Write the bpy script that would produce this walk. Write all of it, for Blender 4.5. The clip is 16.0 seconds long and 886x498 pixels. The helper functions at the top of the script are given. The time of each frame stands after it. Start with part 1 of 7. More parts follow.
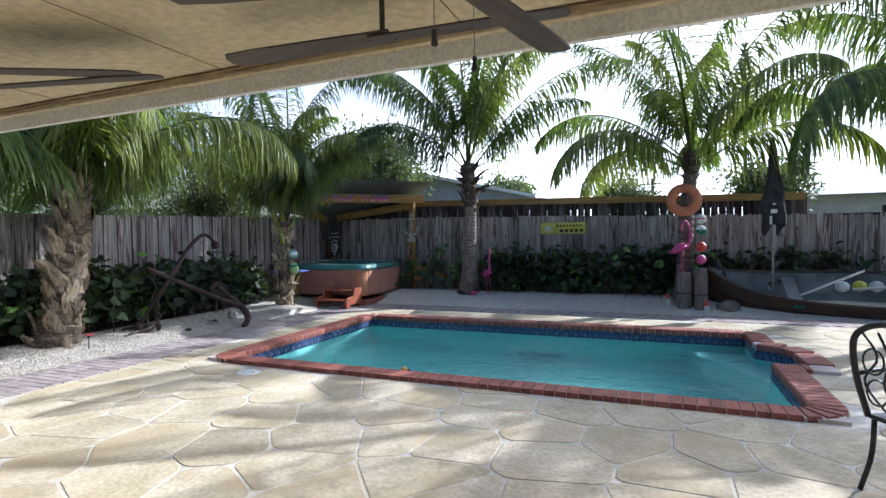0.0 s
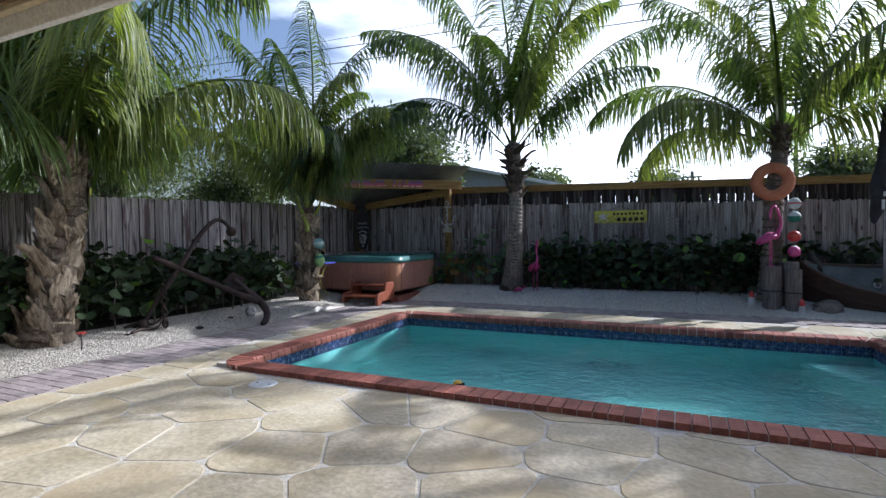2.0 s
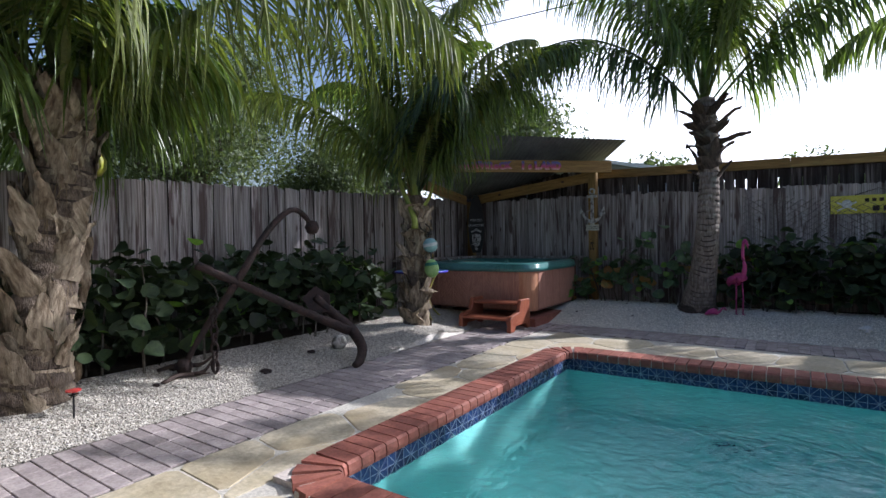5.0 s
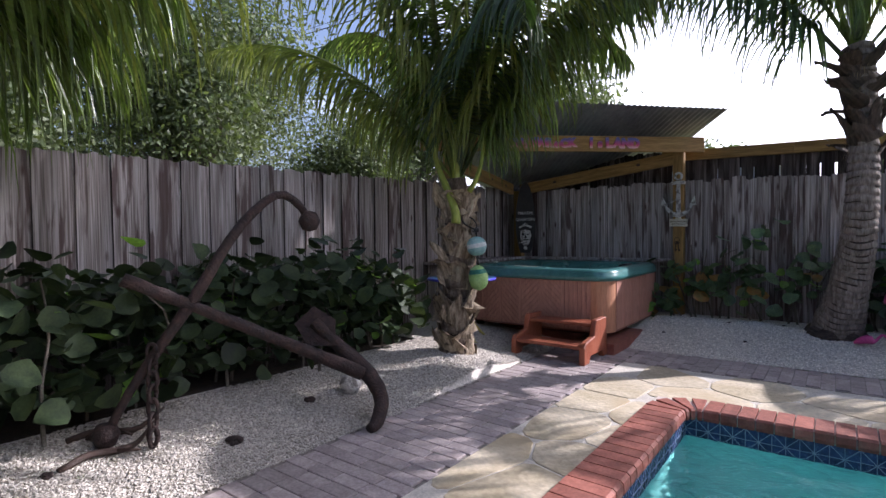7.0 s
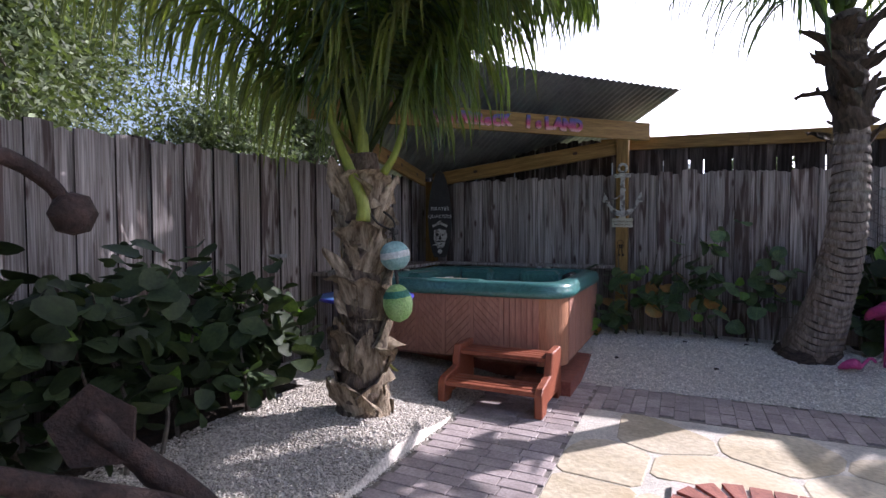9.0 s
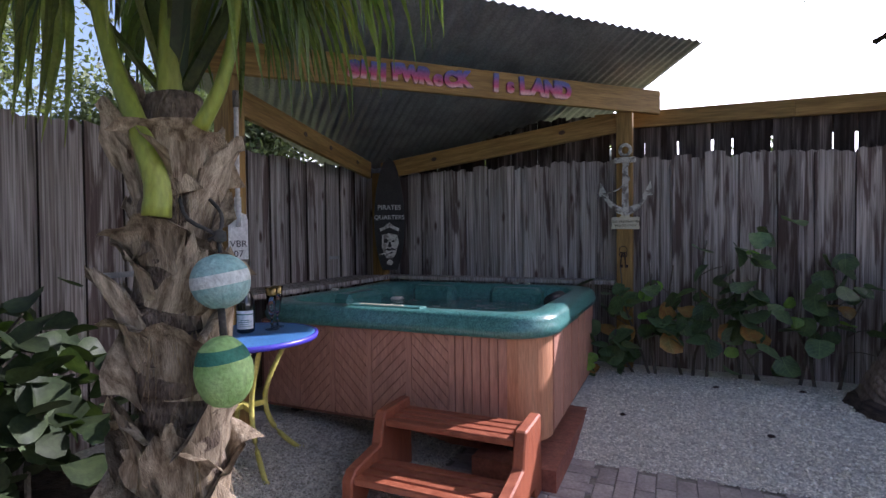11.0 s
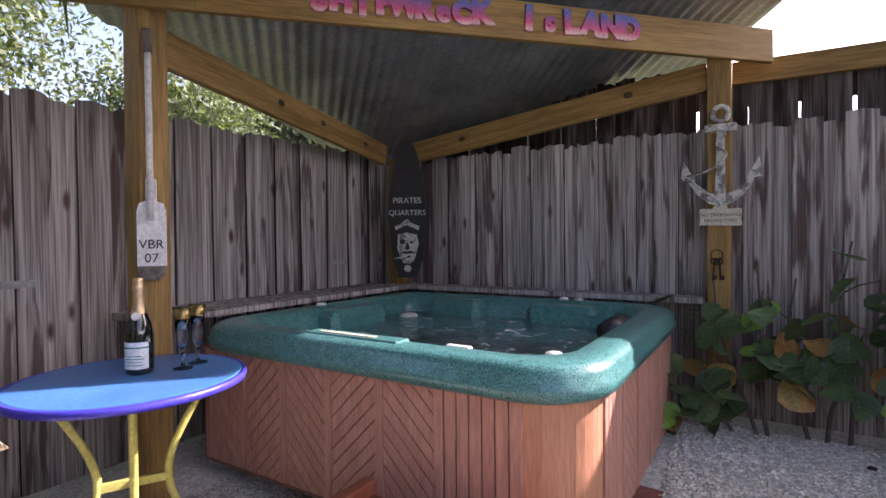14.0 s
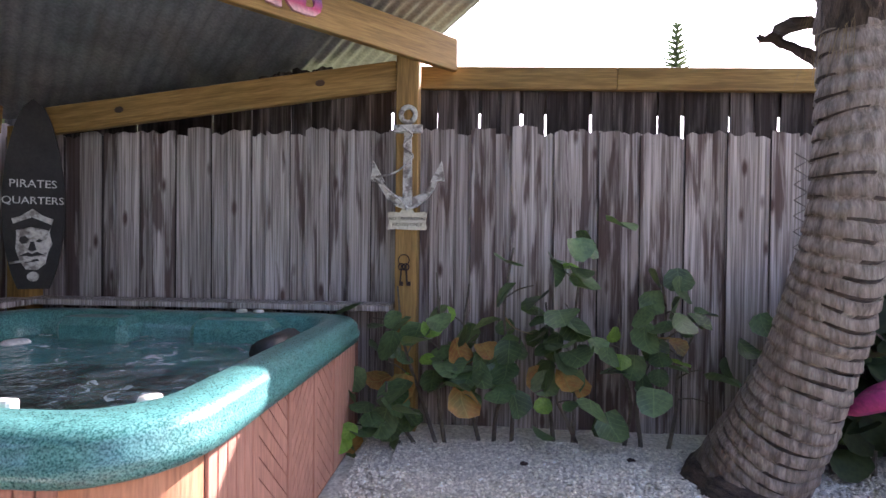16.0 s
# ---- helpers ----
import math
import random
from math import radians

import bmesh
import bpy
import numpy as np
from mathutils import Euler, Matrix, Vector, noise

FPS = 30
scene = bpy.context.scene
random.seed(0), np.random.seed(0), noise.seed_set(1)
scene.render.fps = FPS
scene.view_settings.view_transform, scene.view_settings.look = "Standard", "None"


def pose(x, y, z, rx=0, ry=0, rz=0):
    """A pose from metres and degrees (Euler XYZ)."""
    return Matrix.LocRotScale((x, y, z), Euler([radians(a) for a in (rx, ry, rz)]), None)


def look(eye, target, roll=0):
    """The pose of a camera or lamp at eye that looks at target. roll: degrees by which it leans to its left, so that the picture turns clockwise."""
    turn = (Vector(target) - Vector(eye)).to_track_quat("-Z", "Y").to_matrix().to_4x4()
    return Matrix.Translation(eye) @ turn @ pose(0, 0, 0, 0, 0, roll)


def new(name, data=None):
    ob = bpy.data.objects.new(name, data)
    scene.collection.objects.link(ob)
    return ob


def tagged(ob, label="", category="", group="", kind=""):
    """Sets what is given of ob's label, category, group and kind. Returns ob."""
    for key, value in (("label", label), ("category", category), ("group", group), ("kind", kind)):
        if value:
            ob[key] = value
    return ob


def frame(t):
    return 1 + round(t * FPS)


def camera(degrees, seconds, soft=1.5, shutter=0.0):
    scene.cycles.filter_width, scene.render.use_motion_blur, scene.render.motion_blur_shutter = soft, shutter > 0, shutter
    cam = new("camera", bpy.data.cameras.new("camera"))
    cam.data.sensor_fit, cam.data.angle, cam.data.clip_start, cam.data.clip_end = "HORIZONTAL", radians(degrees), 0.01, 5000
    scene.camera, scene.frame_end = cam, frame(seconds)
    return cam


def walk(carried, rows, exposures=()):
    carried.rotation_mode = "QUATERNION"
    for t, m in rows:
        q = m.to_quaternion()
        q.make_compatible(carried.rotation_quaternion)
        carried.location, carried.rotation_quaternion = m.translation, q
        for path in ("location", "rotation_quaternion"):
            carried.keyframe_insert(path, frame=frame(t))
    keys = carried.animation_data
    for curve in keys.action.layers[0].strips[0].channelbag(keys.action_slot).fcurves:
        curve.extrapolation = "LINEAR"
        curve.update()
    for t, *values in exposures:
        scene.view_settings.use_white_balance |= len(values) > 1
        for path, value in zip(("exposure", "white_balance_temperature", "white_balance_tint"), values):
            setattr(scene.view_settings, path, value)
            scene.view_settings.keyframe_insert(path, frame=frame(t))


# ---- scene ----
cam = camera(81.5, 16.0)
METRES, EYE, TILT, LEAN, TURN = 8.0, 1.5, 0.0, 0.0, 20.2
PATH = [
    (0, (0.609, 0.519, 1.446), (-0.154, 2.367, 1.406), -0.9),
    (0.5, (0.495, 0.695, 1.444), (-0.272, 2.542, 1.4), -0.8),
    (1, (0.328, 0.905, 1.399), (-0.442, 2.75, 1.353), -0.9),
    (1.5, (0.102, 1.187, 1.322), (-0.691, 3.022, 1.274), -0.8),
    (2, (-0.194, 1.505, 1.288), (-1.04, 3.317, 1.239), -0.7),
    (2.5, (-0.522, 1.851, 1.252), (-1.437, 3.629, 1.206), -0.8),
    (3, (-0.856, 2.198, 1.232), (-1.867, 3.923, 1.195), -0.9),
    (3.5, (-1.191, 2.523, 1.224), (-2.231, 4.231, 1.189), -0.9),
    (4, (-1.551, 2.864, 1.2), (-2.6, 4.566, 1.173), -1.0),
    (4.5, (-1.895, 3.224, 1.2), (-2.976, 4.906, 1.177), -0.9),
    (5, (-2.26, 3.563, 1.238), (-3.388, 5.214, 1.207), -0.9),
    (5.2, (-2.356, 3.68, 1.208), (-3.511, 5.313, 1.185), -0.9),
    (7.3, (-3.587, 5.076, 1.3), (-4.804, 6.662, 1.246), -0.6),
    (7.5, (-3.69, 5.201, 1.304), (-4.87, 6.815, 1.244), -0.5),
    (8, (-3.955, 5.53, 1.318), (-4.979, 7.247, 1.253), 0.2),
    (8.2, (-4.064, 5.638, 1.335), (-5.04, 7.382, 1.259), 0.1),
    (10.3, (-4.78, 7.148, 1.335), (-5.57, 8.985, 1.291), -0.4),
    (10.5, (-4.709, 7.321, 1.34), (-5.526, 9.145, 1.291), -0.7),
    (11, (-4.732, 7.654, 1.323), (-5.552, 9.477, 1.278), -0.6),
    (11.5, (-4.749, 7.939, 1.312), (-5.574, 9.76, 1.27), -0.7),
    (12, (-4.751, 8.193, 1.314), (-5.598, 10.003, 1.273), -0.6),
    (12.5, (-4.819, 8.369, 1.308), (-5.694, 10.167, 1.269), -0.4),
    (13, (-4.878, 8.505, 1.296), (-5.797, 10.282, 1.261), -0.4),
    (13.5, (-4.901, 8.635, 1.295), (-5.904, 10.365, 1.264), -0.5),
    (14, (-4.892, 8.769, 1.302), (-5.949, 10.466, 1.269), -0.5),
    (14.5, (-4.907, 8.909, 1.303), (-5.962, 10.608, 1.267), -0.4),
    (15, (-4.891, 9.052, 1.317), (-5.797, 10.835, 1.28), -0.3),
    (15.5, (-4.781, 9.173, 1.3), (-5.344, 11.092, 1.27), 0.1),
    (16, (-4.657, 9.309, 1.299), (-4.82, 11.303, 1.278), 0.6),
]
walk(cam, [(t, look(eye, target, roll)) for t, eye, target, roll in PATH],
     exposures=[(0, 0.70, 5550, 13), (1.5, 0.40, 5550, 14), (2.5, 0.12, 5600, 14), (3.5, 0.05, 5750, 13), (5, 0.3, 5750, 16), (7.5, 0.7, 5950, 26), (10.5, 1.0, 5950, 27), (12, 1.2, 5950, 28), (13, 1.4, 6200, 31),
                (14, 1.8, 6450, 33), (15, 2.2, 6350, 31), (16, 2.35, 6350, 32)])

# ---- world, sun ----
SUN_EL, SUN_AZ = 33.5, 42.0          # azimuth from +y towards +x
world = bpy.data.worlds.new("sky")
scene.world = world
world.use_nodes = True
wn, wl = world.node_tree.nodes, world.node_tree.links
sky = wn.new("ShaderNodeTexSky")
sky.sky_type, sky.sun_disc = "NISHITA", False
sky.sun_elevation, sky.sun_rotation = radians(SUN_EL), radians(SUN_AZ)
sky.air_density, sky.dust_density, sky.ozone_density = 1.0, 4.0, 1.0
wn["Background"].inputs["Strength"].default_value = 0.15
cloud_co, cloud_map, cloud = wn.new("ShaderNodeTexCoord"), wn.new("ShaderNodeMapping"), wn.new("ShaderNodeTexNoise")
cloud_map.inputs["Scale"].default_value = (1, 1, 3.5)
cloud.inputs["Scale"].default_value, cloud.inputs["Detail"].default_value = 1.6, 6
cramp, cmix = wn.new("ShaderNodeValToRGB"), wn.new("ShaderNodeMixRGB")
cramp.color_ramp.elements[0].position, cramp.color_ramp.elements[1].position = 0.53, 0.73
cmix.inputs[2].default_value = (13.0, 13.2, 13.6, 1)
wl.new(cloud_co.outputs["Generated"], cloud_map.inputs[0]); wl.new(cloud_map.outputs[0], cloud.inputs["Vector"])
bank, lean_, plus = wn.new("ShaderNodeVectorMath"), wn.new("ShaderNodeMath"), wn.new("ShaderNodeMath")
bank.operation, lean_.operation = "DOT_PRODUCT", "MULTIPLY"
bank.inputs[1].default_value, lean_.inputs[1].default_value = (0.62, 0.78, -0.35), 0.34
wl.new(cloud_co.outputs["Generated"], bank.inputs[0]); wl.new(bank.outputs["Value"], lean_.inputs[0])
wl.new(lean_.outputs[0], plus.inputs[0]); wl.new(cloud.outputs["Fac"], plus.inputs[1])
wl.new(plus.outputs[0], cramp.inputs[0]); wl.new(cramp.outputs[0], cmix.inputs[0])
wl.new(sky.outputs[0], cmix.inputs[1]); wl.new(cmix.outputs[0], wn["Background"].inputs["Color"])

sun = new("sun", bpy.data.lights.new("sun", "SUN"))
sun.data.energy, sun.data.angle, sun.data.color = 4.6, radians(0.6), (1.0, 0.96, 0.90)
_e, _a = radians(SUN_EL), radians(SUN_AZ)
SUN_WAY = Vector((math.cos(_e) * math.sin(_a), math.cos(_e) * math.cos(_a), math.sin(_e)))
sun.matrix_world = look(SUN_WAY * 40, (0, 0, 0))


# ---- materials ----
def surface(name, c1, c2, scale=6.0, rough=0.7, bump=0.3, stretch=(1, 1, 1), fine=60.0, metal=0.0, vary=0.0,
            spec=0.5, trans=0.0, coat=0.0, dist=0.02, stain=None, stain_scale=1.2, lo=0.35, hi=0.65, thin=0.0):
    """Two mixed colours by a noise, a second finer grain, bump; vary: brightness by object and by island."""
    m = bpy.data.materials.new(name)
    m.use_nodes = True
    n, l = m.node_tree.nodes, m.node_tree.links
    b = n["Principled BSDF"]
    co, mp, rnd = n.new("ShaderNodeTexCoord"), n.new("ShaderNodeMapping"), n.new("ShaderNodeObjectInfo")
    off = n.new("ShaderNodeVectorMath"); off.operation = "SCALE"
    off.inputs[0].default_value = (37, 21, 53)
    l.new(rnd.outputs["Random"], off.inputs["Scale"])
    add = n.new("ShaderNodeVectorMath"); add.operation = "ADD"
    l.new(co.outputs["Object"], add.inputs[0]); l.new(off.outputs[0], add.inputs[1])
    mp.inputs["Scale"].default_value = stretch
    l.new(add.outputs[0], mp.inputs[0])
    a, f = n.new("ShaderNodeTexNoise"), n.new("ShaderNodeTexNoise")
    a.inputs["Scale"].default_value, a.inputs["Detail"].default_value, a.inputs["Roughness"].default_value = scale, 5, 0.6
    f.inputs["Scale"].default_value, f.inputs["Detail"].default_value = fine, 3
    l.new(mp.outputs[0], a.inputs["Vector"]); l.new(mp.outputs[0], f.inputs["Vector"])
    r = n.new("ShaderNodeValToRGB")
    r.color_ramp.elements[0].position, r.color_ramp.elements[1].position = lo, hi
    r.color_ramp.elements[0].color, r.color_ramp.elements[1].color = (*c1, 1), (*c2, 1)
    l.new(a.outputs["Fac"], r.inputs[0])
    out = r.outputs[0]
    g = n.new("ShaderNodeMixRGB"); g.blend_type = "MULTIPLY"; g.inputs[0].default_value = 0.5
    gr = n.new("ShaderNodeMapRange")
    gr.inputs["From Min"].default_value, gr.inputs["From Max"].default_value = 0.3, 0.7
    gr.inputs["To Min"].default_value, gr.inputs["To Max"].default_value = 0.55, 1.25
    l.new(f.outputs["Fac"], gr.inputs["Value"]); l.new(out, g.inputs[1]); l.new(gr.outputs[0], g.inputs[2])
    out = g.outputs[0]
    if stain:
        s2, sr, sm = n.new("ShaderNodeTexNoise"), n.new("ShaderNodeValToRGB"), n.new("ShaderNodeMixRGB")
        s2.inputs["Scale"].default_value, s2.inputs["Detail"].default_value = stain_scale, 4
        sr.color_ramp.elements[0].position, sr.color_ramp.elements[1].position = 0.5, 0.68
        sm.inputs[2].default_value = (*stain, 1)
        l.new(mp.outputs[0], s2.inputs["Vector"]); l.new(s2.outputs["Fac"], sr.inputs[0]); l.new(sr.outputs[0], sm.inputs[0])
        l.new(out, sm.inputs[1]); out = sm.outputs[0]
    if vary:
        geo, sumr = n.new("ShaderNodeNewGeometry"), n.new("ShaderNodeMath"); sumr.operation = "ADD"
        l.new(geo.outputs["Random Per Island"], sumr.inputs[0]); l.new(rnd.outputs["Random"], sumr.inputs[1])
        fr = n.new("ShaderNodeMath"); fr.operation = "FRACT"; l.new(sumr.outputs[0], fr.inputs[0])
        vr, hv = n.new("ShaderNodeMapRange"), n.new("ShaderNodeMixRGB")
        vr.inputs["To Min"].default_value, vr.inputs["To Max"].default_value = 1 - vary, 1 + vary
        hv.blend_type = "MULTIPLY"; hv.inputs[0].default_value = 1
        l.new(fr.outputs[0], vr.inputs["Value"]); l.new(out, hv.inputs[1]); l.new(vr.outputs[0], hv.inputs[2])
        out = hv.outputs[0]
    l.new(out, b.inputs["Base Color"])
    rr = n.new("ShaderNodeMapRange")
    rr.inputs["To Min"].default_value, rr.inputs["To Max"].default_value = max(rough - 0.12, 0.02), min(rough + 0.12, 1)
    l.new(a.outputs["Fac"], rr.inputs["Value"]); l.new(rr.outputs[0], b.inputs["Roughness"])
    b.inputs["Metallic"].default_value, b.inputs["Specular IOR Level"].default_value = metal, spec
    b.inputs["Coat Weight"].default_value = coat
    if bump:
        mx, bp = n.new("ShaderNodeMath"), n.new("ShaderNodeBump"); mx.operation = "ADD"
        l.new(a.outputs["Fac"], mx.inputs[0]); l.new(f.outputs["Fac"], mx.inputs[1])
        l.new(mx.outputs[0], bp.inputs["Height"])
        bp.inputs["Strength"].default_value, bp.inputs["Distance"].default_value = bump, dist
        l.new(bp.outputs[0], b.inputs["Normal"])
    if thin:
        tr, ms = n.new("ShaderNodeBsdfTranslucent"), n.new("ShaderNodeMixShader")
        tc = n.new("ShaderNodeMixRGB"); tc.blend_type = "MULTIPLY"; tc.inputs[0].default_value = 1
        tc.inputs[2].default_value = (2.2, 2.4, 0.9, 1)
        l.new(out, tc.inputs[1]); l.new(tc.outputs[0], tr.inputs["Color"]); ms.inputs[0].default_value = thin
        l.new(b.outputs[0], ms.inputs[1]); l.new(tr.outputs[0], ms.inputs[2])
        l.new(ms.outputs[0], n["Material Output"].inputs["Surface"])
    return m


M = {
    "stone": surface("flagstone", (0.44, 0.37, 0.24), (0.64, 0.56, 0.41), 2.2, 0.75, 0.25, fine=30, vary=0.10, stain=(0.45, 0.36, 0.22), stain_scale=1.6),
    "mortar": surface("mortar", (0.50, 0.46, 0.39), (0.64, 0.60, 0.52), 5, 0.9, 0.3),
    "brick": surface("coping_brick", (0.24, 0.075, 0.05), (0.36, 0.13, 0.09), 14, 0.7, 0.35, vary=0.22, dist=0.006),
    "brick_mortar": surface("brick_mortar", (0.55, 0.47, 0.41), (0.70, 0.62, 0.55), 10, 0.9, 0.2),
    "paver": surface("concrete_paver", (0.30, 0.25, 0.24), (0.42, 0.36, 0.34), 9, 0.85, 0.3, vary=0.18, dist=0.006),
    "sand": surface("joint_sand", (0.16, 0.14, 0.12), (0.26, 0.23, 0.2), 20, 0.95, 0.2),
    "gravel": surface("white_gravel", (0.68, 0.62, 0.53), (0.95, 0.90, 0.81), 30, 0.85, 0.6, vary=0.3, dist=0.01),
    # darker copy of the white gravel, with the left strip's shade in its colour
    "gravel_shaded": surface("shaded_gravel", (0.36, 0.325, 0.27), (0.68, 0.635, 0.56), 30, 0.85, 0.6, vary=0.3, dist=0.01),
    "lumber": surface("treated_pine", (0.21, 0.12, 0.03), (0.35, 0.21, 0.065), 3, 0.7, 0.3, (9, 9, 0.6), fine=12, dist=0.004),
    "lumber_x": surface("treated_pine_beam", (0.21, 0.12, 0.03), (0.36, 0.22, 0.07), 3, 0.7, 0.3, (0.6, 9, 9), fine=12, dist=0.004),
    "tin": surface("galvanised_tin", (0.24, 0.25, 0.26), (0.38, 0.39, 0.40), 4, 0.45, 0.1, metal=0.6),
    "plaster": surface("pool_plaster", (0.29, 0.72, 0.70), (0.37, 0.80, 0.77), 3, 0.7, 0.1),
    "tile": surface("blue_tile", (0.015, 0.03, 0.09), (0.03, 0.06, 0.16), 40, 0.25, 0.1, vary=0.4),
    "tile_pale": surface("pale_tile", (0.20, 0.25, 0.36), (0.28, 0.33, 0.45), 40, 0.3, 0.1),
    "dark_bed": surface("dark_rough_bed", (0.03, 0.022, 0.016), (0.07, 0.05, 0.035), 12, 0.95, 0.8, dist=0.03),
    "lawn": surface("neighbour_ground", (0.07, 0.09, 0.03), (0.14, 0.15, 0.06), 2, 0.95, 0.4),
    "leaf": surface("sea_grape_leaf", (0.020, 0.036, 0.017), (0.052, 0.078, 0.032), 9, 0.6, 0.3, vary=0.5, thin=0.1, spec=0.3, dist=0.004),
    "frond": surface("palm_frond", (0.06, 0.092, 0.032), (0.13, 0.175, 0.055), 5, 0.30, 0.1, vary=0.4, thin=0.42),
    # darker copy of the frond for low inner leaves, shade in its colour
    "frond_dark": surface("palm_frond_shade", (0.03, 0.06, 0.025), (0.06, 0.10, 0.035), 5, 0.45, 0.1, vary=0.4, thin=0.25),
    "frond_yellow": surface("palm_frond_pale", (0.12, 0.15, 0.04), (0.20, 0.22, 0.07), 5, 0.5, 0.1, vary=0.4, thin=0.35),
    "frond_dead": surface("dry_frond", (0.14, 0.10, 0.06), (0.28, 0.21, 0.13), 8, 0.8, 0.3, vary=0.3, thin=0.1),
    "stalk": surface("green_stalk", (0.18, 0.24, 0.03), (0.32, 0.36, 0.06), 5, 0.5, 0.15, (1, 1, 0.3)),
    "bark": surface("palm_bark", (0.12, 0.085, 0.06), (0.30, 0.235, 0.18), 10, 0.9, 0.9, (3, 3, 1), fine=40, vary=0.25, dist=0.03),
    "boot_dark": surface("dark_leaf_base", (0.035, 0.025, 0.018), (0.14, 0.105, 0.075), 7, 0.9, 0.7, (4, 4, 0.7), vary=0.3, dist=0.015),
    "boot": surface("dry_leaf_base", (0.13, 0.09, 0.052), (0.56, 0.46, 0.33), 7, 0.85, 0.7, (4, 4, 0.7), vary=0.3, dist=0.015),
    "ring_bark": surface("ringed_bark", (0.12, 0.095, 0.075), (0.32, 0.27, 0.225), 9, 0.9, 0.8, (4, 4, 0.8), fine=34, vary=0.2, dist=0.012, stain=(0.07, 0.055, 0.042), stain_scale=0.6),
    "oak_leaf": surface("oak_leaves", (0.065, 0.09, 0.04), (0.13, 0.16, 0.08), 3, 0.6, 0.1, vary=0.5, thin=0.25),
    "oak_bark": surface("oak_bark", (0.09, 0.075, 0.06), (0.17, 0.15, 0.12), 8, 0.9, 0.8, dist=0.02),
    "ceiling": surface("cream_ceiling", (0.52, 0.45, 0.30), (0.60, 0.52, 0.36), 1.2, 0.7, 0.05, fine=20),
    "trim_dark": surface("brown_stained_trim", (0.14, 0.09, 0.04), (0.30, 0.22, 0.12), 6, 0.8, 0.3, (1, 6, 6)),
    "white": surface("white_paint", (0.68, 0.68, 0.67), (0.78, 0.78, 0.77), 3, 0.6, 0.1),
    "stucco": surface("house_stucco", (0.62, 0.60, 0.55), (0.70, 0.68, 0.63), 8, 0.9, 0.4),
    "blade": surface("dark_fan_blade", (0.045, 0.035, 0.03), (0.11, 0.09, 0.075), 6, 0.5, 0.2, (1, 8, 8)),
    "iron": surface("rusted_iron", (0.016, 0.010, 0.009), (0.048, 0.026, 0.021), 15, 0.8, 0.7, dist=0.01),
    "black_metal": surface("black_metal", (0.02, 0.02, 0.022), (0.045, 0.045, 0.05), 8, 0.45, 0.15, metal=0.5),
    "acrylic": surface("teal_acrylic", (0.02, 0.12, 0.115), (0.12, 0.32, 0.30), 190, 0.3, 0.0, fine=30, coat=0.35, lo=0.42, hi=0.6),
    "skirt": surface("tub_skirt", (0.40, 0.19, 0.135), (0.50, 0.26, 0.19), 3, 0.6, 0.2, (6, 6, 0.6), fine=20, dist=0.004),
    "skirt_orange": surface("tub_corner_post", (0.44, 0.19, 0.10), (0.56, 0.28, 0.16), 3, 0.5, 0.2, (6, 6, 0.6), fine=20, dist=0.004),
    # darker skirt brown that holds the shade of the grooves as colour
    "groove": surface("skirt_groove_shade", (0.15, 0.065, 0.045), (0.22, 0.10, 0.07), 6, 0.9, 0.2),
    # dark root fibre; in the trunk grooves it also paints the shade
    "bark_dark": surface("bark_fibre_and_groove_shade", (0.03, 0.022, 0.018), (0.10, 0.075, 0.06), 18, 0.95, 0.8, (1, 1, 3), dist=0.02),
    "redwood": surface("stained_redwood_step", (0.25, 0.065, 0.03), (0.36, 0.11, 0.055), 4, 0.5, 0.25, (6, 6, 1), vary=0.1),
    "blue": surface("blue_table_paint", (0.05, 0.17, 0.42), (0.07, 0.22, 0.50), 4, 0.35, 0.05),
    "purple": surface("violet_edge_paint", (0.05, 0.04, 0.42), (0.08, 0.06, 0.5), 4, 0.35, 0.05),
    "yellow": surface("pale_yellow_iron_paint", (0.50, 0.45, 0.10), (0.60, 0.54, 0.16), 8, 0.45, 0.1),
    "pink": surface("flamingo_pink", (0.50, 0.045, 0.20), (0.64, 0.10, 0.28), 8, 0.55, 0.15),
    "buoy_white": surface("worn_white_foam", (0.50, 0.55, 0.53), (0.70, 0.74, 0.72), 10, 0.8, 0.4),
    "buoy_teal": surface("worn_teal_paint", (0.16, 0.36, 0.36), (0.34, 0.52, 0.50), 10, 0.8, 0.4),
    "buoy_green": surface("worn_lime_paint", (0.22, 0.42, 0.12), (0.36, 0.55, 0.22), 10, 0.8, 0.4),
    "buoy_dark": surface("dark_green_band", (0.02, 0.13, 0.09), (0.04, 0.2, 0.14), 10, 0.8, 0.4),
    "rope": surface("dark_rope", (0.03, 0.03, 0.03), (0.07, 0.065, 0.06), 40, 0.9, 0.3),
    "orange": surface("faded_orange_ring", (0.42, 0.13, 0.06), (0.55, 0.22, 0.12), 6, 0.7, 0.3),
    "red": surface("red_paint", (0.5, 0.03, 0.03), (0.6, 0.06, 0.05), 6, 0.5, 0.1),
    "cloth": surface("black_flag_cloth", (0.018, 0.018, 0.02), (0.04, 0.04, 0.045), 10, 0.95, 0.3),
    "hull": surface("dark_boat_wood", (0.035, 0.02, 0.014), (0.08, 0.045, 0.03), 3, 0.6, 0.4, (0.5, 6, 6)),
    "steelgrey": surface("grey_metal_panel", (0.10, 0.125, 0.14), (0.20, 0.23, 0.25), 4, 0.4, 0.1),
    "log": surface("grey_log", (0.12, 0.10, 0.09), (0.26, 0.23, 0.2), 6, 0.9, 0.7, (5, 5, 0.6)),
    "sign_yellow": surface("yellow_sign_board", (0.55, 0.50, 0.05), (0.66, 0.62, 0.12), 5, 0.6, 0.1),
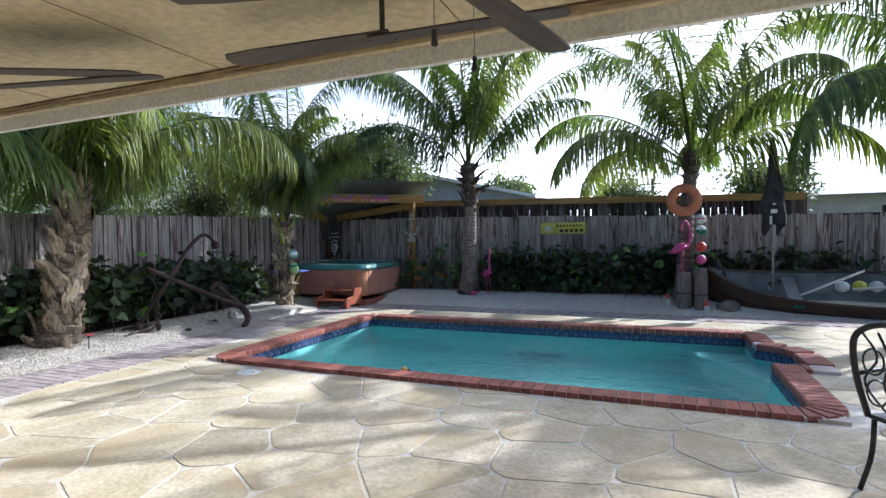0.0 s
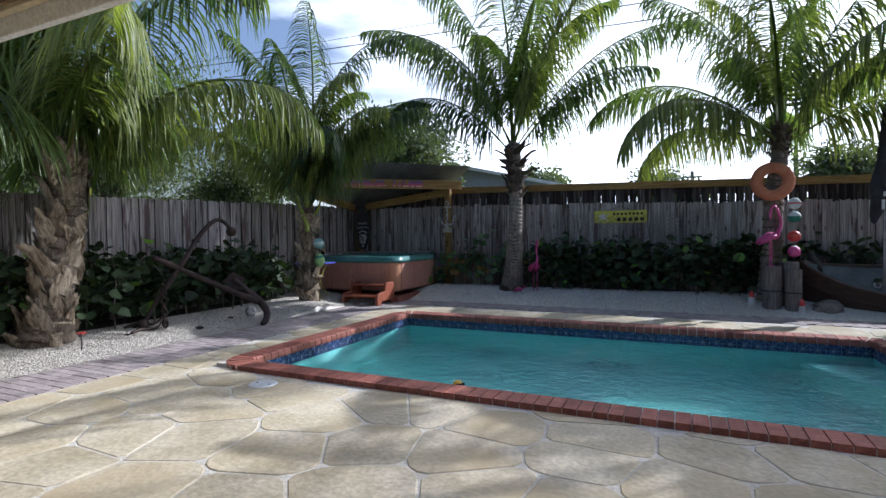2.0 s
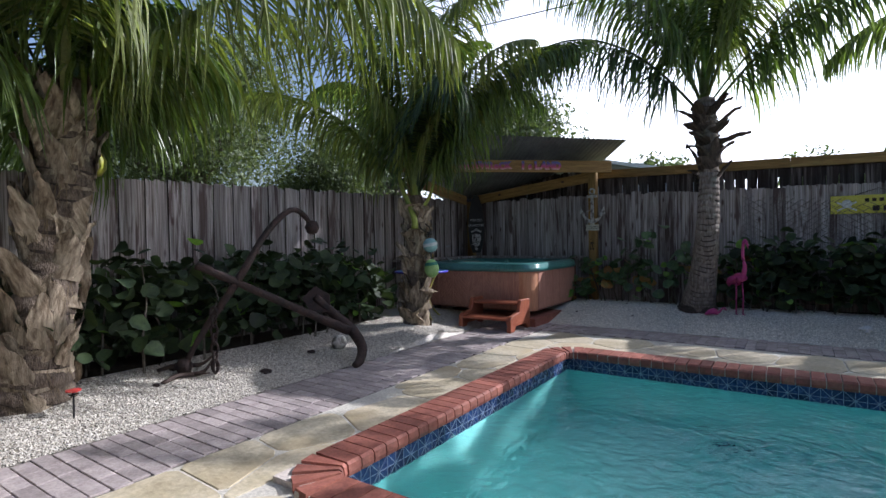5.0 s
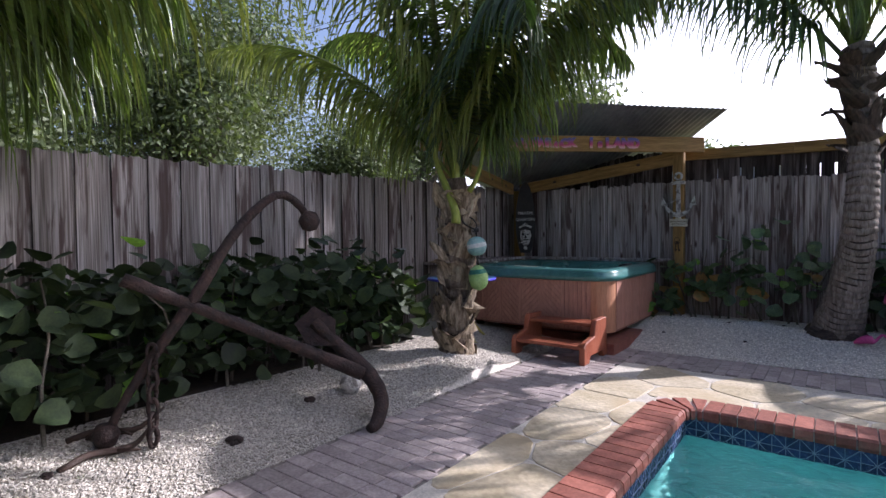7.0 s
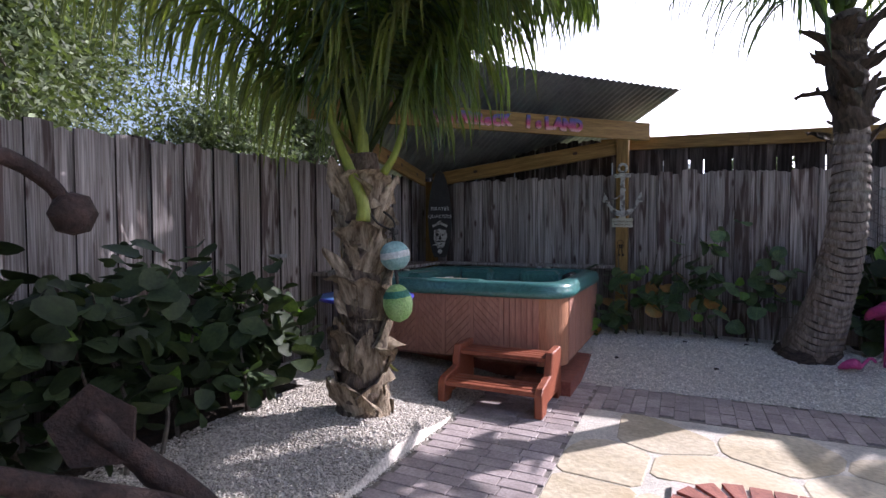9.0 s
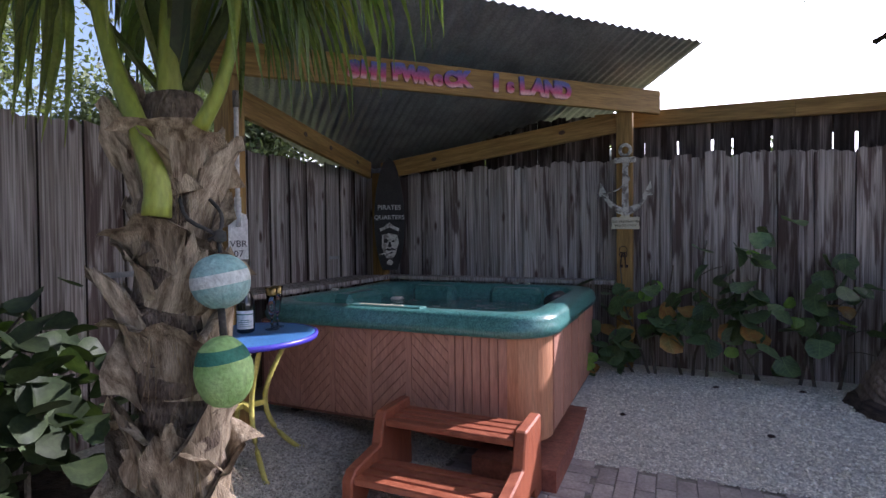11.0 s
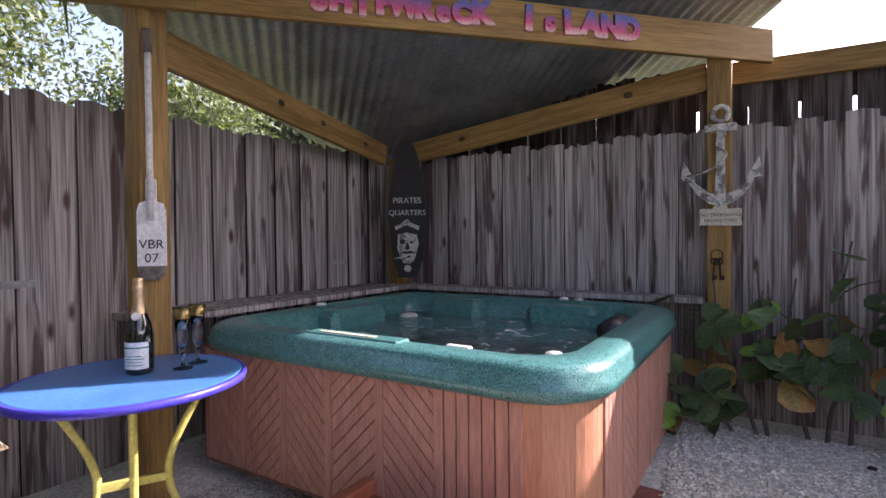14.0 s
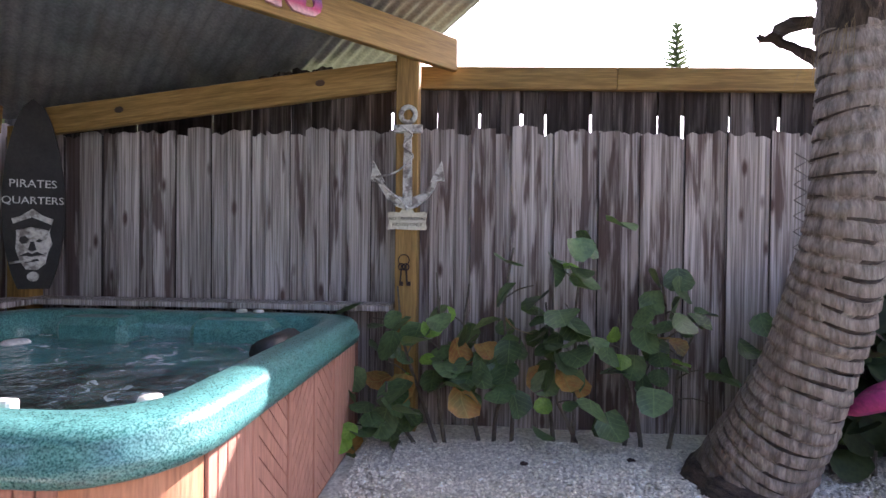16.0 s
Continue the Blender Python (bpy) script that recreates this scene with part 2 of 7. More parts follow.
    "sign_cream": surface("cream_sign", (0.5, 0.47, 0.36), (0.6, 0.57, 0.45), 12, 0.7, 0.2),
    "bone": surface("distressed_white_paint", (0.22, 0.20, 0.18), (0.55, 0.54, 0.50), 16, 0.8, 0.6, lo=0.42, hi=0.52),
    "board_black": surface("black_surfboard", (0.012, 0.012, 0.012), (0.03, 0.028, 0.027), 6, 0.75, 0.2),
    "paint_grey": surface("neighbour_wall", (0.30, 0.33, 0.40), (0.36, 0.39, 0.46), 3, 0.8, 0.1),
    "siding": surface("cream_siding", (0.42, 0.42, 0.36), (0.5, 0.5, 0.43), 3, 0.8, 0.1),
    "roof_pale": surface("pale_roof", (0.42, 0.45, 0.47), (0.55, 0.58, 0.6), 4, 0.7, 0.2),
    "glass_dark": surface("bottle_glass", (0.005, 0.008, 0.006), (0.01, 0.012, 0.01), 5, 0.08, 0.0, coat=1.0),
    "foil": surface("copper_foil", (0.60, 0.42, 0.24), (0.70, 0.52, 0.32), 20, 0.35, 0.2, metal=0.8),
    "coconut": surface("yellow_coconut", (0.30, 0.32, 0.03), (0.42, 0.40, 0.05), 5, 0.5, 0.1),
    "rubber_duck": surface("duck_yellow", (0.75, 0.45, 0.03), (0.8, 0.5, 0.05), 5, 0.4, 0.0),
    "letters": surface("worn_white_letters", (0.5, 0.5, 0.48), (0.68, 0.68, 0.66), 30, 0.7, 0.1),
    "rock": surface("grey_rock", (0.12, 0.10, 0.09), (0.28, 0.25, 0.22), 6, 0.9, 0.8, dist=0.03),
    "shell": surface("white_shell", (0.6, 0.58, 0.54), (0.75, 0.73, 0.7), 12, 0.6, 0.3),
    "gold_band": surface("gold_tinted_glass", (0.22, 0.15, 0.05), (0.34, 0.24, 0.09), 20, 0.2, 0.0, metal=0.7),
}


def old_board(name, c1, c2, dark, stain_lo, stain_hi, vary=0.3):
    """Weathered boards: sharp upright grain, knots, blotchy stains that differ from board to board."""
    m = bpy.data.materials.new(name)
    m.use_nodes = True
    n, l = m.node_tree.nodes, m.node_tree.links
    b = n["Principled BSDF"]

    def noise_node(stretch, detail, source, distortion=0.0):
        mp, t = n.new("ShaderNodeMapping"), n.new("ShaderNodeTexNoise")
        mp.inputs["Scale"].default_value = stretch
        t.inputs["Scale"].default_value, t.inputs["Detail"].default_value, t.inputs["Distortion"].default_value = 1.0, detail, distortion
        l.new(source, mp.inputs[0]); l.new(mp.outputs[0], t.inputs["Vector"])
        return t.outputs["Fac"]

    def ramp(source, p0, c0, p1, c1_):
        r = n.new("ShaderNodeValToRGB")
        r.color_ramp.elements[0].position, r.color_ramp.elements[1].position = p0, p1
        r.color_ramp.elements[0].color, r.color_ramp.elements[1].color = (*c0, 1), (*c1_, 1)
        l.new(source, r.inputs[0])
        return r.outputs[0]

    def mix(kind, fac, a, c):
        x = n.new("ShaderNodeMixRGB")
        x.blend_type = kind
        for sock, val in ((x.inputs[0], fac), (x.inputs[1], a), (x.inputs[2], c)):
            if isinstance(val, bpy.types.NodeSocket):
                l.new(val, sock)
            else:
                sock.default_value = val
        return x.outputs[0]

    co, rnd = n.new("ShaderNodeTexCoord"), n.new("ShaderNodeObjectInfo")
    off, add = n.new("ShaderNodeVectorMath"), n.new("ShaderNodeVectorMath")
    off.operation, add.operation = "SCALE", "ADD"
    off.inputs[0].default_value = (37, 21, 53)
    l.new(rnd.outputs["Random"], off.inputs["Scale"])
    l.new(co.outputs["Object"], add.inputs[0]); l.new(off.outputs[0], add.inputs[1])
    at = add.outputs[0]
    grain = noise_node((105, 105, 1.9), 4, at, 0.08)
    wide = noise_node((24, 24, 0.8), 3, at, 0.15)
    blotch = noise_node((20, 20, 1.8), 5, at, 0.35)
    col = ramp(wide, 0.32, c1, 0.68, c2)
    col = mix("MULTIPLY", 0.9, col, ramp(grain, 0.38, (0.46, 0.44, 0.43), 0.60, (1.16, 1.16, 1.17)))
    # knots with a dark heart
    mp, kn = n.new("ShaderNodeMapping"), n.new("ShaderNodeTexVoronoi")
    mp.inputs["Scale"].default_value = (7.5, 7.5, 2.6)
    kn.inputs["Scale"].default_value = 1.0
    l.new(at, mp.inputs[0]); l.new(mp.outputs[0], kn.inputs["Vector"])
    knot = ramp(kn.outputs["Distance"], 0.07, (1, 1, 1), 0.17, (0, 0, 0))
    col = mix("MIX", knot, col, (*[c * 1.1 for c in dark], 1))
    # stains: more on some boards than on others
    lvl, sm = n.new("ShaderNodeMapRange"), n.new("ShaderNodeMath")
    lvl.inputs["To Min"].default_value, lvl.inputs["To Max"].default_value = -0.13, 0.13
    l.new(rnd.outputs["Random"], lvl.inputs["Value"])
    sm.operation = "ADD"
    l.new(blotch, sm.inputs[0]); l.new(lvl.outputs[0], sm.inputs[1])
    col = mix("MIX", ramp(sm.outputs[0], stain_lo, (0, 0, 0), stain_hi, (0.85, 0.85, 0.85)), col, (*dark, 1))
    vr, frac, mul = n.new("ShaderNodeMapRange"), n.new("ShaderNodeMath"), n.new("ShaderNodeMath")
    mul.operation, frac.operation = "MULTIPLY", "FRACT"
    mul.inputs[1].default_value = 17.0
    l.new(rnd.outputs["Random"], mul.inputs[0]); l.new(mul.outputs[0], frac.inputs[0])
    vr.inputs["To Min"].default_value, vr.inputs["To Max"].default_value = 1 - vary, 1 + vary
    l.new(frac.outputs[0], vr.inputs["Value"])
    col = mix("MULTIPLY", 1.0, col, vr.outputs[0])
    l.new(col, b.inputs["Base Color"])
    b.inputs["Roughness"].default_value = 0.9
    b.inputs["Specular IOR Level"].default_value = 0.25
    bp = n.new("ShaderNodeBump")
    bp.inputs["Strength"].default_value, bp.inputs["Distance"].default_value = 0.6, 0.004
    l.new(grain, bp.inputs["Height"]); l.new(bp.outputs[0], b.inputs["Normal"])
    return m


M["fence"] = old_board("weathered_cedar", (0.27, 0.235, 0.215), (0.49, 0.45, 0.43), (0.085, 0.055, 0.05), 0.565, 0.66, 0.22)
# rear boards and rails; on front boards' edges it paints the seam shade
M["fence_dark"] = old_board("blackened_wood_and_seam_shade", (0.035, 0.027, 0.025), (0.20, 0.175, 0.165), (0.02, 0.014, 0.013), 0.40, 0.58, 0.4)


def letter_paint():
    """Letters painted violet above, rose and pale pink below."""
    m = surface("pink_violet_letters", (0.9, 0.9, 0.9), (1.0, 1.0, 1.0), 12, 0.6, 0.2)
    n, l = m.node_tree.nodes, m.node_tree.links
    b = n["Principled BSDF"]
    src = b.inputs["Base Color"].links[0].from_socket
    co, sep, mr, r, x = n.new("ShaderNodeTexCoord"), n.new("ShaderNodeSeparateXYZ"), n.new("ShaderNodeMapRange"), n.new("ShaderNodeValToRGB"), n.new("ShaderNodeMixRGB")
    mr.inputs["From Min"].default_value, mr.inputs["From Max"].default_value = -0.055, 0.055
    l.new(co.outputs["Object"], sep.inputs[0]); l.new(sep.outputs["Y"], mr.inputs["Value"]); l.new(mr.outputs[0], r.inputs[0])
    r.color_ramp.elements[0].position, r.color_ramp.elements[0].color = 0.05, (0.72, 0.42, 0.44, 1)
    r.color_ramp.elements[1].position, r.color_ramp.elements[1].color = 0.95, (0.10, 0.12, 0.38, 1)
    e = r.color_ramp.elements.new(0.3)
    e.color = (0.60, 0.09, 0.20, 1)
    e = r.color_ramp.elements.new(0.62)
    e.color = (0.36, 0.09, 0.26, 1)
    x.blend_type = "MULTIPLY"
    x.inputs[0].default_value = 1.0
    l.new(src, x.inputs[1]); l.new(r.outputs[0], x.inputs[2]); l.new(x.outputs[0], b.inputs["Base Color"])
    return m


M["purple_letter"] = letter_paint()


def veined_leaf(name, c1, c2, vein, blush, thin):
    """A round leathery leaf: a pale midrib, side veins, and patches of another colour; the leaf lies along x from its foot."""
    m = surface(name, c1, c2, 14, 0.42, 0.25, vary=0.35, thin=thin, dist=0.004, stain=blush, stain_scale=6.0)
    n, l = m.node_tree.nodes, m.node_tree.links
    b = n["Principled BSDF"]
    src = b.inputs["Base Color"].links[0].from_socket

    def calc(op, *vals):
        q = n.new("ShaderNodeMath")
        q.operation = op
        for i, v in enumerate(vals):
            if isinstance(v, bpy.types.NodeSocket):
                l.new(v, q.inputs[i])
            else:
                q.inputs[i].default_value = v
        return q.outputs[0]

    co, sep = n.new("ShaderNodeTexCoord"), n.new("ShaderNodeSeparateXYZ")
    l.new(co.outputs["Object"], sep.inputs[0])
    ay = calc("ABSOLUTE", sep.outputs["Y"])
    rib = calc("LESS_THAN", ay, 0.0022)
    side = calc("LESS_THAN", calc("FRACT", calc("MULTIPLY", calc("SUBTRACT", sep.outputs["X"], calc("MULTIPLY", ay, 0.65)), 42.0)), 0.10)
    fac = calc("MULTIPLY", calc("MAXIMUM", rib, side), 0.75)
    x = n.new("ShaderNodeMixRGB")
    x.inputs[2].default_value = (*vein, 1)
    l.new(fac, x.inputs[0]); l.new(src, x.inputs[1]); l.new(x.outputs[0], b.inputs["Base Color"])
    return m


M["leaf_mid"] = veined_leaf("broad_round_leaf", (0.055, 0.10, 0.045), (0.11, 0.18, 0.08), (0.15, 0.24, 0.09), (0.04, 0.07, 0.03), 0.15)
M["leaf_new"] = veined_leaf("young_leaf", (0.13, 0.26, 0.04), (0.2, 0.36, 0.07), (0.3, 0.45, 0.12), (0.10, 0.2, 0.04), 0.25)
M["leaf_old"] = veined_leaf("red_leaf", (0.26, 0.10, 0.035), (0.36, 0.2, 0.06), (0.35, 0.3, 0.1), (0.12, 0.12, 0.04), 0.2)


def water_material(name, colour, bump, scale, foam=0.0):
    m = bpy.data.materials.new(name)
    m.use_nodes = True
    n, l = m.node_tree.nodes, m.node_tree.links
    b = n["Principled BSDF"]
    b.inputs["Base Color"].default_value = (*colour, 1)
    b.inputs["Roughness"].default_value, b.inputs["IOR"].default_value = 0.03, 1.33
    b.inputs["Transmission Weight"].default_value = 1.0
    co, a, w = n.new("ShaderNodeTexCoord"), n.new("ShaderNodeTexNoise"), n.new("ShaderNodeTexNoise")
    a.inputs["Scale"].default_value, a.inputs["Detail"].default_value, a.inputs["Distortion"].default_value = scale, 4, 1.2
    w.inputs["Scale"].default_value = scale * 0.3
    ad, bp = n.new("ShaderNodeMath"), n.new("ShaderNodeBump"); ad.operation = "ADD"
    l.new(co.outputs["Object"], a.inputs["Vector"]); l.new(co.outputs["Object"], w.inputs["Vector"])
    l.new(a.outputs["Fac"], ad.inputs[0]); l.new(w.outputs["Fac"], ad.inputs[1]); l.new(ad.outputs[0], bp.inputs["Height"])
    bp.inputs["Strength"].default_value, bp.inputs["Distance"].default_value = bump, 0.05
    l.new(bp.outputs[0], b.inputs["Normal"])
    if foam:
        fn, fr, df, ms = n.new("ShaderNodeTexNoise"), n.new("ShaderNodeValToRGB"), n.new("ShaderNodeBsdfDiffuse"), n.new("ShaderNodeMixShader")
        fn.inputs["Scale"].default_value, fn.inputs["Detail"].default_value, fn.inputs["Distortion"].default_value = 10, 6, 1.2
        fr.color_ramp.elements[0].position, fr.color_ramp.elements[1].position = 0.44, 0.86
        fr.color_ramp.elements[1].color = (foam, foam, foam, 1)
        df.inputs["Color"].default_value = (0.55, 0.65, 0.68, 1)
        l.new(co.outputs["Object"], fn.inputs["Vector"]); l.new(fn.outputs["Fac"], fr.inputs[0]); l.new(fr.outputs[0], ms.inputs[0])
        l.new(b.outputs[0], ms.inputs[1]); l.new(df.outputs[0], ms.inputs[2]); l.new(ms.outputs[0], n["Material Output"].inputs["Surface"])
    return m


M["pool_water"] = water_material("pool_water", (0.66, 0.97, 0.93), 0.5, 7)
M["spa_water"] = water_material("spa_water", (0.55, 0.85, 0.88), 0.5, 9, 0.75)
lamp_glass = bpy.data.materials.new("lit_glass_bowl")
lamp_glass.use_nodes = True
lamp_glass.node_tree.nodes["Principled BSDF"].inputs["Emission Color"].default_value = (1.0, 0.85, 0.6, 1)
lamp_glass.node_tree.nodes["Principled BSDF"].inputs["Emission Strength"].default_value = 1.2
flute_glass = bpy.data.materials.new("clear_glass")
flute_glass.use_nodes = True
for _k, _v in (("Transmission Weight", 1.0), ("Roughness", 0.03), ("IOR", 1.45)):
    flute_glass.node_tree.nodes["Principled BSDF"].inputs[_k].default_value = _v
M["lamp"], M["glass"] = lamp_glass, flute_glass


# ---- mesh helpers ----
def mesh_of(name, bm, material, smooth=False):
    me = bpy.data.meshes.new(name)
    bm.to_mesh(me)
    bm.free()
    me.materials.append(M[material])
    if smooth:
        me.polygons.foreach_set("use_smooth", [True] * len(me.polygons))
    return me


def raw_mesh(name, verts, faces, material, smooth=False):
    me = bpy.data.meshes.new(name)
    me.from_pydata([tuple(v) for v in verts], [], [tuple(f) for f in faces])
    me.materials.append(M[material])
    if smooth:
        me.polygons.foreach_set("use_smooth", [True] * len(me.polygons))
    return me


def thing(name, at, label, category, group="", turn=0.0, kind=""):
    ob = new(name)
    ob.empty_display_size = 0.1
    ob.matrix_world = pose(*at, 0, 0, turn)
    return tagged(ob, label, category, group, kind)


def part(name, bm, material, parent, label="", smooth=False, at=None, kind=""):
    """Links a bmesh (or a mesh) as one object under a thing or a part."""
    me = bm if isinstance(bm, bpy.types.Mesh) else mesh_of(name, bm, material, smooth)
    ob = new(name, me)
    ob.parent = parent
    if at is not None:
        ob.matrix_local = at
    return tagged(ob, label, kind=kind)


def setting(name, bm, material, label, category, smooth=False, kind="structure"):
    me = bm if isinstance(bm, bpy.types.Mesh) else mesh_of(name, bm, material, smooth)
    return tagged(new(name, me), label, category, kind=kind)


def box(bm, x0, x1, y0, y1, z0, z1, bevel=0.0, m=None):
    """An axis-aligned box, bevelled if asked, turned by m."""
    vs = bmesh.ops.create_cube(bm, size=1.0)["verts"]
    for v in vs:
        v.co = Vector((x0 if v.co.x < 0 else x1, y0 if v.co.y < 0 else y1, z0 if v.co.z < 0 else z1))
    if bevel:
        es = list({e for v in vs for e in v.link_edges})
        vs = list({v for v in bmesh.ops.bevel(bm, geom=es, offset=bevel, segments=1, affect="EDGES")["verts"]} | {v for v in vs if v.is_valid})
    if m is not None:
        for v in {v for v in vs if v.is_valid}:
            v.co = m @ v.co
    return bm


def boxed(*a, **k):
    return box(bmesh.new(), *a, **k)


def tube(bm, pts, radii, n=8, cap=True, squash=None):
    """A tube along points with a radius at each."""
    pts = [Vector(p) for p in pts]
    if isinstance(radii, (int, float)):
        radii = [radii] * len(pts)
    rings, up = [], Vector((0, 0, 1))
    for i, p in enumerate(pts):
        d = (pts[min(i + 1, len(pts) - 1)] - pts[max(i - 1, 0)]).normalized()
        side = d.cross(up) if abs(d.dot(up)) < 0.95 else d.cross(Vector((0, 1, 0)))
        side.normalize()
        top = side.cross(d).normalized()
        up = top if abs(d.dot(Vector((0, 0, 1)))) > 0.9 else Vector((0, 0, 1))
        q = squash or 1.0
        rings.append([bm.verts.new(p + float(radii[i]) * (math.cos(2 * math.pi * k / n) * side + q * math.sin(2 * math.pi * k / n) * top)) for k in range(n)])
    for a, b in zip(rings, rings[1:]):
        for k in range(n):
            bm.faces.new((a[k], a[(k + 1) % n], b[(k + 1) % n], b[k]))
    if cap:
        bm.faces.new(rings[0][::-1]); bm.faces.new(rings[-1])
    return bm


def lathe(bm, profile, n=20, m=None):
    """A turned shape: (radius, height) rows."""
    rings = []
    for r, z in profile:
        rings.append([bm.verts.new((r * math.cos(2 * math.pi * k / n), r * math.sin(2 * math.pi * k / n), z)) for k in range(n)] if r > 1e-5
                     else [bm.verts.new((0, 0, z))])
    made = [v for r in rings for v in r]
    for a, b in zip(rings, rings[1:]):
        for k in range(n):
            q = [a[k % len(a)], a[(k + 1) % len(a)], b[(k + 1) % len(b)], b[k % len(b)]]
            q = list(dict.fromkeys(q))
            if len(q) > 2:
                bm.faces.new(q)
    if m is not None:
        for v in made:
            v.co = m @ v.co
    return bm


def curve(points, n):
    """n places along a smooth line through the points."""
    p = [Vector(q) for q in points]
    p = [2 * p[0] - p[1]] + p + [2 * p[-1] - p[-2]]
    out = []
    for i in range(n):
        u = i / (n - 1) * (len(p) - 3)
        k = min(int(u), len(p) - 4)
        t = u - k
        a, b, c, d = p[k:k + 4]
        out.append(0.5 * ((2 * b) + (c - a) * t + (2 * a - 5 * b + 4 * c - d) * t * t + (3 * b - a - 3 * c + d) * t ** 3))
    return out


def prism(bm, outline, z0, z1):
    lo, hi = [bm.verts.new((x, y, z0)) for x, y in outline], [bm.verts.new((x, y, z1)) for x, y in outline]
    bm.faces.new(lo[::-1]); bm.faces.new(hi)
    for i in range(len(lo)):
        j = (i + 1) % len(lo)
        bm.faces.new((lo[i], lo[j], hi[j], hi[i]))
    return bm


# ---- the large structure: ground, pool, deck ----
PX0, PX1, PY0, PY1 = -4.28, 1.78, 5.43, 8.85     # the inside of the pool
CW = 0.24                                         # coping width
WATER = -0.15
PAVE_X0, PAVE_X1, PAVE_Y0, PAVE_Y1 = -5.97, -5.12, 10.08, 10.75
BUMP = [(PX1, 7.05), (2.12, 7.05), (2.12, 7.70), (2.02, 7.95), (1.78, 8.08)]   # the stair recess
FENCE_X, FENCE_Y = -7.8, 12.45


def gravel_height(x, y):
    """How high the gravel lies: it rises from the pavers towards the fences."""
    left = max(0.0, min(1.0, (PAVE_X0 - x) / 1.1)) * 0.14
    back = max(0.0, min(1.0, (y - PAVE_Y1) / 1.0)) * 0.20
    mound = 0.12 * math.exp(-((x + 6.25) ** 2 + (y - 8.75) ** 2) / 0.35)
    h = max(left if x < PAVE_X0 else 0, back) + (mound if x < PAVE_X0 else 0)
    return h + 0.015 * noise.noise(Vector((x * 2, y * 2, 0)))


bm = bmesh.new()
far = 400.0
xs, ys = [-far, -60, -12, PX0 - 0.1, 2.2, 12, 60, far], [-far, -60, -12, PY0 - 0.1, PY1 + 0.1, 12.9, 60, far]
grid = [[bm.verts.new((x, y, -0.06)) for y in ys] for x in xs]
for i in range(len(xs) - 1):
    for j in range(len(ys) - 1):
        if not (xs[i] == PX0 - 0.1 and ys[j] == PY0 - 0.1):
            bm.faces.new((grid[i][j], grid[i + 1][j], grid[i + 1][j + 1], grid[i][j + 1]))
setting("ground", bm, "lawn", "flat grassy ground reaching the horizon", "ground")

# the bed under the flagstones, round the pool
bm = bmesh.new()
for x0, x1, y0, y1 in ((PAVE_X1, PX0 - 0.1, -3.0, PAVE_Y0), (PX0 - 0.1, 7.5, PY1 + 0.1, PAVE_Y0), (PX0 - 0.1, 7.5, -3.0, PY0 - 0.1), (2.22, 7.5, PY0 - 0.1, PY1 + 0.1),
                       (PX1 + 0.1, 2.22, PY0 - 0.1, 7.0), (PX1 + 0.1, 2.22, 8.05, PY1 + 0.1)):
    box(bm, x0, x1, y0, y1, -0.3, -0.005)
deck = setting("patio_floor", bm, "mortar", "pale mortar bed of the flagstone pool deck", "patio")
bm = bmesh.new()
box(bm, PAVE_X0, PAVE_X1, -3.0, PAVE_Y1, -0.05, -0.012)
box(bm, PAVE_X1, 7.5, PAVE_Y0, PAVE_Y1, -0.05, -0.012)
pavement = setting("pavement", bm, "sand", "sandy bed of the grey paver border", "pavement")

# the pool shell: walls, floor, tiled band, coping, water
bm = bmesh.new()
outline = [(PX0, PY0), (PX1, PY0)] + BUMP + [(PX1, PY1), (PX0, PY1)]
lo = [bm.verts.new((x, y, -1.35 if x < 1.9 else -0.5)) for x, y in [(PX0, PY0), (PX1, PY0), (PX1, PY1), (PX0, PY1)]]
hi = [bm.verts.new((x, y, -0.03)) for x, y in [(PX0, PY0), (PX1, PY0), (PX1, 7.05), (PX1, 8.08), (PX1, PY1), (PX0, PY1)]]
mid1, mid2 = bm.verts.new((PX1, 7.05, -0.45)), bm.verts.new((PX1, 8.08, -0.45))
bm.faces.new(lo)
bm.faces.new((lo[0], hi[0], hi[1], lo[1])); bm.faces.new((lo[3], lo[0], hi[0], hi[5])); bm.faces.new((lo[2], lo[3], hi[5], hi[4]))
bm.faces.new((lo[1], hi[1], hi[2], mid1)); bm.faces.new((lo[1], mid1, mid2, lo[2])); bm.faces.new((lo[2], mid2, hi[3], hi[4]))
bl = [bm.verts.new((x, y, -0.45)) for x, y in BUMP[1:-1]]
bh = [bm.verts.new((x, y, -0.03)) for x, y in BUMP[1:-1]]
bm.faces.new([mid1, *bl, mid2])
low, high = [mid1, *bl, mid2], [hi[2], *bh, hi[3]]
for i in range(len(low) - 1):
    bm.faces.new((low[i], low[i + 1], high[i + 1], high[i]))
pool = thing("swimming_pool", ((PX0 + PX1) / 2, (PY0 + PY1) / 2, 0), "turquoise in-ground pool with a red brick coping in the patio", "pool")
inv = pool.matrix_world.inverted()
bmesh.ops.transform(bm, matrix=inv, verts=bm.verts)
part("basin", bm, "plaster", pool, "turquoise plastered basin")
bm = prism(bmesh.new(), [(1.05, 8.55), (1.78, 7.10), (1.775, 8.55)], -1.34, -0.40); bmesh.ops.transform(bm, matrix=inv, verts=bm.verts)
part("entry_step", bm, "plaster", pool, "pale underwater entry step")
bm = bmesh.new(); bm.faces.new([bm.verts.new((x, y, WATER)) for x, y in outline]); bmesh.ops.transform(bm, matrix=inv, verts=bm.verts)
water = part("water", bm, "pool_water", pool, "clear rippled pool water")
water.visible_shadow = False


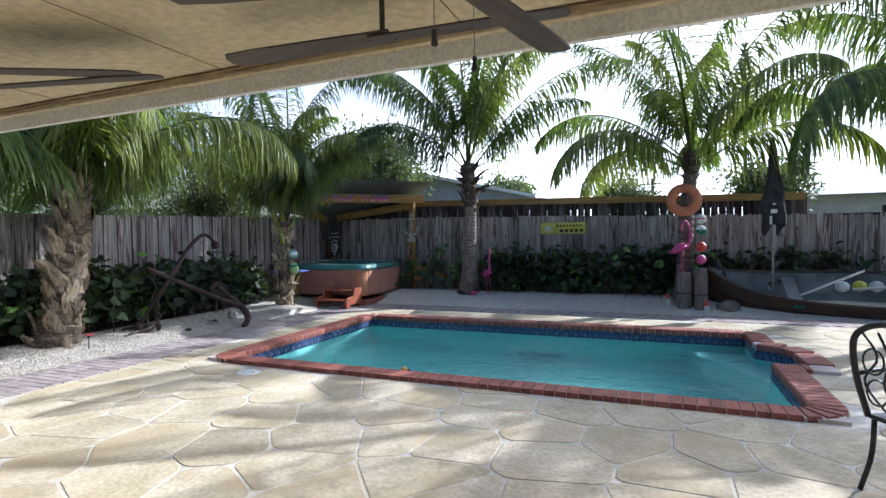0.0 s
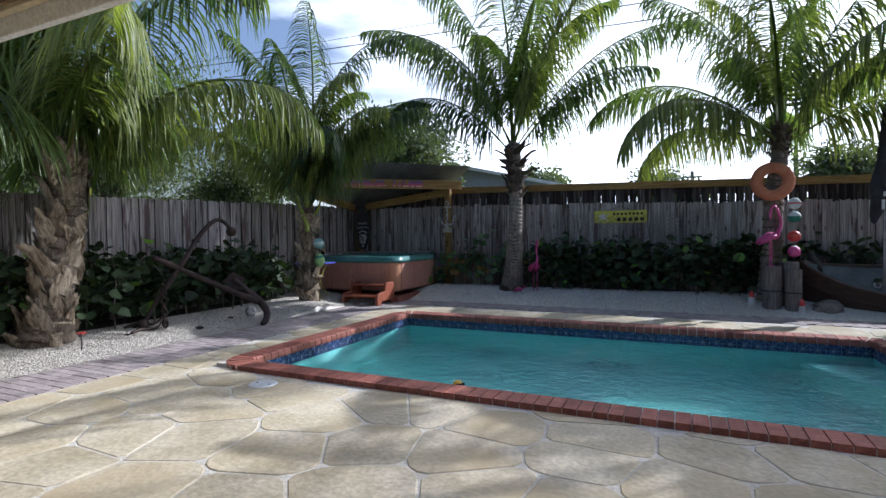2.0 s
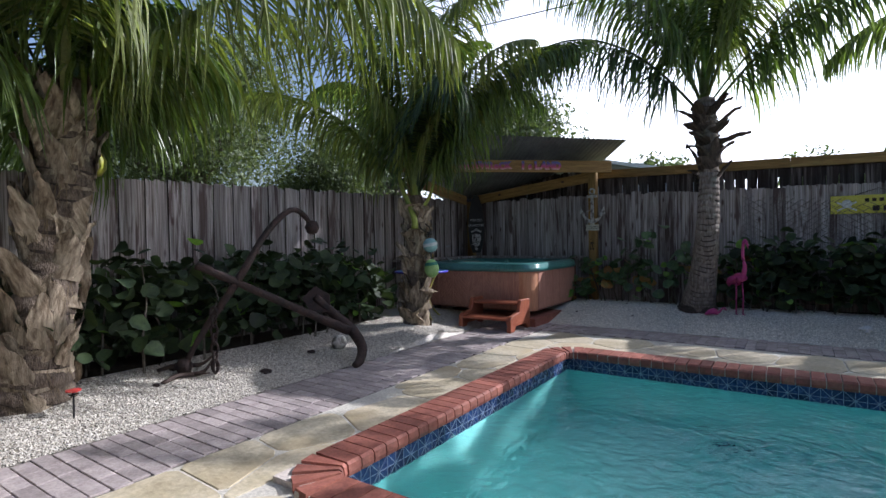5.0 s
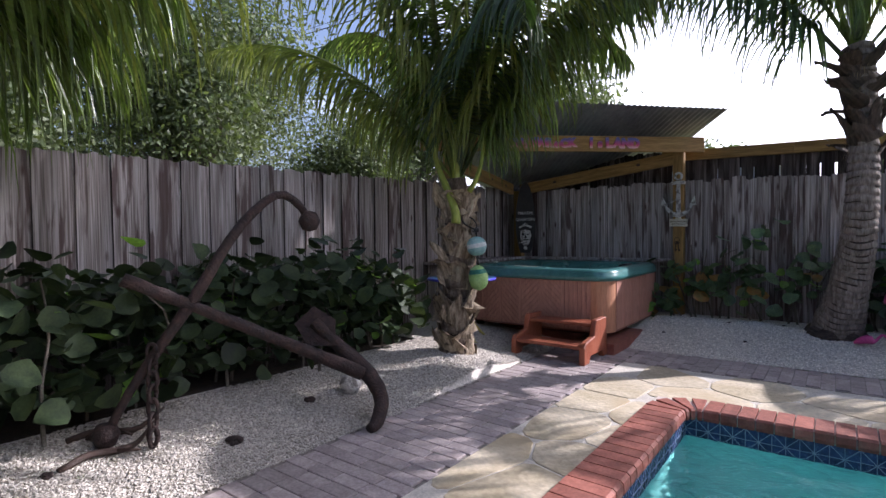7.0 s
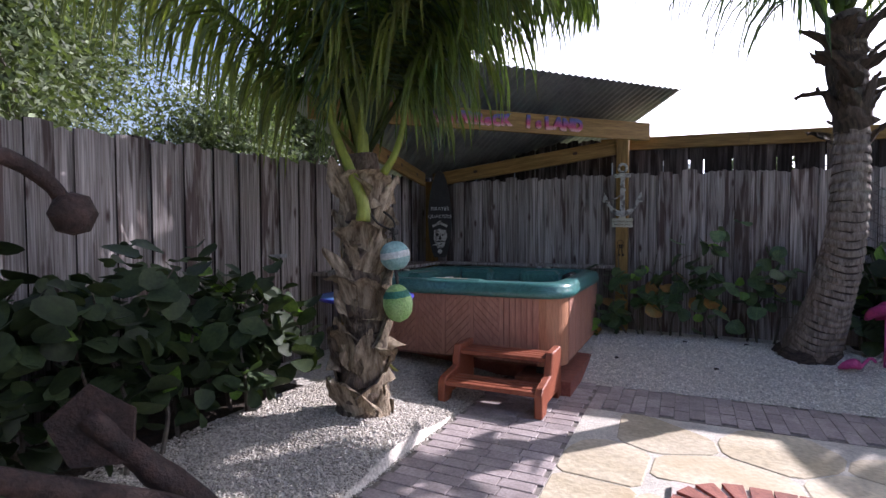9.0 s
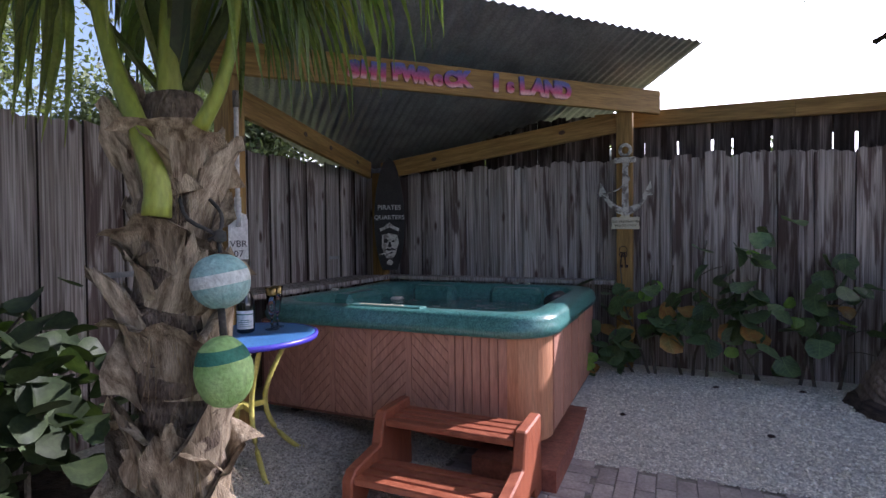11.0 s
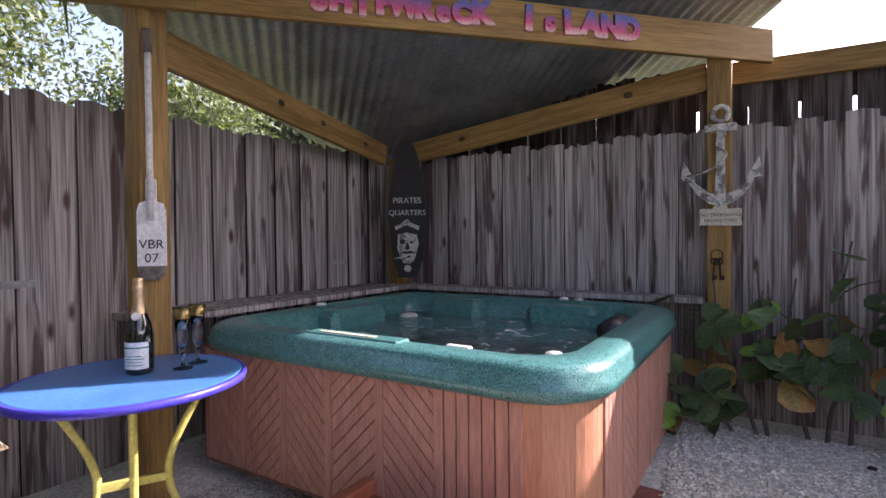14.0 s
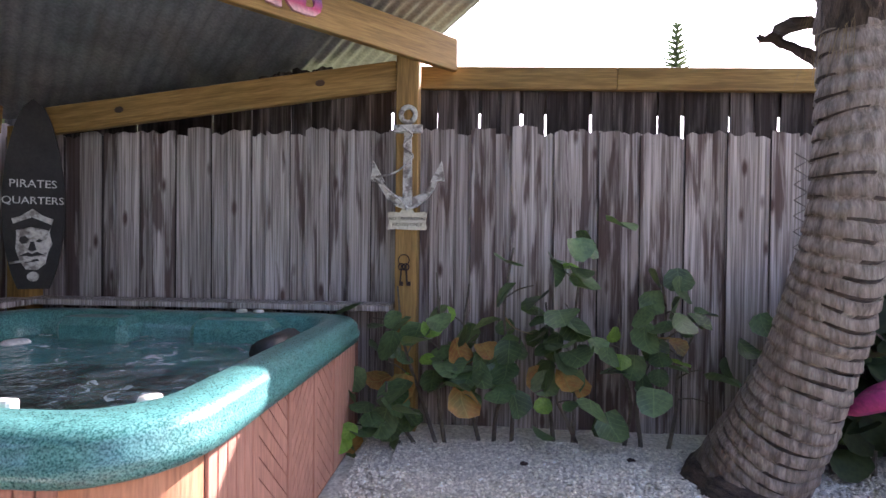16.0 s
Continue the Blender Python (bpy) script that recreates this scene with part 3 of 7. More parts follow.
def edge_walk(points, step):
    """Places and inward turns evenly along an open line."""
    out = []
    for (x0, y0), (x1, y1) in zip(points, points[1:]):
        d = math.hypot(x1 - x0, y1 - y0)
        n = max(1, round(d / step))
        for k in range(n):
            u = (k + 0.5) / n
            out.append((x0 + (x1 - x0) * u, y0 + (y1 - y0) * u, math.atan2(y1 - y0, x1 - x0), d / n))
    return out


# the tiled band: dark blue tiles with a pale lattice
loop = outline + [outline[0]]
bm, lat = bmesh.new(), bmesh.new()
for x, y, a, w in edge_walk(loop, 0.076):
    for row in range(2):
        m = inv @ Matrix.Translation((x, y, -0.072 - 0.076 * row)) @ Matrix.Rotation(a, 4, "Z")
        box(bm, -w / 2 + 0.002, w / 2 - 0.002, -0.004, 0.006, -0.036, 0.036, m=m)
        s = 1 if (row + int(round((x + y) / 0.076))) % 2 else -1
        box(lat, -w * 0.64, w * 0.64, 0.004, 0.0085, -0.0022, 0.0022, m=m @ Matrix.Rotation(s * 0.785, 4, "Y"))
    box(lat, -0.002, 0.002, 0.004, 0.008, -0.076, 0.074, m=inv @ Matrix.Translation((x, y, -0.11)) @ Matrix.Rotation(a, 4, "Z") @ Matrix.Translation((w / 2, 0, 0)))
    box(lat, -w / 2, w / 2, 0.004, 0.008, -0.002, 0.002, m=inv @ Matrix.Translation((x, y, -0.11)) @ Matrix.Rotation(a, 4, "Z"))
part("waterline_tiles", bm, "tile", pool, "dark blue waterline tiles", kind="stuff")
part("tile_lattice", lat, "tile_pale", pool, "pale lattice pattern on the tiles", kind="stuff")
bm = bmesh.new()
box(bm, PX0 - CW + 0.01, PX0, PY0 - CW + 0.06, PY1 + CW - 0.06, -0.06, 0.028)
box(bm, PX0, PX1 + CW - 0.06, PY0 - CW + 0.01, PY0, -0.06, 0.028)
box(bm, PX0, PX1 + CW - 0.06, PY1, PY1 + CW - 0.01, -0.06, 0.028)
box(bm, PX1, PX1 + CW - 0.01, PY0, 7.04, -0.06, 0.028)
box(bm, PX1 + CW - 0.01, 2.34, 6.83, 7.04, -0.06, 0.028)
box(bm, 2.13, 2.34, 7.04, 7.7, -0.06, 0.028)
box(bm, PX1, PX1 + CW - 0.01, 8.1, PY1, -0.06, 0.028)
bmesh.ops.transform(bm, matrix=inv, verts=bm.verts)
part("coping_mortar", bm, "brick_mortar", pool, "mortar under the coping bricks")

# coping bricks, one by one: along four sides, fanned round the corners
coping = []
for x, y, a, w in edge_walk([(PX0 + 0.12, PY0), (PX1 - 0.12, PY0)], 0.106) + edge_walk([(PX1, PY0 + 0.12), (PX1, 7.0)], 0.106) \
        + edge_walk([(PX1 + 0.26, 7.05), (2.1, 7.05)], 0.106) + edge_walk([(2.12, 7.10), (2.12, 7.66)], 0.106) + edge_walk([(2.12, 7.70), (2.02, 7.95), (1.80, 8.08)], 0.1) \
        + edge_walk([(PX1, 8.30), (PX1, PY1 - 0.1)], 0.106) \
        + edge_walk([(PX1 - 0.12, PY1), (PX0 + 0.12, PY1)], 0.106) + edge_walk([(PX0, PY1 - 0.12), (PX0, PY0 + 0.12)], 0.106):
    coping.append((x, y, a - math.pi / 2, w))
for cx, cy, a0 in ((PX0 + 0.12, PY0 + 0.12, math.pi), (PX1 - 0.12, PY0 + 0.12, 1.5 * math.pi), (PX1 - 0.12, PY1 - 0.12, 0), (PX0 + 0.12, PY1 - 0.12, 0.5 * math.pi)):
    for k in range(4):
        a = a0 + (k + 0.5) / 4 * math.pi / 2
        coping.append((cx + 0.12 * math.cos(a), cy + 0.12 * math.sin(a), a, 0.10))


def brick_mesh(w, wedge, name, material="brick"):
    """A coping brick that runs outwards from the pool's edge, its nose rounded."""
    bm = bmesh.new()
    prof = [(-0.014, -0.036), (-0.02, -0.012), (-0.016, 0.028), (0.0, 0.042), (CW, 0.044), (CW, -0.03), (0.02, -0.03)]
    sides = []
    for s in (-1, 1):
        sides.append([bm.verts.new((px, s * (w / 2 * (1 - wedge + wedge * 2.2 * max(0, px) / CW)), pz)) for px, pz in prof])
    bm.faces.new(sides[0]); bm.faces.new(sides[1][::-1])
    for i in range(len(prof)):
        j = (i + 1) % len(prof)
        bm.faces.new((sides[0][j], sides[0][i], sides[1][i], sides[1][j]))
    bmesh.ops.recalc_face_normals(bm, faces=bm.faces)
    return mesh_of(name, bm, material)


BRICK, WEDGE = brick_mesh(0.097, 0.0, "coping_brick"), brick_mesh(0.097, 0.55, "corner_brick")

# fences' frames and boards come below; first the roofed patio from which the walk starts
EAVE_Y, EAVE_Z, CEIL_Z = 3.04, 2.36, 2.50
bm = boxed(-7.5, 7.5, -3.2, EAVE_Y - 0.04, CEIL_Z, CEIL_Z + 0.02)
setting("ceiling", bm, "ceiling", "cream painted panel ceiling of the patio roof", "ceiling")
setting("roof", boxed(-7.6, 7.6, -3.4, EAVE_Y + 0.12, CEIL_Z + 0.12, CEIL_Z + 0.22), "roof_pale", "flat pale patio roof", "roof")
setting("eave_board", boxed(-7.5, 7.5, EAVE_Y - 0.04, EAVE_Y, EAVE_Z, CEIL_Z + 0.12, 0.004), "white", "white painted eave board", "trim")
setting("trim", boxed(-7.5, 7.5, EAVE_Y - 0.085, EAVE_Y - 0.042, EAVE_Z + 0.095, CEIL_Z - 0.002, 0.004), "ceiling", "cream trim along the eave", "trim")
bm = bmesh.new()
tube(bm, [(x, EAVE_Y - 0.10 + 0.008 * math.sin(x * 3), CEIL_Z - 0.014 + 0.004 * math.sin(x * 5)) for x in np.linspace(-7.4, 7.4, 60)], 0.011, 6)
tube(bm, [(x, EAVE_Y - 0.125 + 0.006 * math.sin(x * 2.3), CEIL_Z - 0.012) for x in np.linspace(-7.4, 7.4, 60)], 0.009, 6)
setting("eave_cables", bm, "trim_dark", "brown stained cords along the eave", "cable", True)
bm = bmesh.new()
for y in (1.82, 0.60, -0.62, -1.84):
    tube(bm, [(x, y + 0.006 * math.sin(x * 4), CEIL_Z - 0.003) for x in np.linspace(-7.4, 7.4, 40)], 0.009, 6)
for x in np.arange(-6.5, 7, 1.56):
    tube(bm, [(x, y, CEIL_Z) for y in np.linspace(-3, EAVE_Y - 0.1, 10)], 0.004, 5)
setting("ceiling_seams", bm, "trim_dark", "brown seams between the ceiling panels", "trim")
setting("wall_house", boxed(-7.6, 7.6, -3.35, -3.2, -0.05, CEIL_Z + 0.12), "stucco", "cream stucco house wall behind the patio", "wall")
setting("wall_side", boxed(7.5, 7.65, -3.2, 12.4, -0.05, 2.2), "stucco", "plain side wall closing the yard", "wall")


# ---- fences ----
def board_mesh(w, h, seed, t=0.018):
    """A worn fence board with an uneven top."""
    rng = random.Random(seed)
    bm = bmesh.new()
    n = 4
    top = [h + rng.uniform(-0.015, 0.012) - (0.012 if k in (0, n) and rng.random() < 0.5 else 0) for k in range(n + 1)]
    rows = []
    for y in (-t / 2, t / 2):
        lo = [bm.verts.new((-w / 2, y, 0)), bm.verts.new((w / 2, y, 0))]
        mid = [bm.verts.new((-w / 2 + rng.uniform(-0.002, 0.002), y, h * 0.5)), bm.verts.new((w / 2 + rng.uniform(-0.002, 0.002), y, h * 0.5))]
        up = [bm.verts.new((-w / 2 + w * k / n, y, top[k])) for k in range(n + 1)]
        rows.append((lo, mid, up))
    (a, am, au), (b, bmid, bu) = rows
    bm.faces.new((a[0], a[1], am[1], am[0])); bm.faces.new((am[0], am[1], *reversed(au)))
    bm.faces.new((b[1], b[0], bmid[0], bmid[1])); bm.faces.new((bmid[1], bmid[0], *bu))
    bm.faces.new((a[0], am[0], bmid[0], b[0])); bm.faces.new((am[0], au[0], bu[0], bmid[0]))
    bm.faces.new((am[1], a[1], b[1], bmid[1])); bm.faces.new((au[-1], am[1], bmid[1], bu[-1]))
    for k in range(n):
        bm.faces.new((au[k], au[k + 1], bu[k + 1], bu[k]))
    bmesh.ops.recalc_face_normals(bm, faces=bm.faces)
    # side faces get the dark colour: shade of the seams, painted on
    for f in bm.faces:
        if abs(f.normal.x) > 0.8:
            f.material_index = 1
    return bm


def with_seam_shade(me):
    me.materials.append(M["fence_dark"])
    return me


WIDE = [with_seam_shade(mesh_of("fence_board", board_mesh(0.15, 1.90, s), "fence")) for s in range(8)]
THIN = [with_seam_shade(mesh_of("fence_board_back", board_mesh(0.15, 1.90, s + 20), "fence")) for s in range(6)]
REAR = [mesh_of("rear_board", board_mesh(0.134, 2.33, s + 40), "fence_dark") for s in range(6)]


def fence(name, origin, turn, length, label, rear=False, slope=0.0):
    f = thing(name, origin, label, "fence", turn=turn)
    f["kind"] = "structure"
    bm = bmesh.new()
    for z in (0.35, 1.05, 1.62):
        box(bm, 0, length, 0.045, 0.08, z - 0.045, z + 0.045)
    for x in np.arange(0.4, length, 2.4):
        box(bm, x - 0.045, x + 0.045, 0.072, 0.16, 0, 1.8)
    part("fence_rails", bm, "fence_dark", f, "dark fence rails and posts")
    rng, x, k = random.Random(int(length * 10)), 0.0, 0
    while x < length - 0.1:
        dip = -0.075 * max(0.0, 1 - x / 2.6) if rear else 0.0
        part("board", WIDE[rng.randrange(8)], "fence", f, at=pose(x + 0.075, rng.uniform(-0.003, 0.003), rng.uniform(0, 0.03) + slope * x + dip, 0, rng.uniform(-0.3, 0.3), 0))
        part("board", THIN[rng.randrange(6)], "fence", f, at=pose(x + 0.20, 0.022 + rng.uniform(-0.001, 0.001), rng.uniform(-0.02, 0.02) + slope * x + dip, 0, rng.uniform(-0.3, 0.3), 0))
        x += rng.uniform(0.236, 0.262)
    if rear:
        x = -0.2
        while x < length - 4.2:
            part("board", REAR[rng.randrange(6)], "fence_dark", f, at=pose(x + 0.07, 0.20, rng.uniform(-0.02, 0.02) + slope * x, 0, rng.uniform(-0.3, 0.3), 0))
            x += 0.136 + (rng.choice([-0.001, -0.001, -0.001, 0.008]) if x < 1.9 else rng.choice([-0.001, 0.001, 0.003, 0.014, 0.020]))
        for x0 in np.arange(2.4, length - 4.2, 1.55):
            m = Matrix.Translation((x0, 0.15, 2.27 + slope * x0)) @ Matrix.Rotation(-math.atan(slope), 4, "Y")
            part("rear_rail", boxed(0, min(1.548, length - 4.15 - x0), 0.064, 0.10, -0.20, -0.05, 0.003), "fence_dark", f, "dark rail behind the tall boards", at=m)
            part("fence_cap", boxed(0, min(1.548, length - 4.15 - x0), -0.02, 0.02, -0.07, 0.07, 0.003), "lumber_x", f, "newer yellowish top rail", at=m)
    return f


gz = 0.09
fence_left = fence("fence_left", (FENCE_X, -2.0, gz - 0.255), 90, 14.44, "weathered grey board fence beside the gravel border", slope=0.022)
fence_back = fence("fence_back", (FENCE_X, FENCE_Y, gz + 0.06), 0, 15.3, "weathered grey board fence with dark taller boards behind", True, -0.022)

# ---- gravel ----
bm = bmesh.new()
cache = {}


def gv(i, j, x, y):
    if (i, j) not in cache:
        cache[i, j] = bm.verts.new((x, y, gravel_height(x, y) - 0.012))
    return cache[i, j]


gx, gy = list(np.arange(FENCE_X, PAVE_X0 - 0.01, 0.15)) + [PAVE_X0] + list(np.arange(PAVE_X0 + 0.15, 7.5, 0.15)) + [7.5], list(np.arange(-3, PAVE_Y1 - 0.01, 0.15)) + [PAVE_Y1] + list(np.arange(PAVE_Y1 + 0.12, FENCE_Y, 0.12)) + [FENCE_Y]
for i in range(len(gx) - 1):
    for j in range(len(gy) - 1):
        if gx[i + 1] <= PAVE_X0 + 1e-6 or gy[j] >= PAVE_Y1 - 1e-6:
            bm.faces.new((gv(i, j, gx[i], gy[j]), gv(i + 1, j, gx[i + 1], gy[j]), gv(i + 1, j + 1, gx[i + 1], gy[j + 1]), gv(i, j + 1, gx[i], gy[j + 1])))
# the strips along the hedges take the darker material
for f_ in bm.faces:
    c = f_.calc_center_median()
    edge = 0.09 * noise.noise(Vector((c.x * 1.6, c.y * 1.6, 3)))
    if (c.x < -7.12 + edge and c.y < 9.3) or (c.y > 12.17 + edge * 0.6 and c.x > -2.9):
        f_.material_index = 1
bed = setting("gravel_bed", bm, "gravel", "bed of small pale gravel sloping up to the fences, darker under the hedges", "gravel", True)
bed.data.materials.append(M["dark_bed"])


def pebbles(count, region, size, name, material, label, category):
    """Loose stones laid over the gravel: many small eight-sided lumps."""
    rng = np.random.default_rng(5)
    base = np.array([(1, 0, 0), (-1, 0, 0), (0, 1, 0), (0, -1, 0), (0, 0, 1), (0, 0, -1)], float)
    tri = np.array([(0, 2, 4), (2, 1, 4), (1, 3, 4), (3, 0, 4), (2, 0, 5), (1, 2, 5), (3, 1, 5), (0, 3, 5)])
    v, places = [], region(rng, count)
    n = len(places)
    turn, s = rng.uniform(0, 6.28, n), rng.uniform(0.6, 1.4, (n, 1)) * size
    shape = base[None] * (rng.uniform(0.7, 1.3, (n, 1, 3)) * [[[1.2, 0.8, 0.55]]]) + rng.uniform(-0.2, 0.2, (n, 6, 3))
    shape *= s[:, None]
    c, q = np.cos(turn)[:, None], np.sin(turn)[:, None]
    xr, yr = shape[..., 0] * c - shape[..., 1] * q, shape[..., 0] * q + shape[..., 1] * c
    z = np.array([gravel_height(a, b) for a, b in places])
    v = np.stack([xr + places[:, :1], yr + places[:, 1:2], shape[..., 2] + z[:, None] - 0.004], -1).reshape(-1, 3)
    f = (tri[None] + 6 * np.arange(n)[:, None, None]).reshape(-1, 3)
    me = bpy.data.meshes.new(name)
    me.vertices.add(len(v)); me.vertices.foreach_set("co", v.ravel())
    me.loops.add(f.size); me.loops.foreach_set("vertex_index", f.ravel())
    me.polygons.add(len(f)); me.polygons.foreach_set("loop_start", np.arange(0, f.size, 3)); me.update(calc_edges=True)
    me.materials.append(M[material])
    return tagged(new(name, me), label, category, kind="stuff")


def left_strip(rng, n):
    return np.stack([rng.uniform(-7.14, PAVE_X0 + 0.02, n), rng.uniform(3.6, 10.7, n)], 1)


def back_strip(rng, n):
    x, y = rng.uniform(-5.3, 1.2, n), rng.uniform(PAVE_Y1 - 0.03, 12.2, n)
    return np.stack([x, y], 1)[rng.uniform(0, 1, n) < np.clip(1.2 - (x + 4) / 6, 0.25, 1)]


# the left strip lies in shade, painted by the darker gravel
pebbles(75000, left_strip, 0.0085, "gravel", "gravel_shaded", "loose pale gravel beside the paver border", "gravel")
pebbles(90000, back_strip, 0.0085, "gravel", "gravel", "loose pale gravel in front of the back hedge", "gravel")


# ---- palms ----
def frond_mesh(name, length, droop, lift, leaf, seed, material, hang=0.8, pairs=84, width=0.036):
    """A feather leaf along +x from its foot: a curved stem with many narrow leaflets that hang. droop: degrees by which it
    bends down on its way, lift: the angle at which it starts."""
    rng = random.Random(seed)
    pts, p, steps = [], Vector((0, 0, 0)), 26
    for i in range(steps + 1):
        u = i / steps
        a = radians(lift - droop * (u ** 1.9))
        pts.append(p.copy())
        p = p + Vector((math.cos(a), 0, math.sin(a))) * (length / steps)
    vs, fs = [], []
    for i, q in enumerate(pts):
        r = 0.024 * (1 - i / steps) ** 0.8 + 0.003
        for k in range(5):
            t = 2 * math.pi * k / 5
            vs.append((q.x, q.y + r * 1.3 * math.cos(t), q.z + r * math.sin(t)))
    for i in range(steps):
        for k in range(5):
            fs.append((i * 5 + k, i * 5 + (k + 1) % 5, i * 5 + 5 + (k + 1) % 5, i * 5 + 5 + k))
    down = Vector((0, 0, -1))
    for j in range(pairs):
        u = 0.17 + 0.83 * (j + 0.5) / pairs
        k = min(int(u * steps), steps - 1)
        q = pts[k].lerp(pts[k + 1], u * steps - k)
        ahead = (pts[k + 1] - pts[k]).normalized()
        size = leaf * (math.sin(math.pi * min(1, 0.12 + u * 0.86)) ** 0.55) * rng.uniform(0.85, 1.1)
        for s in (-1, 1):
            if rng.random() < 0.04:
                continue
            side = Vector((0, s, 0))
            up = side.cross(ahead) * s
            way = (side * 0.85 + ahead * (0.35 + 0.6 * u) + up * rng.uniform(0.05, 0.3)).normalized()
            pos, w, row = q.copy(), width * rng.uniform(0.8, 1.15), []
            h = hang * rng.uniform(0.75, 1.25)
            jit = Vector((rng.uniform(-0.12, 0.12), rng.uniform(-0.12, 0.12), 0))
            for i in range(5):
                t = i / 4
                flat = way.cross(down)
                flat = flat.normalized() if flat.length > 1e-3 else ahead
                ww = w * (0.55, 1.0, 0.85, 0.5, 0.06)[i]
                fold = way.cross(flat).normalized() * ww * 0.35
                row.append((pos - flat * ww / 2 + fold, pos, pos + flat * ww / 2 + fold))
                way = (way + (down + jit) * h * (0.35 + 0.5 * t)).normalized()
                pos = pos + way * size / 4
            b0 = len(vs)
            for r3 in row:
                vs.extend(r3)
            for i in range(4):
                o = b0 + 3 * i
                fs += [(o, o + 1, o + 4, o + 3), (o + 1, o + 2, o + 5, o + 4)]
    return raw_mesh(name, vs, fs, material)


def trunk_mesh(pts, radii, rings, material, ridge=0.05, n=44, seed=1):
    """A palm trunk with ring scars: each ring flares a little over the fibrous groove below it, whose shade is coloured
    in.
    """
    line, rng = curve(pts, rings * 4 + 1), random.Random(seed)
    rad = np.interp(np.linspace(0, 1, len(line)), np.linspace(0, 1, len(radii)), radii)
    bm = bmesh.new()
    rr = [r * (1 + ridge * (-1.3, 0.9, 0.5, 0.0)[i % 4] + rng.uniform(-0.01, 0.01)) for i, r in enumerate(rad)]
    shift = [line[max(0, min(len(line) - 1, i))] + Vector((0, 0, (0.0, -0.012, 0, 0)[i % 4])) for i in range(len(line))]
    tube(bm, shift, rr, n)
    bm.faces.ensure_lookup_table()
    for v in bm.verts:
        q, w = noise.noise(v.co * 9), noise.noise(Vector((v.co.x * 5, v.co.y * 5, v.co.z * 3)))
        v.co += Vector((v.co.x, v.co.y, 0)).normalized() * 0.012 * q + Vector((0, 0, 0.03 * w))
    # groove faces, in patches, take the dark colour as shade under the ring
    for k, f in enumerate(bm.faces):
        if (k // n) % 4 == 0 and noise.noise(f.calc_center_median() * 7) > 0.02:
            f.material_index = 1
    me = mesh_of("trunk", bm, material, True)
    me.materials.append(M["bark_dark"])
    return me


def boot_mesh(seed, w=0.13, h=0.42, curl=0.1):
    """A dry, split leaf base that clasps the trunk and peels off at the top."""
    rng = random.Random(seed)
    vs, fs, nu, nv = [], [], 6, 8
    for j in range(nv + 1):
        v = j / nv
        for i in range(nu + 1):
            u = i / nu * 2 - 1
            ww = w * (1 - 0.75 * v ** 1.6) * (1 + 0.15 * math.sin(v * 9 + seed))
            out = 0.02 + curl * v ** 2 * (1 + 0.4 * math.sin(seed * 1.7)) - 0.35 * w * u * u * (1 - 0.5 * v)
            vs.append((out + rng.uniform(-0.01, 0.01), ww * u + rng.uniform(-0.012, 0.012) + 0.04 * math.sin(seed + v * 3), h * v + (rng.uniform(-0.05, 0.03) if j == nv else 0)))
    for j in range(nv):
        for i in range(nu):
            a = j * (nu + 1) + i
            fs.append((a, a + 1, a + nu + 2, a + nu + 1))
    k = len(vs)
    vs += [(x - 0.012, y, z) for x, y, z in vs]
    fs += [tuple(reversed([i + k for i in f])) for f in fs]
    return raw_mesh("leaf_base", vs, fs, "boot", True)


def wrap_mesh(seed, r, span=170.0, h=0.24):
    """An old leaf sheath folded round the trunk, with a rolled and torn upper edge."""
    rng = random.Random(seed)
    vs, fs, nu, nv = [], [], 16, 8
    for j in range(nv + 1):
        v = j / nv
        for i in range(nu + 1):
            u = i / nu * 2 - 1
            a = radians(u * span / 2)
            z = h * v * (1 - 0.55 * u * u) + 0.09 * u * math.sin(seed * 1.9) + 0.015 * math.sin(5 * u + seed) - 0.05 * max(0, v - 0.8) * 5 * 0.5
            out = 0.012 + 0.020 * v + 0.05 * max(0.0, v - 0.65) / 0.35 + 0.07 * max(0.0, abs(u) - 0.7) / 0.3 * v + 0.008 * math.sin(9 * u + 3 * seed + 4 * v) + rng.uniform(-0.003, 0.003)
            if j == nv:
                z += rng.uniform(-0.02, 0.02)
            vs.append(((r + out) * math.cos(a), (r + out) * math.sin(a), z))
    for j in range(nv):
        for i in range(nu):
            a = j * (nu + 1) + i
            fs.append((a, a + 1, a + nu + 2, a + nu + 1))
    k = len(vs)
    vs += [(x * 0.95, y * 0.95, z) for x, y, z in vs]
    fs += [tuple(reversed([i + k for i in f])) for f in fs]
    return raw_mesh("leaf_sheath", vs, fs, "boot", True)


FRONDS = {}


def frond(length, droop, lift, leaf, material, hang=0.8, seed=0, pairs=84):
    key = (length, droop, lift, leaf, material, hang, seed, pairs)
    if key not in FRONDS:
        FRONDS[key] = frond_mesh("frond", length, droop, lift, leaf, seed, material, hang, pairs)
    return FRONDS[key]


BOOTS = [boot_mesh(s, 0.10 + 0.02 * (s % 3), 0.30 + 0.06 * (s % 4), 0.05 + 0.03 * (s % 4)) for s in range(9)]
DARK_BOOTS = [b_.copy() for b_ in BOOTS]
for b_ in DARK_BOOTS:
    b_.materials.clear()
    b_.materials.append(M["boot_dark"])
FIBRE = [raw_mesh("fibre", *(lambda r: ([p for k in range(26) for p in ((lambda a, z, l, d: ((a, 0, z), (a + 0.004, 0, z), (a + r.uniform(-0.05, 0.05), d, z - l)))(r.uniform(-0.1, 0.1), r.uniform(0, 0.1), r.uniform(0.08, 0.3), r.uniform(0.02, 0.09)))],
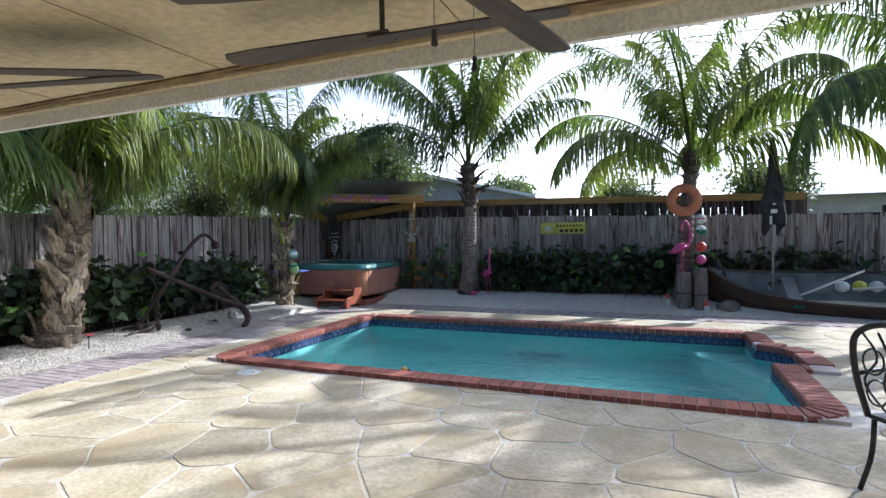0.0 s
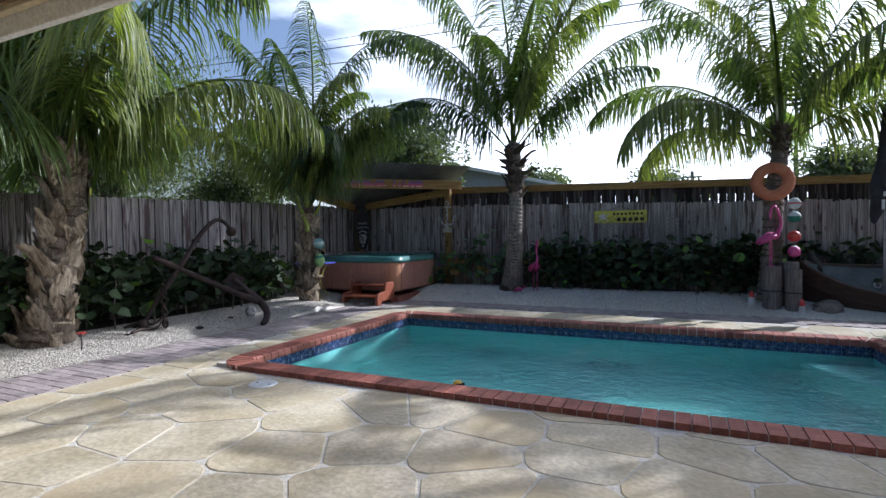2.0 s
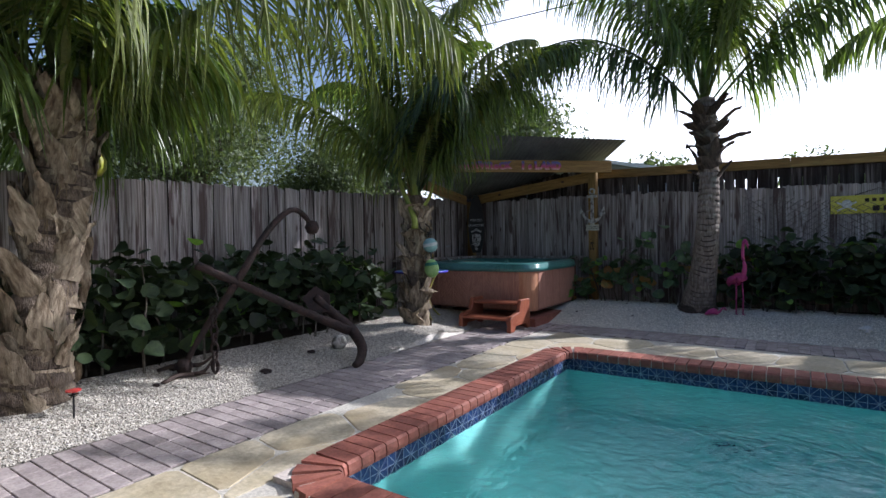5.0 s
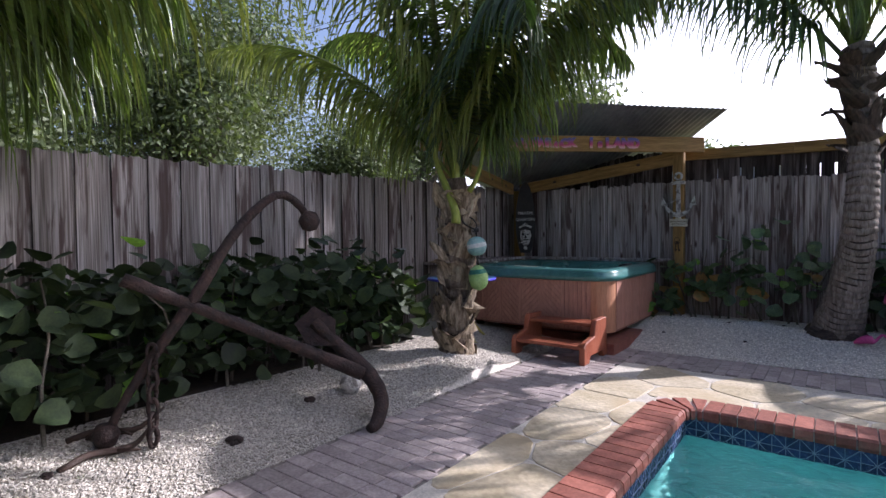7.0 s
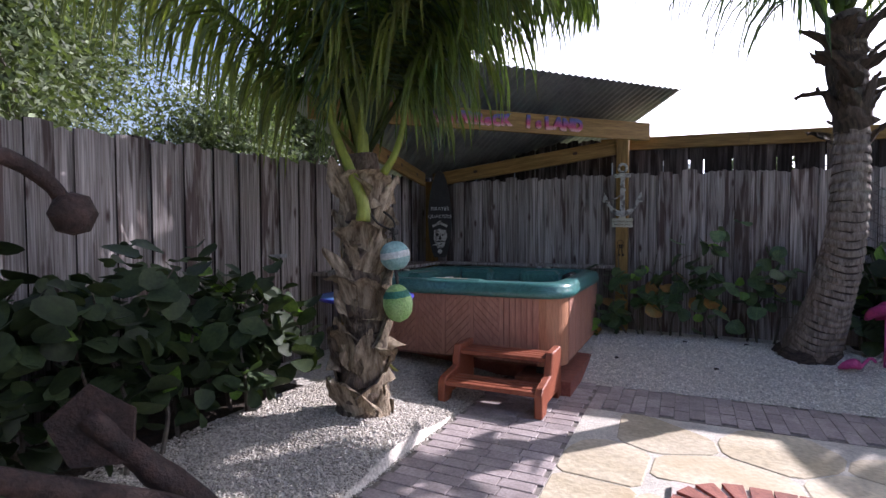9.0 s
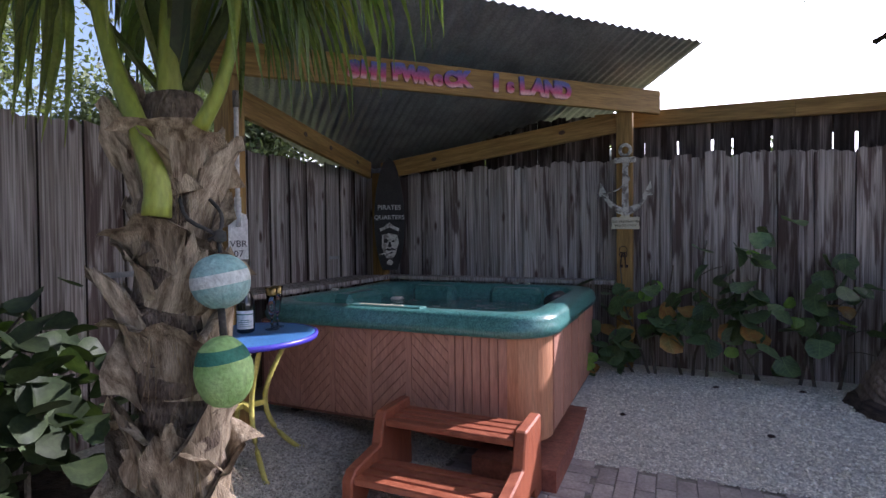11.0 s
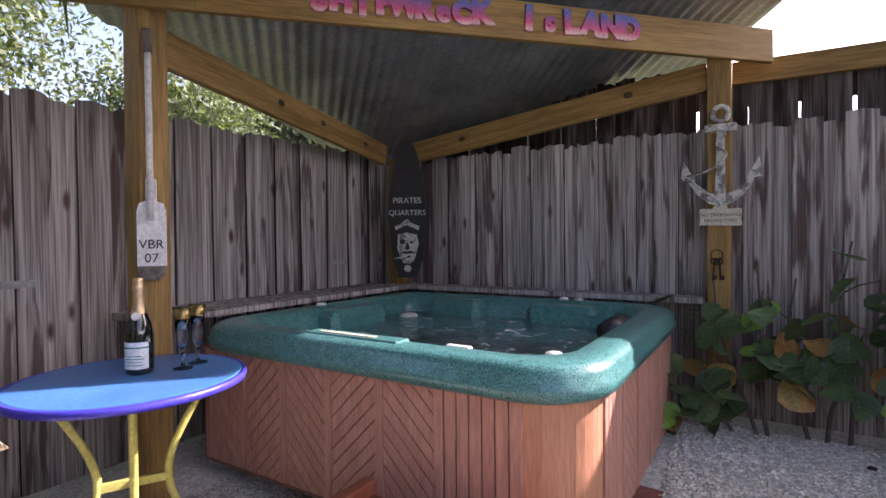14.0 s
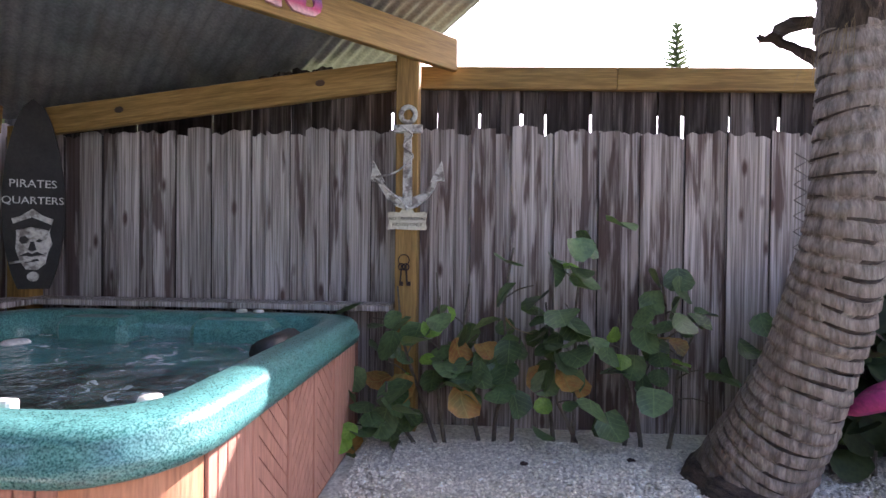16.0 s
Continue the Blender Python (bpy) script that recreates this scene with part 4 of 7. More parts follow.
                                        [(3 * k, 3 * k + 1, 3 * k + 2) for k in range(26)]))(random.Random(s)), "frond_dead") for s in range(3)]


def palm(at, trunk, radii, rings, fronds, label, boots=(), stalks=(), bark="bark", ridge=0.05):
    """A coconut palm: trunk rows (x, y, z) from its foot; fronds: (azimuth, length, lift, droop, leaflet, material, hang, height)."""
    p = thing("palm_tree", at, label, "palm tree", "palms round the pool")
    part("trunk", trunk_mesh(trunk, radii, rings, bark, ridge, seed=int(abs(at[0]) * 10)), bark, p, "rough grey-brown trunk")
    top = Vector(trunk[-1])
    for k, (az, length, lift, droop, leaf, mat, hang, dz) in enumerate(fronds):
        part("frond", frond(length, droop, lift, leaf, mat, hang, k % 5, int(26 * length)), mat, p,
             {"frond_dead": "dry brown frond", "frond_yellow": "yellowish green frond"}.get(mat, ""), at=Matrix.Translation(top + Vector((0, 0, dz))) @ pose(0, 0, 0, random.Random(k).uniform(-12, 12), 0, az) @ Matrix.Translation((0.03, 0, 0)))
    line = curve(trunk, 40)
    rad = np.interp(np.linspace(0, 1, 40), np.linspace(0, 1, len(radii)), radii)
    for k, (h0, h1, count, grow, *more) in enumerate(boots):
        tilt, boot_mat = more or (0, "boot")
        for i in range(count):
            u = h0 + (h1 - h0) * i / count
            c, r = line[min(39, int(u * 39))], rad[min(39, int(u * 39))]
            az = (i * 137.5 + k * 40) % 360
            m = Matrix.Translation(c) @ pose(0, 0, 0, 0, 0, az) @ Matrix.Translation((r * 0.92, 0, -0.06)) @ pose(0, 0, 0, random.Random(i).uniform(-24, 24), tilt * random.Random(i + 9).uniform(-0.2, 2.4) + random.Random(i + 5).uniform(-10, 6) + (175 if i % 7 == 3 else 0), 0) @ Matrix.Diagonal((grow, grow, grow, 1))
            part("leaf_base", BOOTS[(i * 4 + k) % 9] if boot_mat == "boot" else DARK_BOOTS[(i * 4 + k) % 9], boot_mat, p, "dry peeling leaf base", at=m)
            if i % 2:
                part("fibre", FIBRE[i % 3], "frond_dead", p, "shaggy dry fibre", at=Matrix.Translation(c) @ pose(0, 0, 0, 0, 0, az + 60) @ Matrix.Translation((r * 0.9, 0, 0)) @ pose(0, 0, 0, 0, 0, -90))
    for pts, r in stalks:
        part("stalk", tube(bmesh.new(), curve(pts, 14), list(np.linspace(r, r * 0.45, 14)), 8), "stalk", p, "smooth yellow-green stalk", smooth=True)
    return p


def crown(n, length, seed, low=20, high=88, start=0, leaf=0.62, mat="frond", hang=0.8, dead=0, d0=60, d1=125, mixed=0.15):
    """Rows for palm(): fronds from upright in the middle to arching and hanging outside."""
    rng, rows = random.Random(seed), []
    for k in range(n):
        az = (start + k * 137.5) % 360
        u = k / max(1, n - 1)
        lift = high + (low - high) * u + rng.uniform(-5, 5)
        droop = d0 + (d1 - d0) * u + rng.uniform(-10, 10)
        rows.append((az, round(length * rng.uniform(0.88, 1.08) * (0.85 + 0.15 * min(1, u * 2)), 2), round(lift), round(droop), leaf,
                     "frond_dead" if k >= n - dead else "frond_yellow" if rng.random() < mixed else mat, hang, -0.35 * u))
    return rows


# the stout palm at the gravel's edge, whose crown hangs over the walk
stout = palm((-6.93, 5.0, 0.02), [(0, -0.08, 0), (0.03, 0.0, 0.6), (0.06, 0.12, 1.3), (0.06, 0.2, 1.9), (0.06, 0.2, 2.5)], [0.31, 0.21, 0.18, 0.19, 0.16], 20,
     [(az, round(l * (0.38 if 28 < az < 175 else 1), 2), *more) for az, l, *more in crown(24, 3.6, 3, low=42, high=88, start=20, leaf=1.12, hang=1.5, mat="frond", d0=70, d1=130)],
     "stout palm with a shaggy grey trunk in the gravel", boots=((0.0, 0.3, 14, 0.95), (0.15, 0.98, 54, 1.0)))
# the young palm that carries the float buoys, by the tub
young = palm((-6.38, 8.95, 0.14), [(0, 0, 0), (0.02, 0.0, 0.5), (0.0, 0.0, 1.0), (0.0, 0.02, 1.7)], [0.17, 0.13, 0.13, 0.10], 14,
     [(az, l, li, dr, 0.8, m, 1.35, dz) for az, l, li, dr, m, dz in (
         (212, 3.2, 52, 74, "frond_yellow", 0.0), (34, 3.3, 70, 84, "frond", 0.0), (55, 2.7, 74, 125, "frond", 0.0), (150, 3.4, 87, 40, "frond", 0.1), (290, 3.4, 88, 42, "frond", 0.1),
         (335, 3.2, 80, 112, "frond_yellow", 0.0), (305, 3.2, 82, 100, "frond", 0.0), (250, 3.1, 74, 100, "frond_yellow", 0.0), (110, 3.0, 76, 105, "frond", 0.0), (180, 3.0, 74, 110, "frond", 0.0),
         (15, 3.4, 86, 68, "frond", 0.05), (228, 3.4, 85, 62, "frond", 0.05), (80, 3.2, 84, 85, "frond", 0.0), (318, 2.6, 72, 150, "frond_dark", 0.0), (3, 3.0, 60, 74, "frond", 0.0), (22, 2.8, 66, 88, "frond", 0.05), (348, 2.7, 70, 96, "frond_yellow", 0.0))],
     "young palm with float buoys tied to its shaggy trunk", boots=((0.0, 0.97, 26, 0.9),),
     stalks=(([(0.11, -0.15, 1.26), (0.10, -0.14, 1.38), (0.0, -0.15, 1.62), (-0.105, -0.16, 1.87), (-0.28, -0.2, 2.6)], 0.046), ([(0.02, -0.02, 1.4), (0.03, -0.02, 2.0), (0.06, 0.0, 2.8)], 0.05),
             ([(0.20, -0.05, 1.56), (0.28, -0.03, 1.70), (0.33, -0.01, 1.93), (0.38, 0.02, 2.5)], 0.028)))
for k in range(13):
    part("leaf_sheath", wrap_mesh(k, 0.140 - 0.003 * k, 150 + 25 * (k % 3), 0.22 + 0.04 * (k % 3)), "boot", young, "dry rolled leaf sheath", at=pose(0.012, 0.0, 0.04 + 0.112 * k, 0, 0, k * 128 + 250))
# the ringed palm before the back fence
ringed = palm((-3.45, 11.85, 0.12), [(0, 0, 0), (0.13, -0.25, 0.6), (0.21, -0.4, 1.3), (0.23, -0.37, 2.2), (0.17, -0.35, 3.0)], [0.235, 0.17, 0.14, 0.115, 0.14], 46,
     [(az, l, li, dr, 0.98, m, 1.5, dz) for az, l, li, dr, m, dz in (
         (20, 4.4, 54, 66, "frond", -0.1), (38, 4.5, 72, 62, "frond", 0.0), (208, 4.2, 66, 84, "frond", 0.0), (192, 4.4, 78, 62, "frond", 0.1), (232, 3.8, 60, 100, "frond", -0.1),
         (100, 4.0, 70, 80, "frond", 0.0), (140, 4.0, 76, 70, "frond", 0.0), (300, 4.2, 76, 70, "frond", 0.1), (330, 4.2, 70, 66, "frond_yellow", 0.0), (265, 4.2, 84, 50, "frond", 0.1),
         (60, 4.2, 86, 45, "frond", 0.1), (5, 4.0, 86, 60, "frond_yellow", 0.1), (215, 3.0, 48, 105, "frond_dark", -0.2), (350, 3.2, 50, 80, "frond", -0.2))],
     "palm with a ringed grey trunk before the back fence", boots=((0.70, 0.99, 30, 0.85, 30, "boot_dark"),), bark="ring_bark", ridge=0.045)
bm = lathe(bmesh.new(), [(0.31, -0.16), (0.30, -0.02), (0.275, 0.06), (0.25, 0.13), (0.22, 0.16)], 40)
for v in bm.verts:
    v.co *= 1 + 0.10 * noise.noise(v.co * 8) + 0.05 * noise.noise(v.co * 26)
    v.co.y -= 0.35 * max(0, v.co.z)
    v.co.x += 0.18 * max(0, v.co.z)
part("root_collar", bm, "bark_dark", ringed, "dark fibrous mat of roots round the foot", smooth=True)
# the palm with the life ring
palm((1.12, 11.6, 0.14), [(0, 0, 0), (0.03, 0, 0.8), (0.05, -0.05, 1.7), (0.12, -0.1, 2.4), (0.15, -0.1, 2.9)], [0.2, 0.15, 0.14, 0.12, 0.12], 30,
     crown(15, 3.7, 5, low=26, high=88, start=10, leaf=1.0, mat="frond", hang=1.3, d0=50, d1=118, mixed=0.6),
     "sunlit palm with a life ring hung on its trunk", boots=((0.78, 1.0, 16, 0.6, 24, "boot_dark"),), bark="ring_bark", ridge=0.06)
# the palm whose fronds reach in from the right
palm((4.9, 10.2, 0.1), [(0, 0, 0), (0.03, 0, 1.2), (0.0, 0, 2.4), (-0.1, 0, 3.4)], [0.2, 0.16, 0.14, 0.14], 34,
     crown(18, 3.8, 8, low=24, high=88, start=40, leaf=1.0, hang=1.4, d0=50, d1=118), "tall palm behind the boat in the gravel", bark="ring_bark", ridge=0.06)


# ---- sea grape hedges ----
def round_leaf(seed, r=0.07):
    rng, vs, fs, n = random.Random(seed), [(0, 0, 0)], [], 10
    for k in range(n):
        a = 2 * math.pi * k / n
        rr = r * (1 + 0.08 * math.sin(3 * a + seed)) * (0.86 if k == 0 else 1)
        vs.append((r + rr * math.cos(a + math.pi), rr * math.sin(a) * 1.05, 0.012 * math.cos(2 * a + seed) + 0.010 * abs(math.sin(a))))
    vs[0] = (r, 0, -0.006)
    for k in range(n):
        fs.append((0, 1 + k, 1 + (k + 1) % n))
    return np.array(vs), fs


LEAF_V, LEAF_F = zip(*[round_leaf(s) for s in range(4)])
LEAF_MESH = {m: [raw_mesh("leaf", LEAF_V[s], LEAF_F[s], m, True) for s in range(4)] for m in ("leaf", "leaf_mid", "leaf_new", "leaf_old")}


def leaf_place(t, rng, facing, s):
    """A leaf at t that hangs from its stalk, its face turned outwards."""
    return Matrix.Translation(t) @ pose(0, 0, 0, rng.uniform(-50, 50), rng.uniform(-25, 75), facing + rng.gauss(0, 60)) @ Matrix.Diagonal((s, s, s, 1))


def sea_grape(at, w, d, h, count, seed, facing=0.0):
    """A dense sea grape bush: crooked stems and many round leaves that face outwards."""
    rng = random.Random(seed)
    b = thing("sea_grape_bush", at, "sea grape bush with round leathery leaves against the fence", "bush", "sea grape hedge")
    tips = []
    for k in range(5):
        bm = bmesh.new()
        x, y = rng.uniform(-w / 2, w / 2), rng.uniform(-d / 3, d / 3)
        line = curve([(x, y, -0.05), (x + rng.uniform(-.08, .08), y + rng.uniform(-.05, .05), h * 0.3), (x + rng.uniform(-.16, .16), y + rng.uniform(-.1, .1), h * 0.62),
                      (x + rng.uniform(-.25, .25), y + rng.uniform(-.15, .15), h * rng.uniform(0.8, 1.02))], 9)
        tube(bm, line, list(np.linspace(0.014, 0.005, 9)), 5)
        part("stem", bm, "oak_bark", b, "thin crooked grey stem")
        tips += line[3:]
    vs, fs = [], []
    for k in range(count):
        t = rng.choice(tips) + Vector((rng.gauss(0, 0.14), rng.gauss(0, 0.13), rng.gauss(0, 0.10)))
        if rng.random() < 0.5:
            t = Vector((rng.uniform(-w / 2, w / 2), rng.uniform(-d / 2, d / 2), rng.uniform(0.16, 0.95) * h))
        t.z = max(0.10, min(t.z, h + 0.12))
        m = leaf_place(t, rng, facing, rng.uniform(0.6, 1.3))
        if rng.random() < 0.035:
            part("leaf", LEAF_MESH["leaf_new"][k % 4], "leaf_new", b, "young yellow-green leaf", at=m)
            continue
        o = len(vs)
        vs += [tuple(m @ Vector(v)) for v in LEAF_V[k % 4]]
        fs += [tuple(i + o for i in f) for f in LEAF_F[k % 4]]
    part("leaves", raw_mesh("leaves", vs, fs, "leaf", True), "leaf", b, "round dark green leaves", kind="stuff")
    return b


def loose_grape(at, stems, seed):
    """An open sea grape: stems as (foot, tip x, tip y, height, leaves); leaves sit in loose whorls along the upper stem."""
    rng = random.Random(seed)
    b = thing("sea_grape_bush", at, "open sea grape bush with veined leaves, some orange, by the fence", "bush", "sea grape hedge")
    for foot, tx, ty, h, count in stems:
        a = Vector((foot, 0.05, -0.03))
        e = Vector((tx, ty, h))
        line = curve([a, a.lerp(e, 0.3) + Vector((rng.uniform(-.06, .06), 0, 0.04)), a.lerp(e, 0.65) + Vector((rng.uniform(-.09, .09), rng.uniform(-.04, .04), 0.02)), e], 13)
        part("stem", tube(bmesh.new(), line, list(np.linspace(0.013, 0.005, 13)), 6), "oak_bark", b, "crooked grey-brown stem", smooth=True)
        for q in range(3):
            p0 = line[5 + 2 * q]
            p1 = p0 + Vector((rng.uniform(-.16, .16), rng.uniform(-.14, 0.02), rng.uniform(0.0, 0.13)))
            part("twig", tube(bmesh.new(), curve([p0, p0.lerp(p1, 0.5) + Vector((0, 0, 0.015)), p1], 5), [0.005, 0.0045, 0.004, 0.0035, 0.003], 5), "oak_bark", b, "thin twig")
            line.append(p1)
        for k in range(count):
            t = rng.choice(line[6:]) + Vector((rng.gauss(0, 0.085), rng.gauss(-0.03, 0.06), rng.gauss(0, 0.065)))
            t.z = max(0.10, t.z)
            q = rng.random()
            mat = "leaf_new" if q < 0.10 else "leaf_old" if q < 0.19 else "leaf_mid"
            s_ = rng.uniform(0.55, 0.9) if mat == "leaf_new" else rng.uniform(0.8, 1.35)
            m = Matrix.Translation(t) @ pose(0, 0, 0, 0, 0, -90 + rng.gauss(0, 55)) @ pose(0, 0, 0, rng.uniform(-30, 30), rng.uniform(-5, 78), 0) @ Matrix.Diagonal((s_, s_, s_, 1))
            part("leaf", LEAF_MESH[mat][k % 4], mat, b, {"leaf_new": "young bright green leaf", "leaf_old": "old orange-red leaf"}.get(mat, ""), at=m)
    return b


for k, y in enumerate(np.arange(2.6, 9.2, 0.62)):
    sea_grape((-7.35, y, 0.12), 0.8, 0.85, 1.02 if y < 8.3 else 0.9, 270, 50 + k, 0)
loose_grape((-5.08, 12.10, 0.16), ((0.02, -0.20, -0.24, 0.24, 11), (0.08, -0.08, -0.16, 0.42, 11), (0.18, -0.06, 0.04, 0.90, 12), (0.22, 0.16, 0.02, 0.98, 12)), 90)
loose_grape((-4.62, 12.14, 0.18), ((-0.05, -0.12, 0.0, 0.90, 12), (0.02, 0.16, -0.02, 0.62, 10), (0.12, 0.12, 0.02, 1.10, 15)), 91)
loose_grape((-4.22, 12.16, 0.18), ((-0.04, -0.10, 0.02, 0.80, 15), (0.06, 0.12, 0.0, 1.20, 16), (0.10, 0.02, 0.0, 0.42, 7)), 92)
loose_grape((-3.80, 12.18, 0.18), ((-0.08, -0.12, 0.02, 0.74, 11), (0.02, 0.10, 0.02, 1.0, 15), (0.16, 0.30, 0.04, 0.66, 9)), 93)
loose_grape((-3.05, 12.12, 0.18), ((-0.05, -0.05, -0.05, 0.8, 14), (0.1, 0.15, 0.02, 0.95, 14), (0.0, -0.2, 0.0, 0.5, 9)), 94)
for k, x in enumerate(np.arange(-2.6, 4.6, 0.6)):
    sea_grape((x, 12.0, 0.18), 0.75, 0.65, 0.98, 230, 120 + k, -90) if x < 1.5 else sea_grape((x, 12.33, 0.18), 0.75, 0.12, 1.0, 80, 120 + k, -90)


# ---- pergola over the tub ----
pergola = thing("pergola", (-6.9, 11.9, 0), "pine corner pergola with a corrugated tin roof over the hot tub", "pergola")
PI = pergola.matrix_world.inverted()
PL, PR, PC = Vector((-7.25, 10.04, 0)), Vector((-5.12, 12.36, 0)), Vector((-7.62, 12.30, 0))


def plank(a, b):
    """The place under the pergola and the length of a timber from a to b."""
    a, b = Vector(a), Vector(b)
    d = b - a
    return PI @ Matrix.Translation(a) @ d.to_track_quat("X", "Z").to_matrix().to_4x4(), d.length


for p, h in ((PL, 2.40), (PR, 2.40), (PC + Vector((0.07, 0.03, 0)), 2.0)):
    bm = boxed(p.x - 0.065, p.x + 0.065, p.y - 0.065, p.y + 0.065, 0.05, h, 0.005)
    bmesh.ops.transform(bm, matrix=PI, verts=bm.verts)
    part("post", bm, "lumber", pergola, "squared pine post")
way = (PR - PL).normalized()
out = Vector((way.y, -way.x, 0))
A, B = PL - way * 0.38 + out * 0.085, PR + way * 0.30 + out * 0.085
BEAM_A, BEAM_B, LOW, HIGH_L, HIGH_R = 2.42, 2.47, 2.02, 2.20, 2.30
RAFTERS = (((PC.x + 0.02, PC.y - 0.1, LOW), (PL.x, PL.y + 0.066, HIGH_L)), ((PC.x + 0.1, PC.y + 0.02, LOW), (PR.x - 0.066, PR.y, HIGH_R)))
for name, (a, b), h, lab in (("front_beam", ((A.x, A.y, BEAM_A), (B.x, B.y, BEAM_B)), 0.20, "broad pine front beam"), ("rafter", RAFTERS[0], 0.17, "sloping pine rafter"), ("rafter", RAFTERS[1], 0.17, "sloping pine rafter")):
    m, ln = plank(a, b)
    part(name, boxed(0, ln, -0.021, 0.021, -h / 2, h / 2, 0.004), "lumber_x", pergola, lab, at=m)
# corrugated roof: ridges run from the corner up to the front
vs, fs = [], []
n_across, n_long = 240, 8
front = (PL + PR) / 2
base = (PC - front).dot(way)
depth = (front - PC).dot(out)
S0, S1 = -1.98, 1.93
for i in range(n_across + 1):
    s = S0 + (S1 - S0) * i / n_across
    lo_o = max(-0.16, min(depth - 0.15, abs(s - base) * depth / 1.72 - (0.65 if s < base else 1.0)))
    for j in range(n_long + 1):
        o = lo_o + (depth + 0.50 - lo_o) * j / n_long
        p = front + way * s + out * (o - depth)
        vs.append(PI @ Vector((p.x, p.y, 2.125 + 0.318 * o + 0.009 * math.sin(s * 2 * math.pi / 0.076))))
for i in range(n_across):
    for j in range(n_long):
        a = i * (n_long + 1) + j
        fs.append((a, a + 1, a + n_long + 2, a + n_long + 1))
part("corrugated_roof", raw_mesh("corrugated_roof", vs, fs, "tin", True), "tin", pergola, "grey corrugated tin sheet")

# ---- hot tub ----
TX0, TX1, TY0, TY1, TZ = -7.37, -5.32, 10.29, 12.20, 0.90
tub = thing("hot_tub", (-6.3, 11.3, 0.1), "hot tub with a teal rim and reddish brown panelled skirt, filled", "hot tub")
TI = tub.matrix_world.inverted()


def tubpart(name, bm, material, label="", smooth=False):
    bmesh.ops.transform(bm, matrix=TI, verts=bm.verts)
    return part(name, bm, material, tub, label, smooth)


def rounded(x0, x1, y0, y1, r, n=7):
    pts = []
    for cx, cy, a0 in ((x1 - r, y1 - r, 0), (x0 + r, y1 - r, 90), (x0 + r, y0 + r, 180), (x1 - r, y0 + r, 270)):
        pts += [(cx + r * math.cos(radians(a0 + 90 * k / n)), cy + r * math.sin(radians(a0 + 90 * k / n))) for k in range(n + 1)]
    return pts


bm = bmesh.new()
rows = []
for inset, z, r in ((0.02, TZ - 0.13, 0.26), (-0.005, TZ - 0.115, 0.28), (-0.012, TZ - 0.075, 0.28), (0.0, TZ - 0.065, 0.27), (0.0, TZ - 0.035, 0.27), (0.025, TZ - 0.008, 0.25), (0.06, TZ, 0.22), (0.14, TZ, 0.2), (0.17, TZ - 0.02, 0.18),
                    (0.20, TZ - 0.10, 0.18), (0.24, TZ - 0.30, 0.2), (0.5, TZ - 0.42, 0.25), (0.55, TZ - 0.8, 0.25)):
    rows.append([bm.verts.new((x, y, z)) for x, y in rounded(TX0 + inset, TX1 - inset, TY0 + inset, TY1 - inset, r)])
for a, b in zip(rows, rows[1:]):
    for k in range(len(a)):
        bm.faces.new((a[k], a[(k + 1) % len(a)], b[(k + 1) % len(b)], b[k]))
bm.faces.new(rows[-1][::-1])
tubpart("acrylic_shell", bm, "acrylic", "speckled teal acrylic rim and shell", True)
for x0, x1 in ((-6.95, -6.55), (-6.2, -5.75)):
    tubpart("headrest", boxed(x0, x1, TY1 - 0.34, TY1 - 0.15, TZ - 0.26, TZ - 0.015, 0.04), "acrylic", "moulded teal seat back")
tubpart("headrest", boxed(TX0 + 0.15, TX0 + 0.34, 11.0, 11.5, TZ - 0.26, TZ - 0.015, 0.04), "acrylic", "moulded teal seat back")
bm = bmesh.new(); bm.faces.new([bm.verts.new((x, y, TZ - 0.125)) for x, y in rounded(TX0 + 0.19, TX1 - 0.19, TY0 + 0.19, TY1 - 0.19, 0.2)])
tubpart("water", bm, "spa_water", "foaming spa water").visible_shadow = False
SK0, SK1, SKY0, SKY1 = TX0 + 0.06, TX1 - 0.055, TY0 + 0.06, TY1 - 0.05
bm = boxed(SK0 + 0.09, SK1 - 0.09, SKY0 + 0.09, SKY1 - 0.09, 0.2, TZ - 0.5)
tubpart("frame", bm, "dark_bed", "dark base frame under the skirt")


def clip(poly, nx, ny, c):
    """The part of a convex outline where nx * x + ny * y <= c."""
    out = []
    for i, (x, y) in enumerate(poly):
        u, v = poly[(i + 1) % len(poly)]
        d0, d1 = nx * x + ny * y - c, nx * u + ny * v - c
        if d0 <= 0:
            out.append((x, y))
        if d0 * d1 < 0:
            t = d0 / (d0 - d1)
            out.append((x + (u - x) * t, y + (v - y) * t))
    return out


def skirt_side(x_from, width, m, chevrons, battens, planks):
    """One side of the skirt: a backing sheet, battens, upright planks, and panels of slanting slats."""
    m = TI @ m
    # the sheet's dark colour stands for shade between the slats
    part("skirt_sheet", box(bmesh.new(), x_from, width, -0.012, 0.012, 0.2, TZ - 0.12, m=m), "groove", tub, "dark backing of the skirt")
    for x in battens:
        part("skirt_batten", box(bmesh.new(), x - 0.019, x + 0.019, -0.026, -0.0115, 0.22, TZ - 0.13, 0.003, m=m), "skirt", tub)
    for x in planks:
        part("skirt_plank", box(bmesh.new(), x, x + 0.046, -0.022, -0.0118, 0.22, TZ - 0.13, 0.002, m=m), "skirt", tub)
    lo_, hi_ = 0.22, TZ - 0.135
    for x0, x1, lean in chevrons:
        panel = part("skirt_panel", box(bmesh.new(), x0 - 0.004, x1 + 0.004, -0.0135, -0.0115, lo_ - 0.01, hi_ + 0.01, m=m), "groove", tub, "chevron panel of the skirt")
        z = -0.1
        while z < TZ + 0.3:
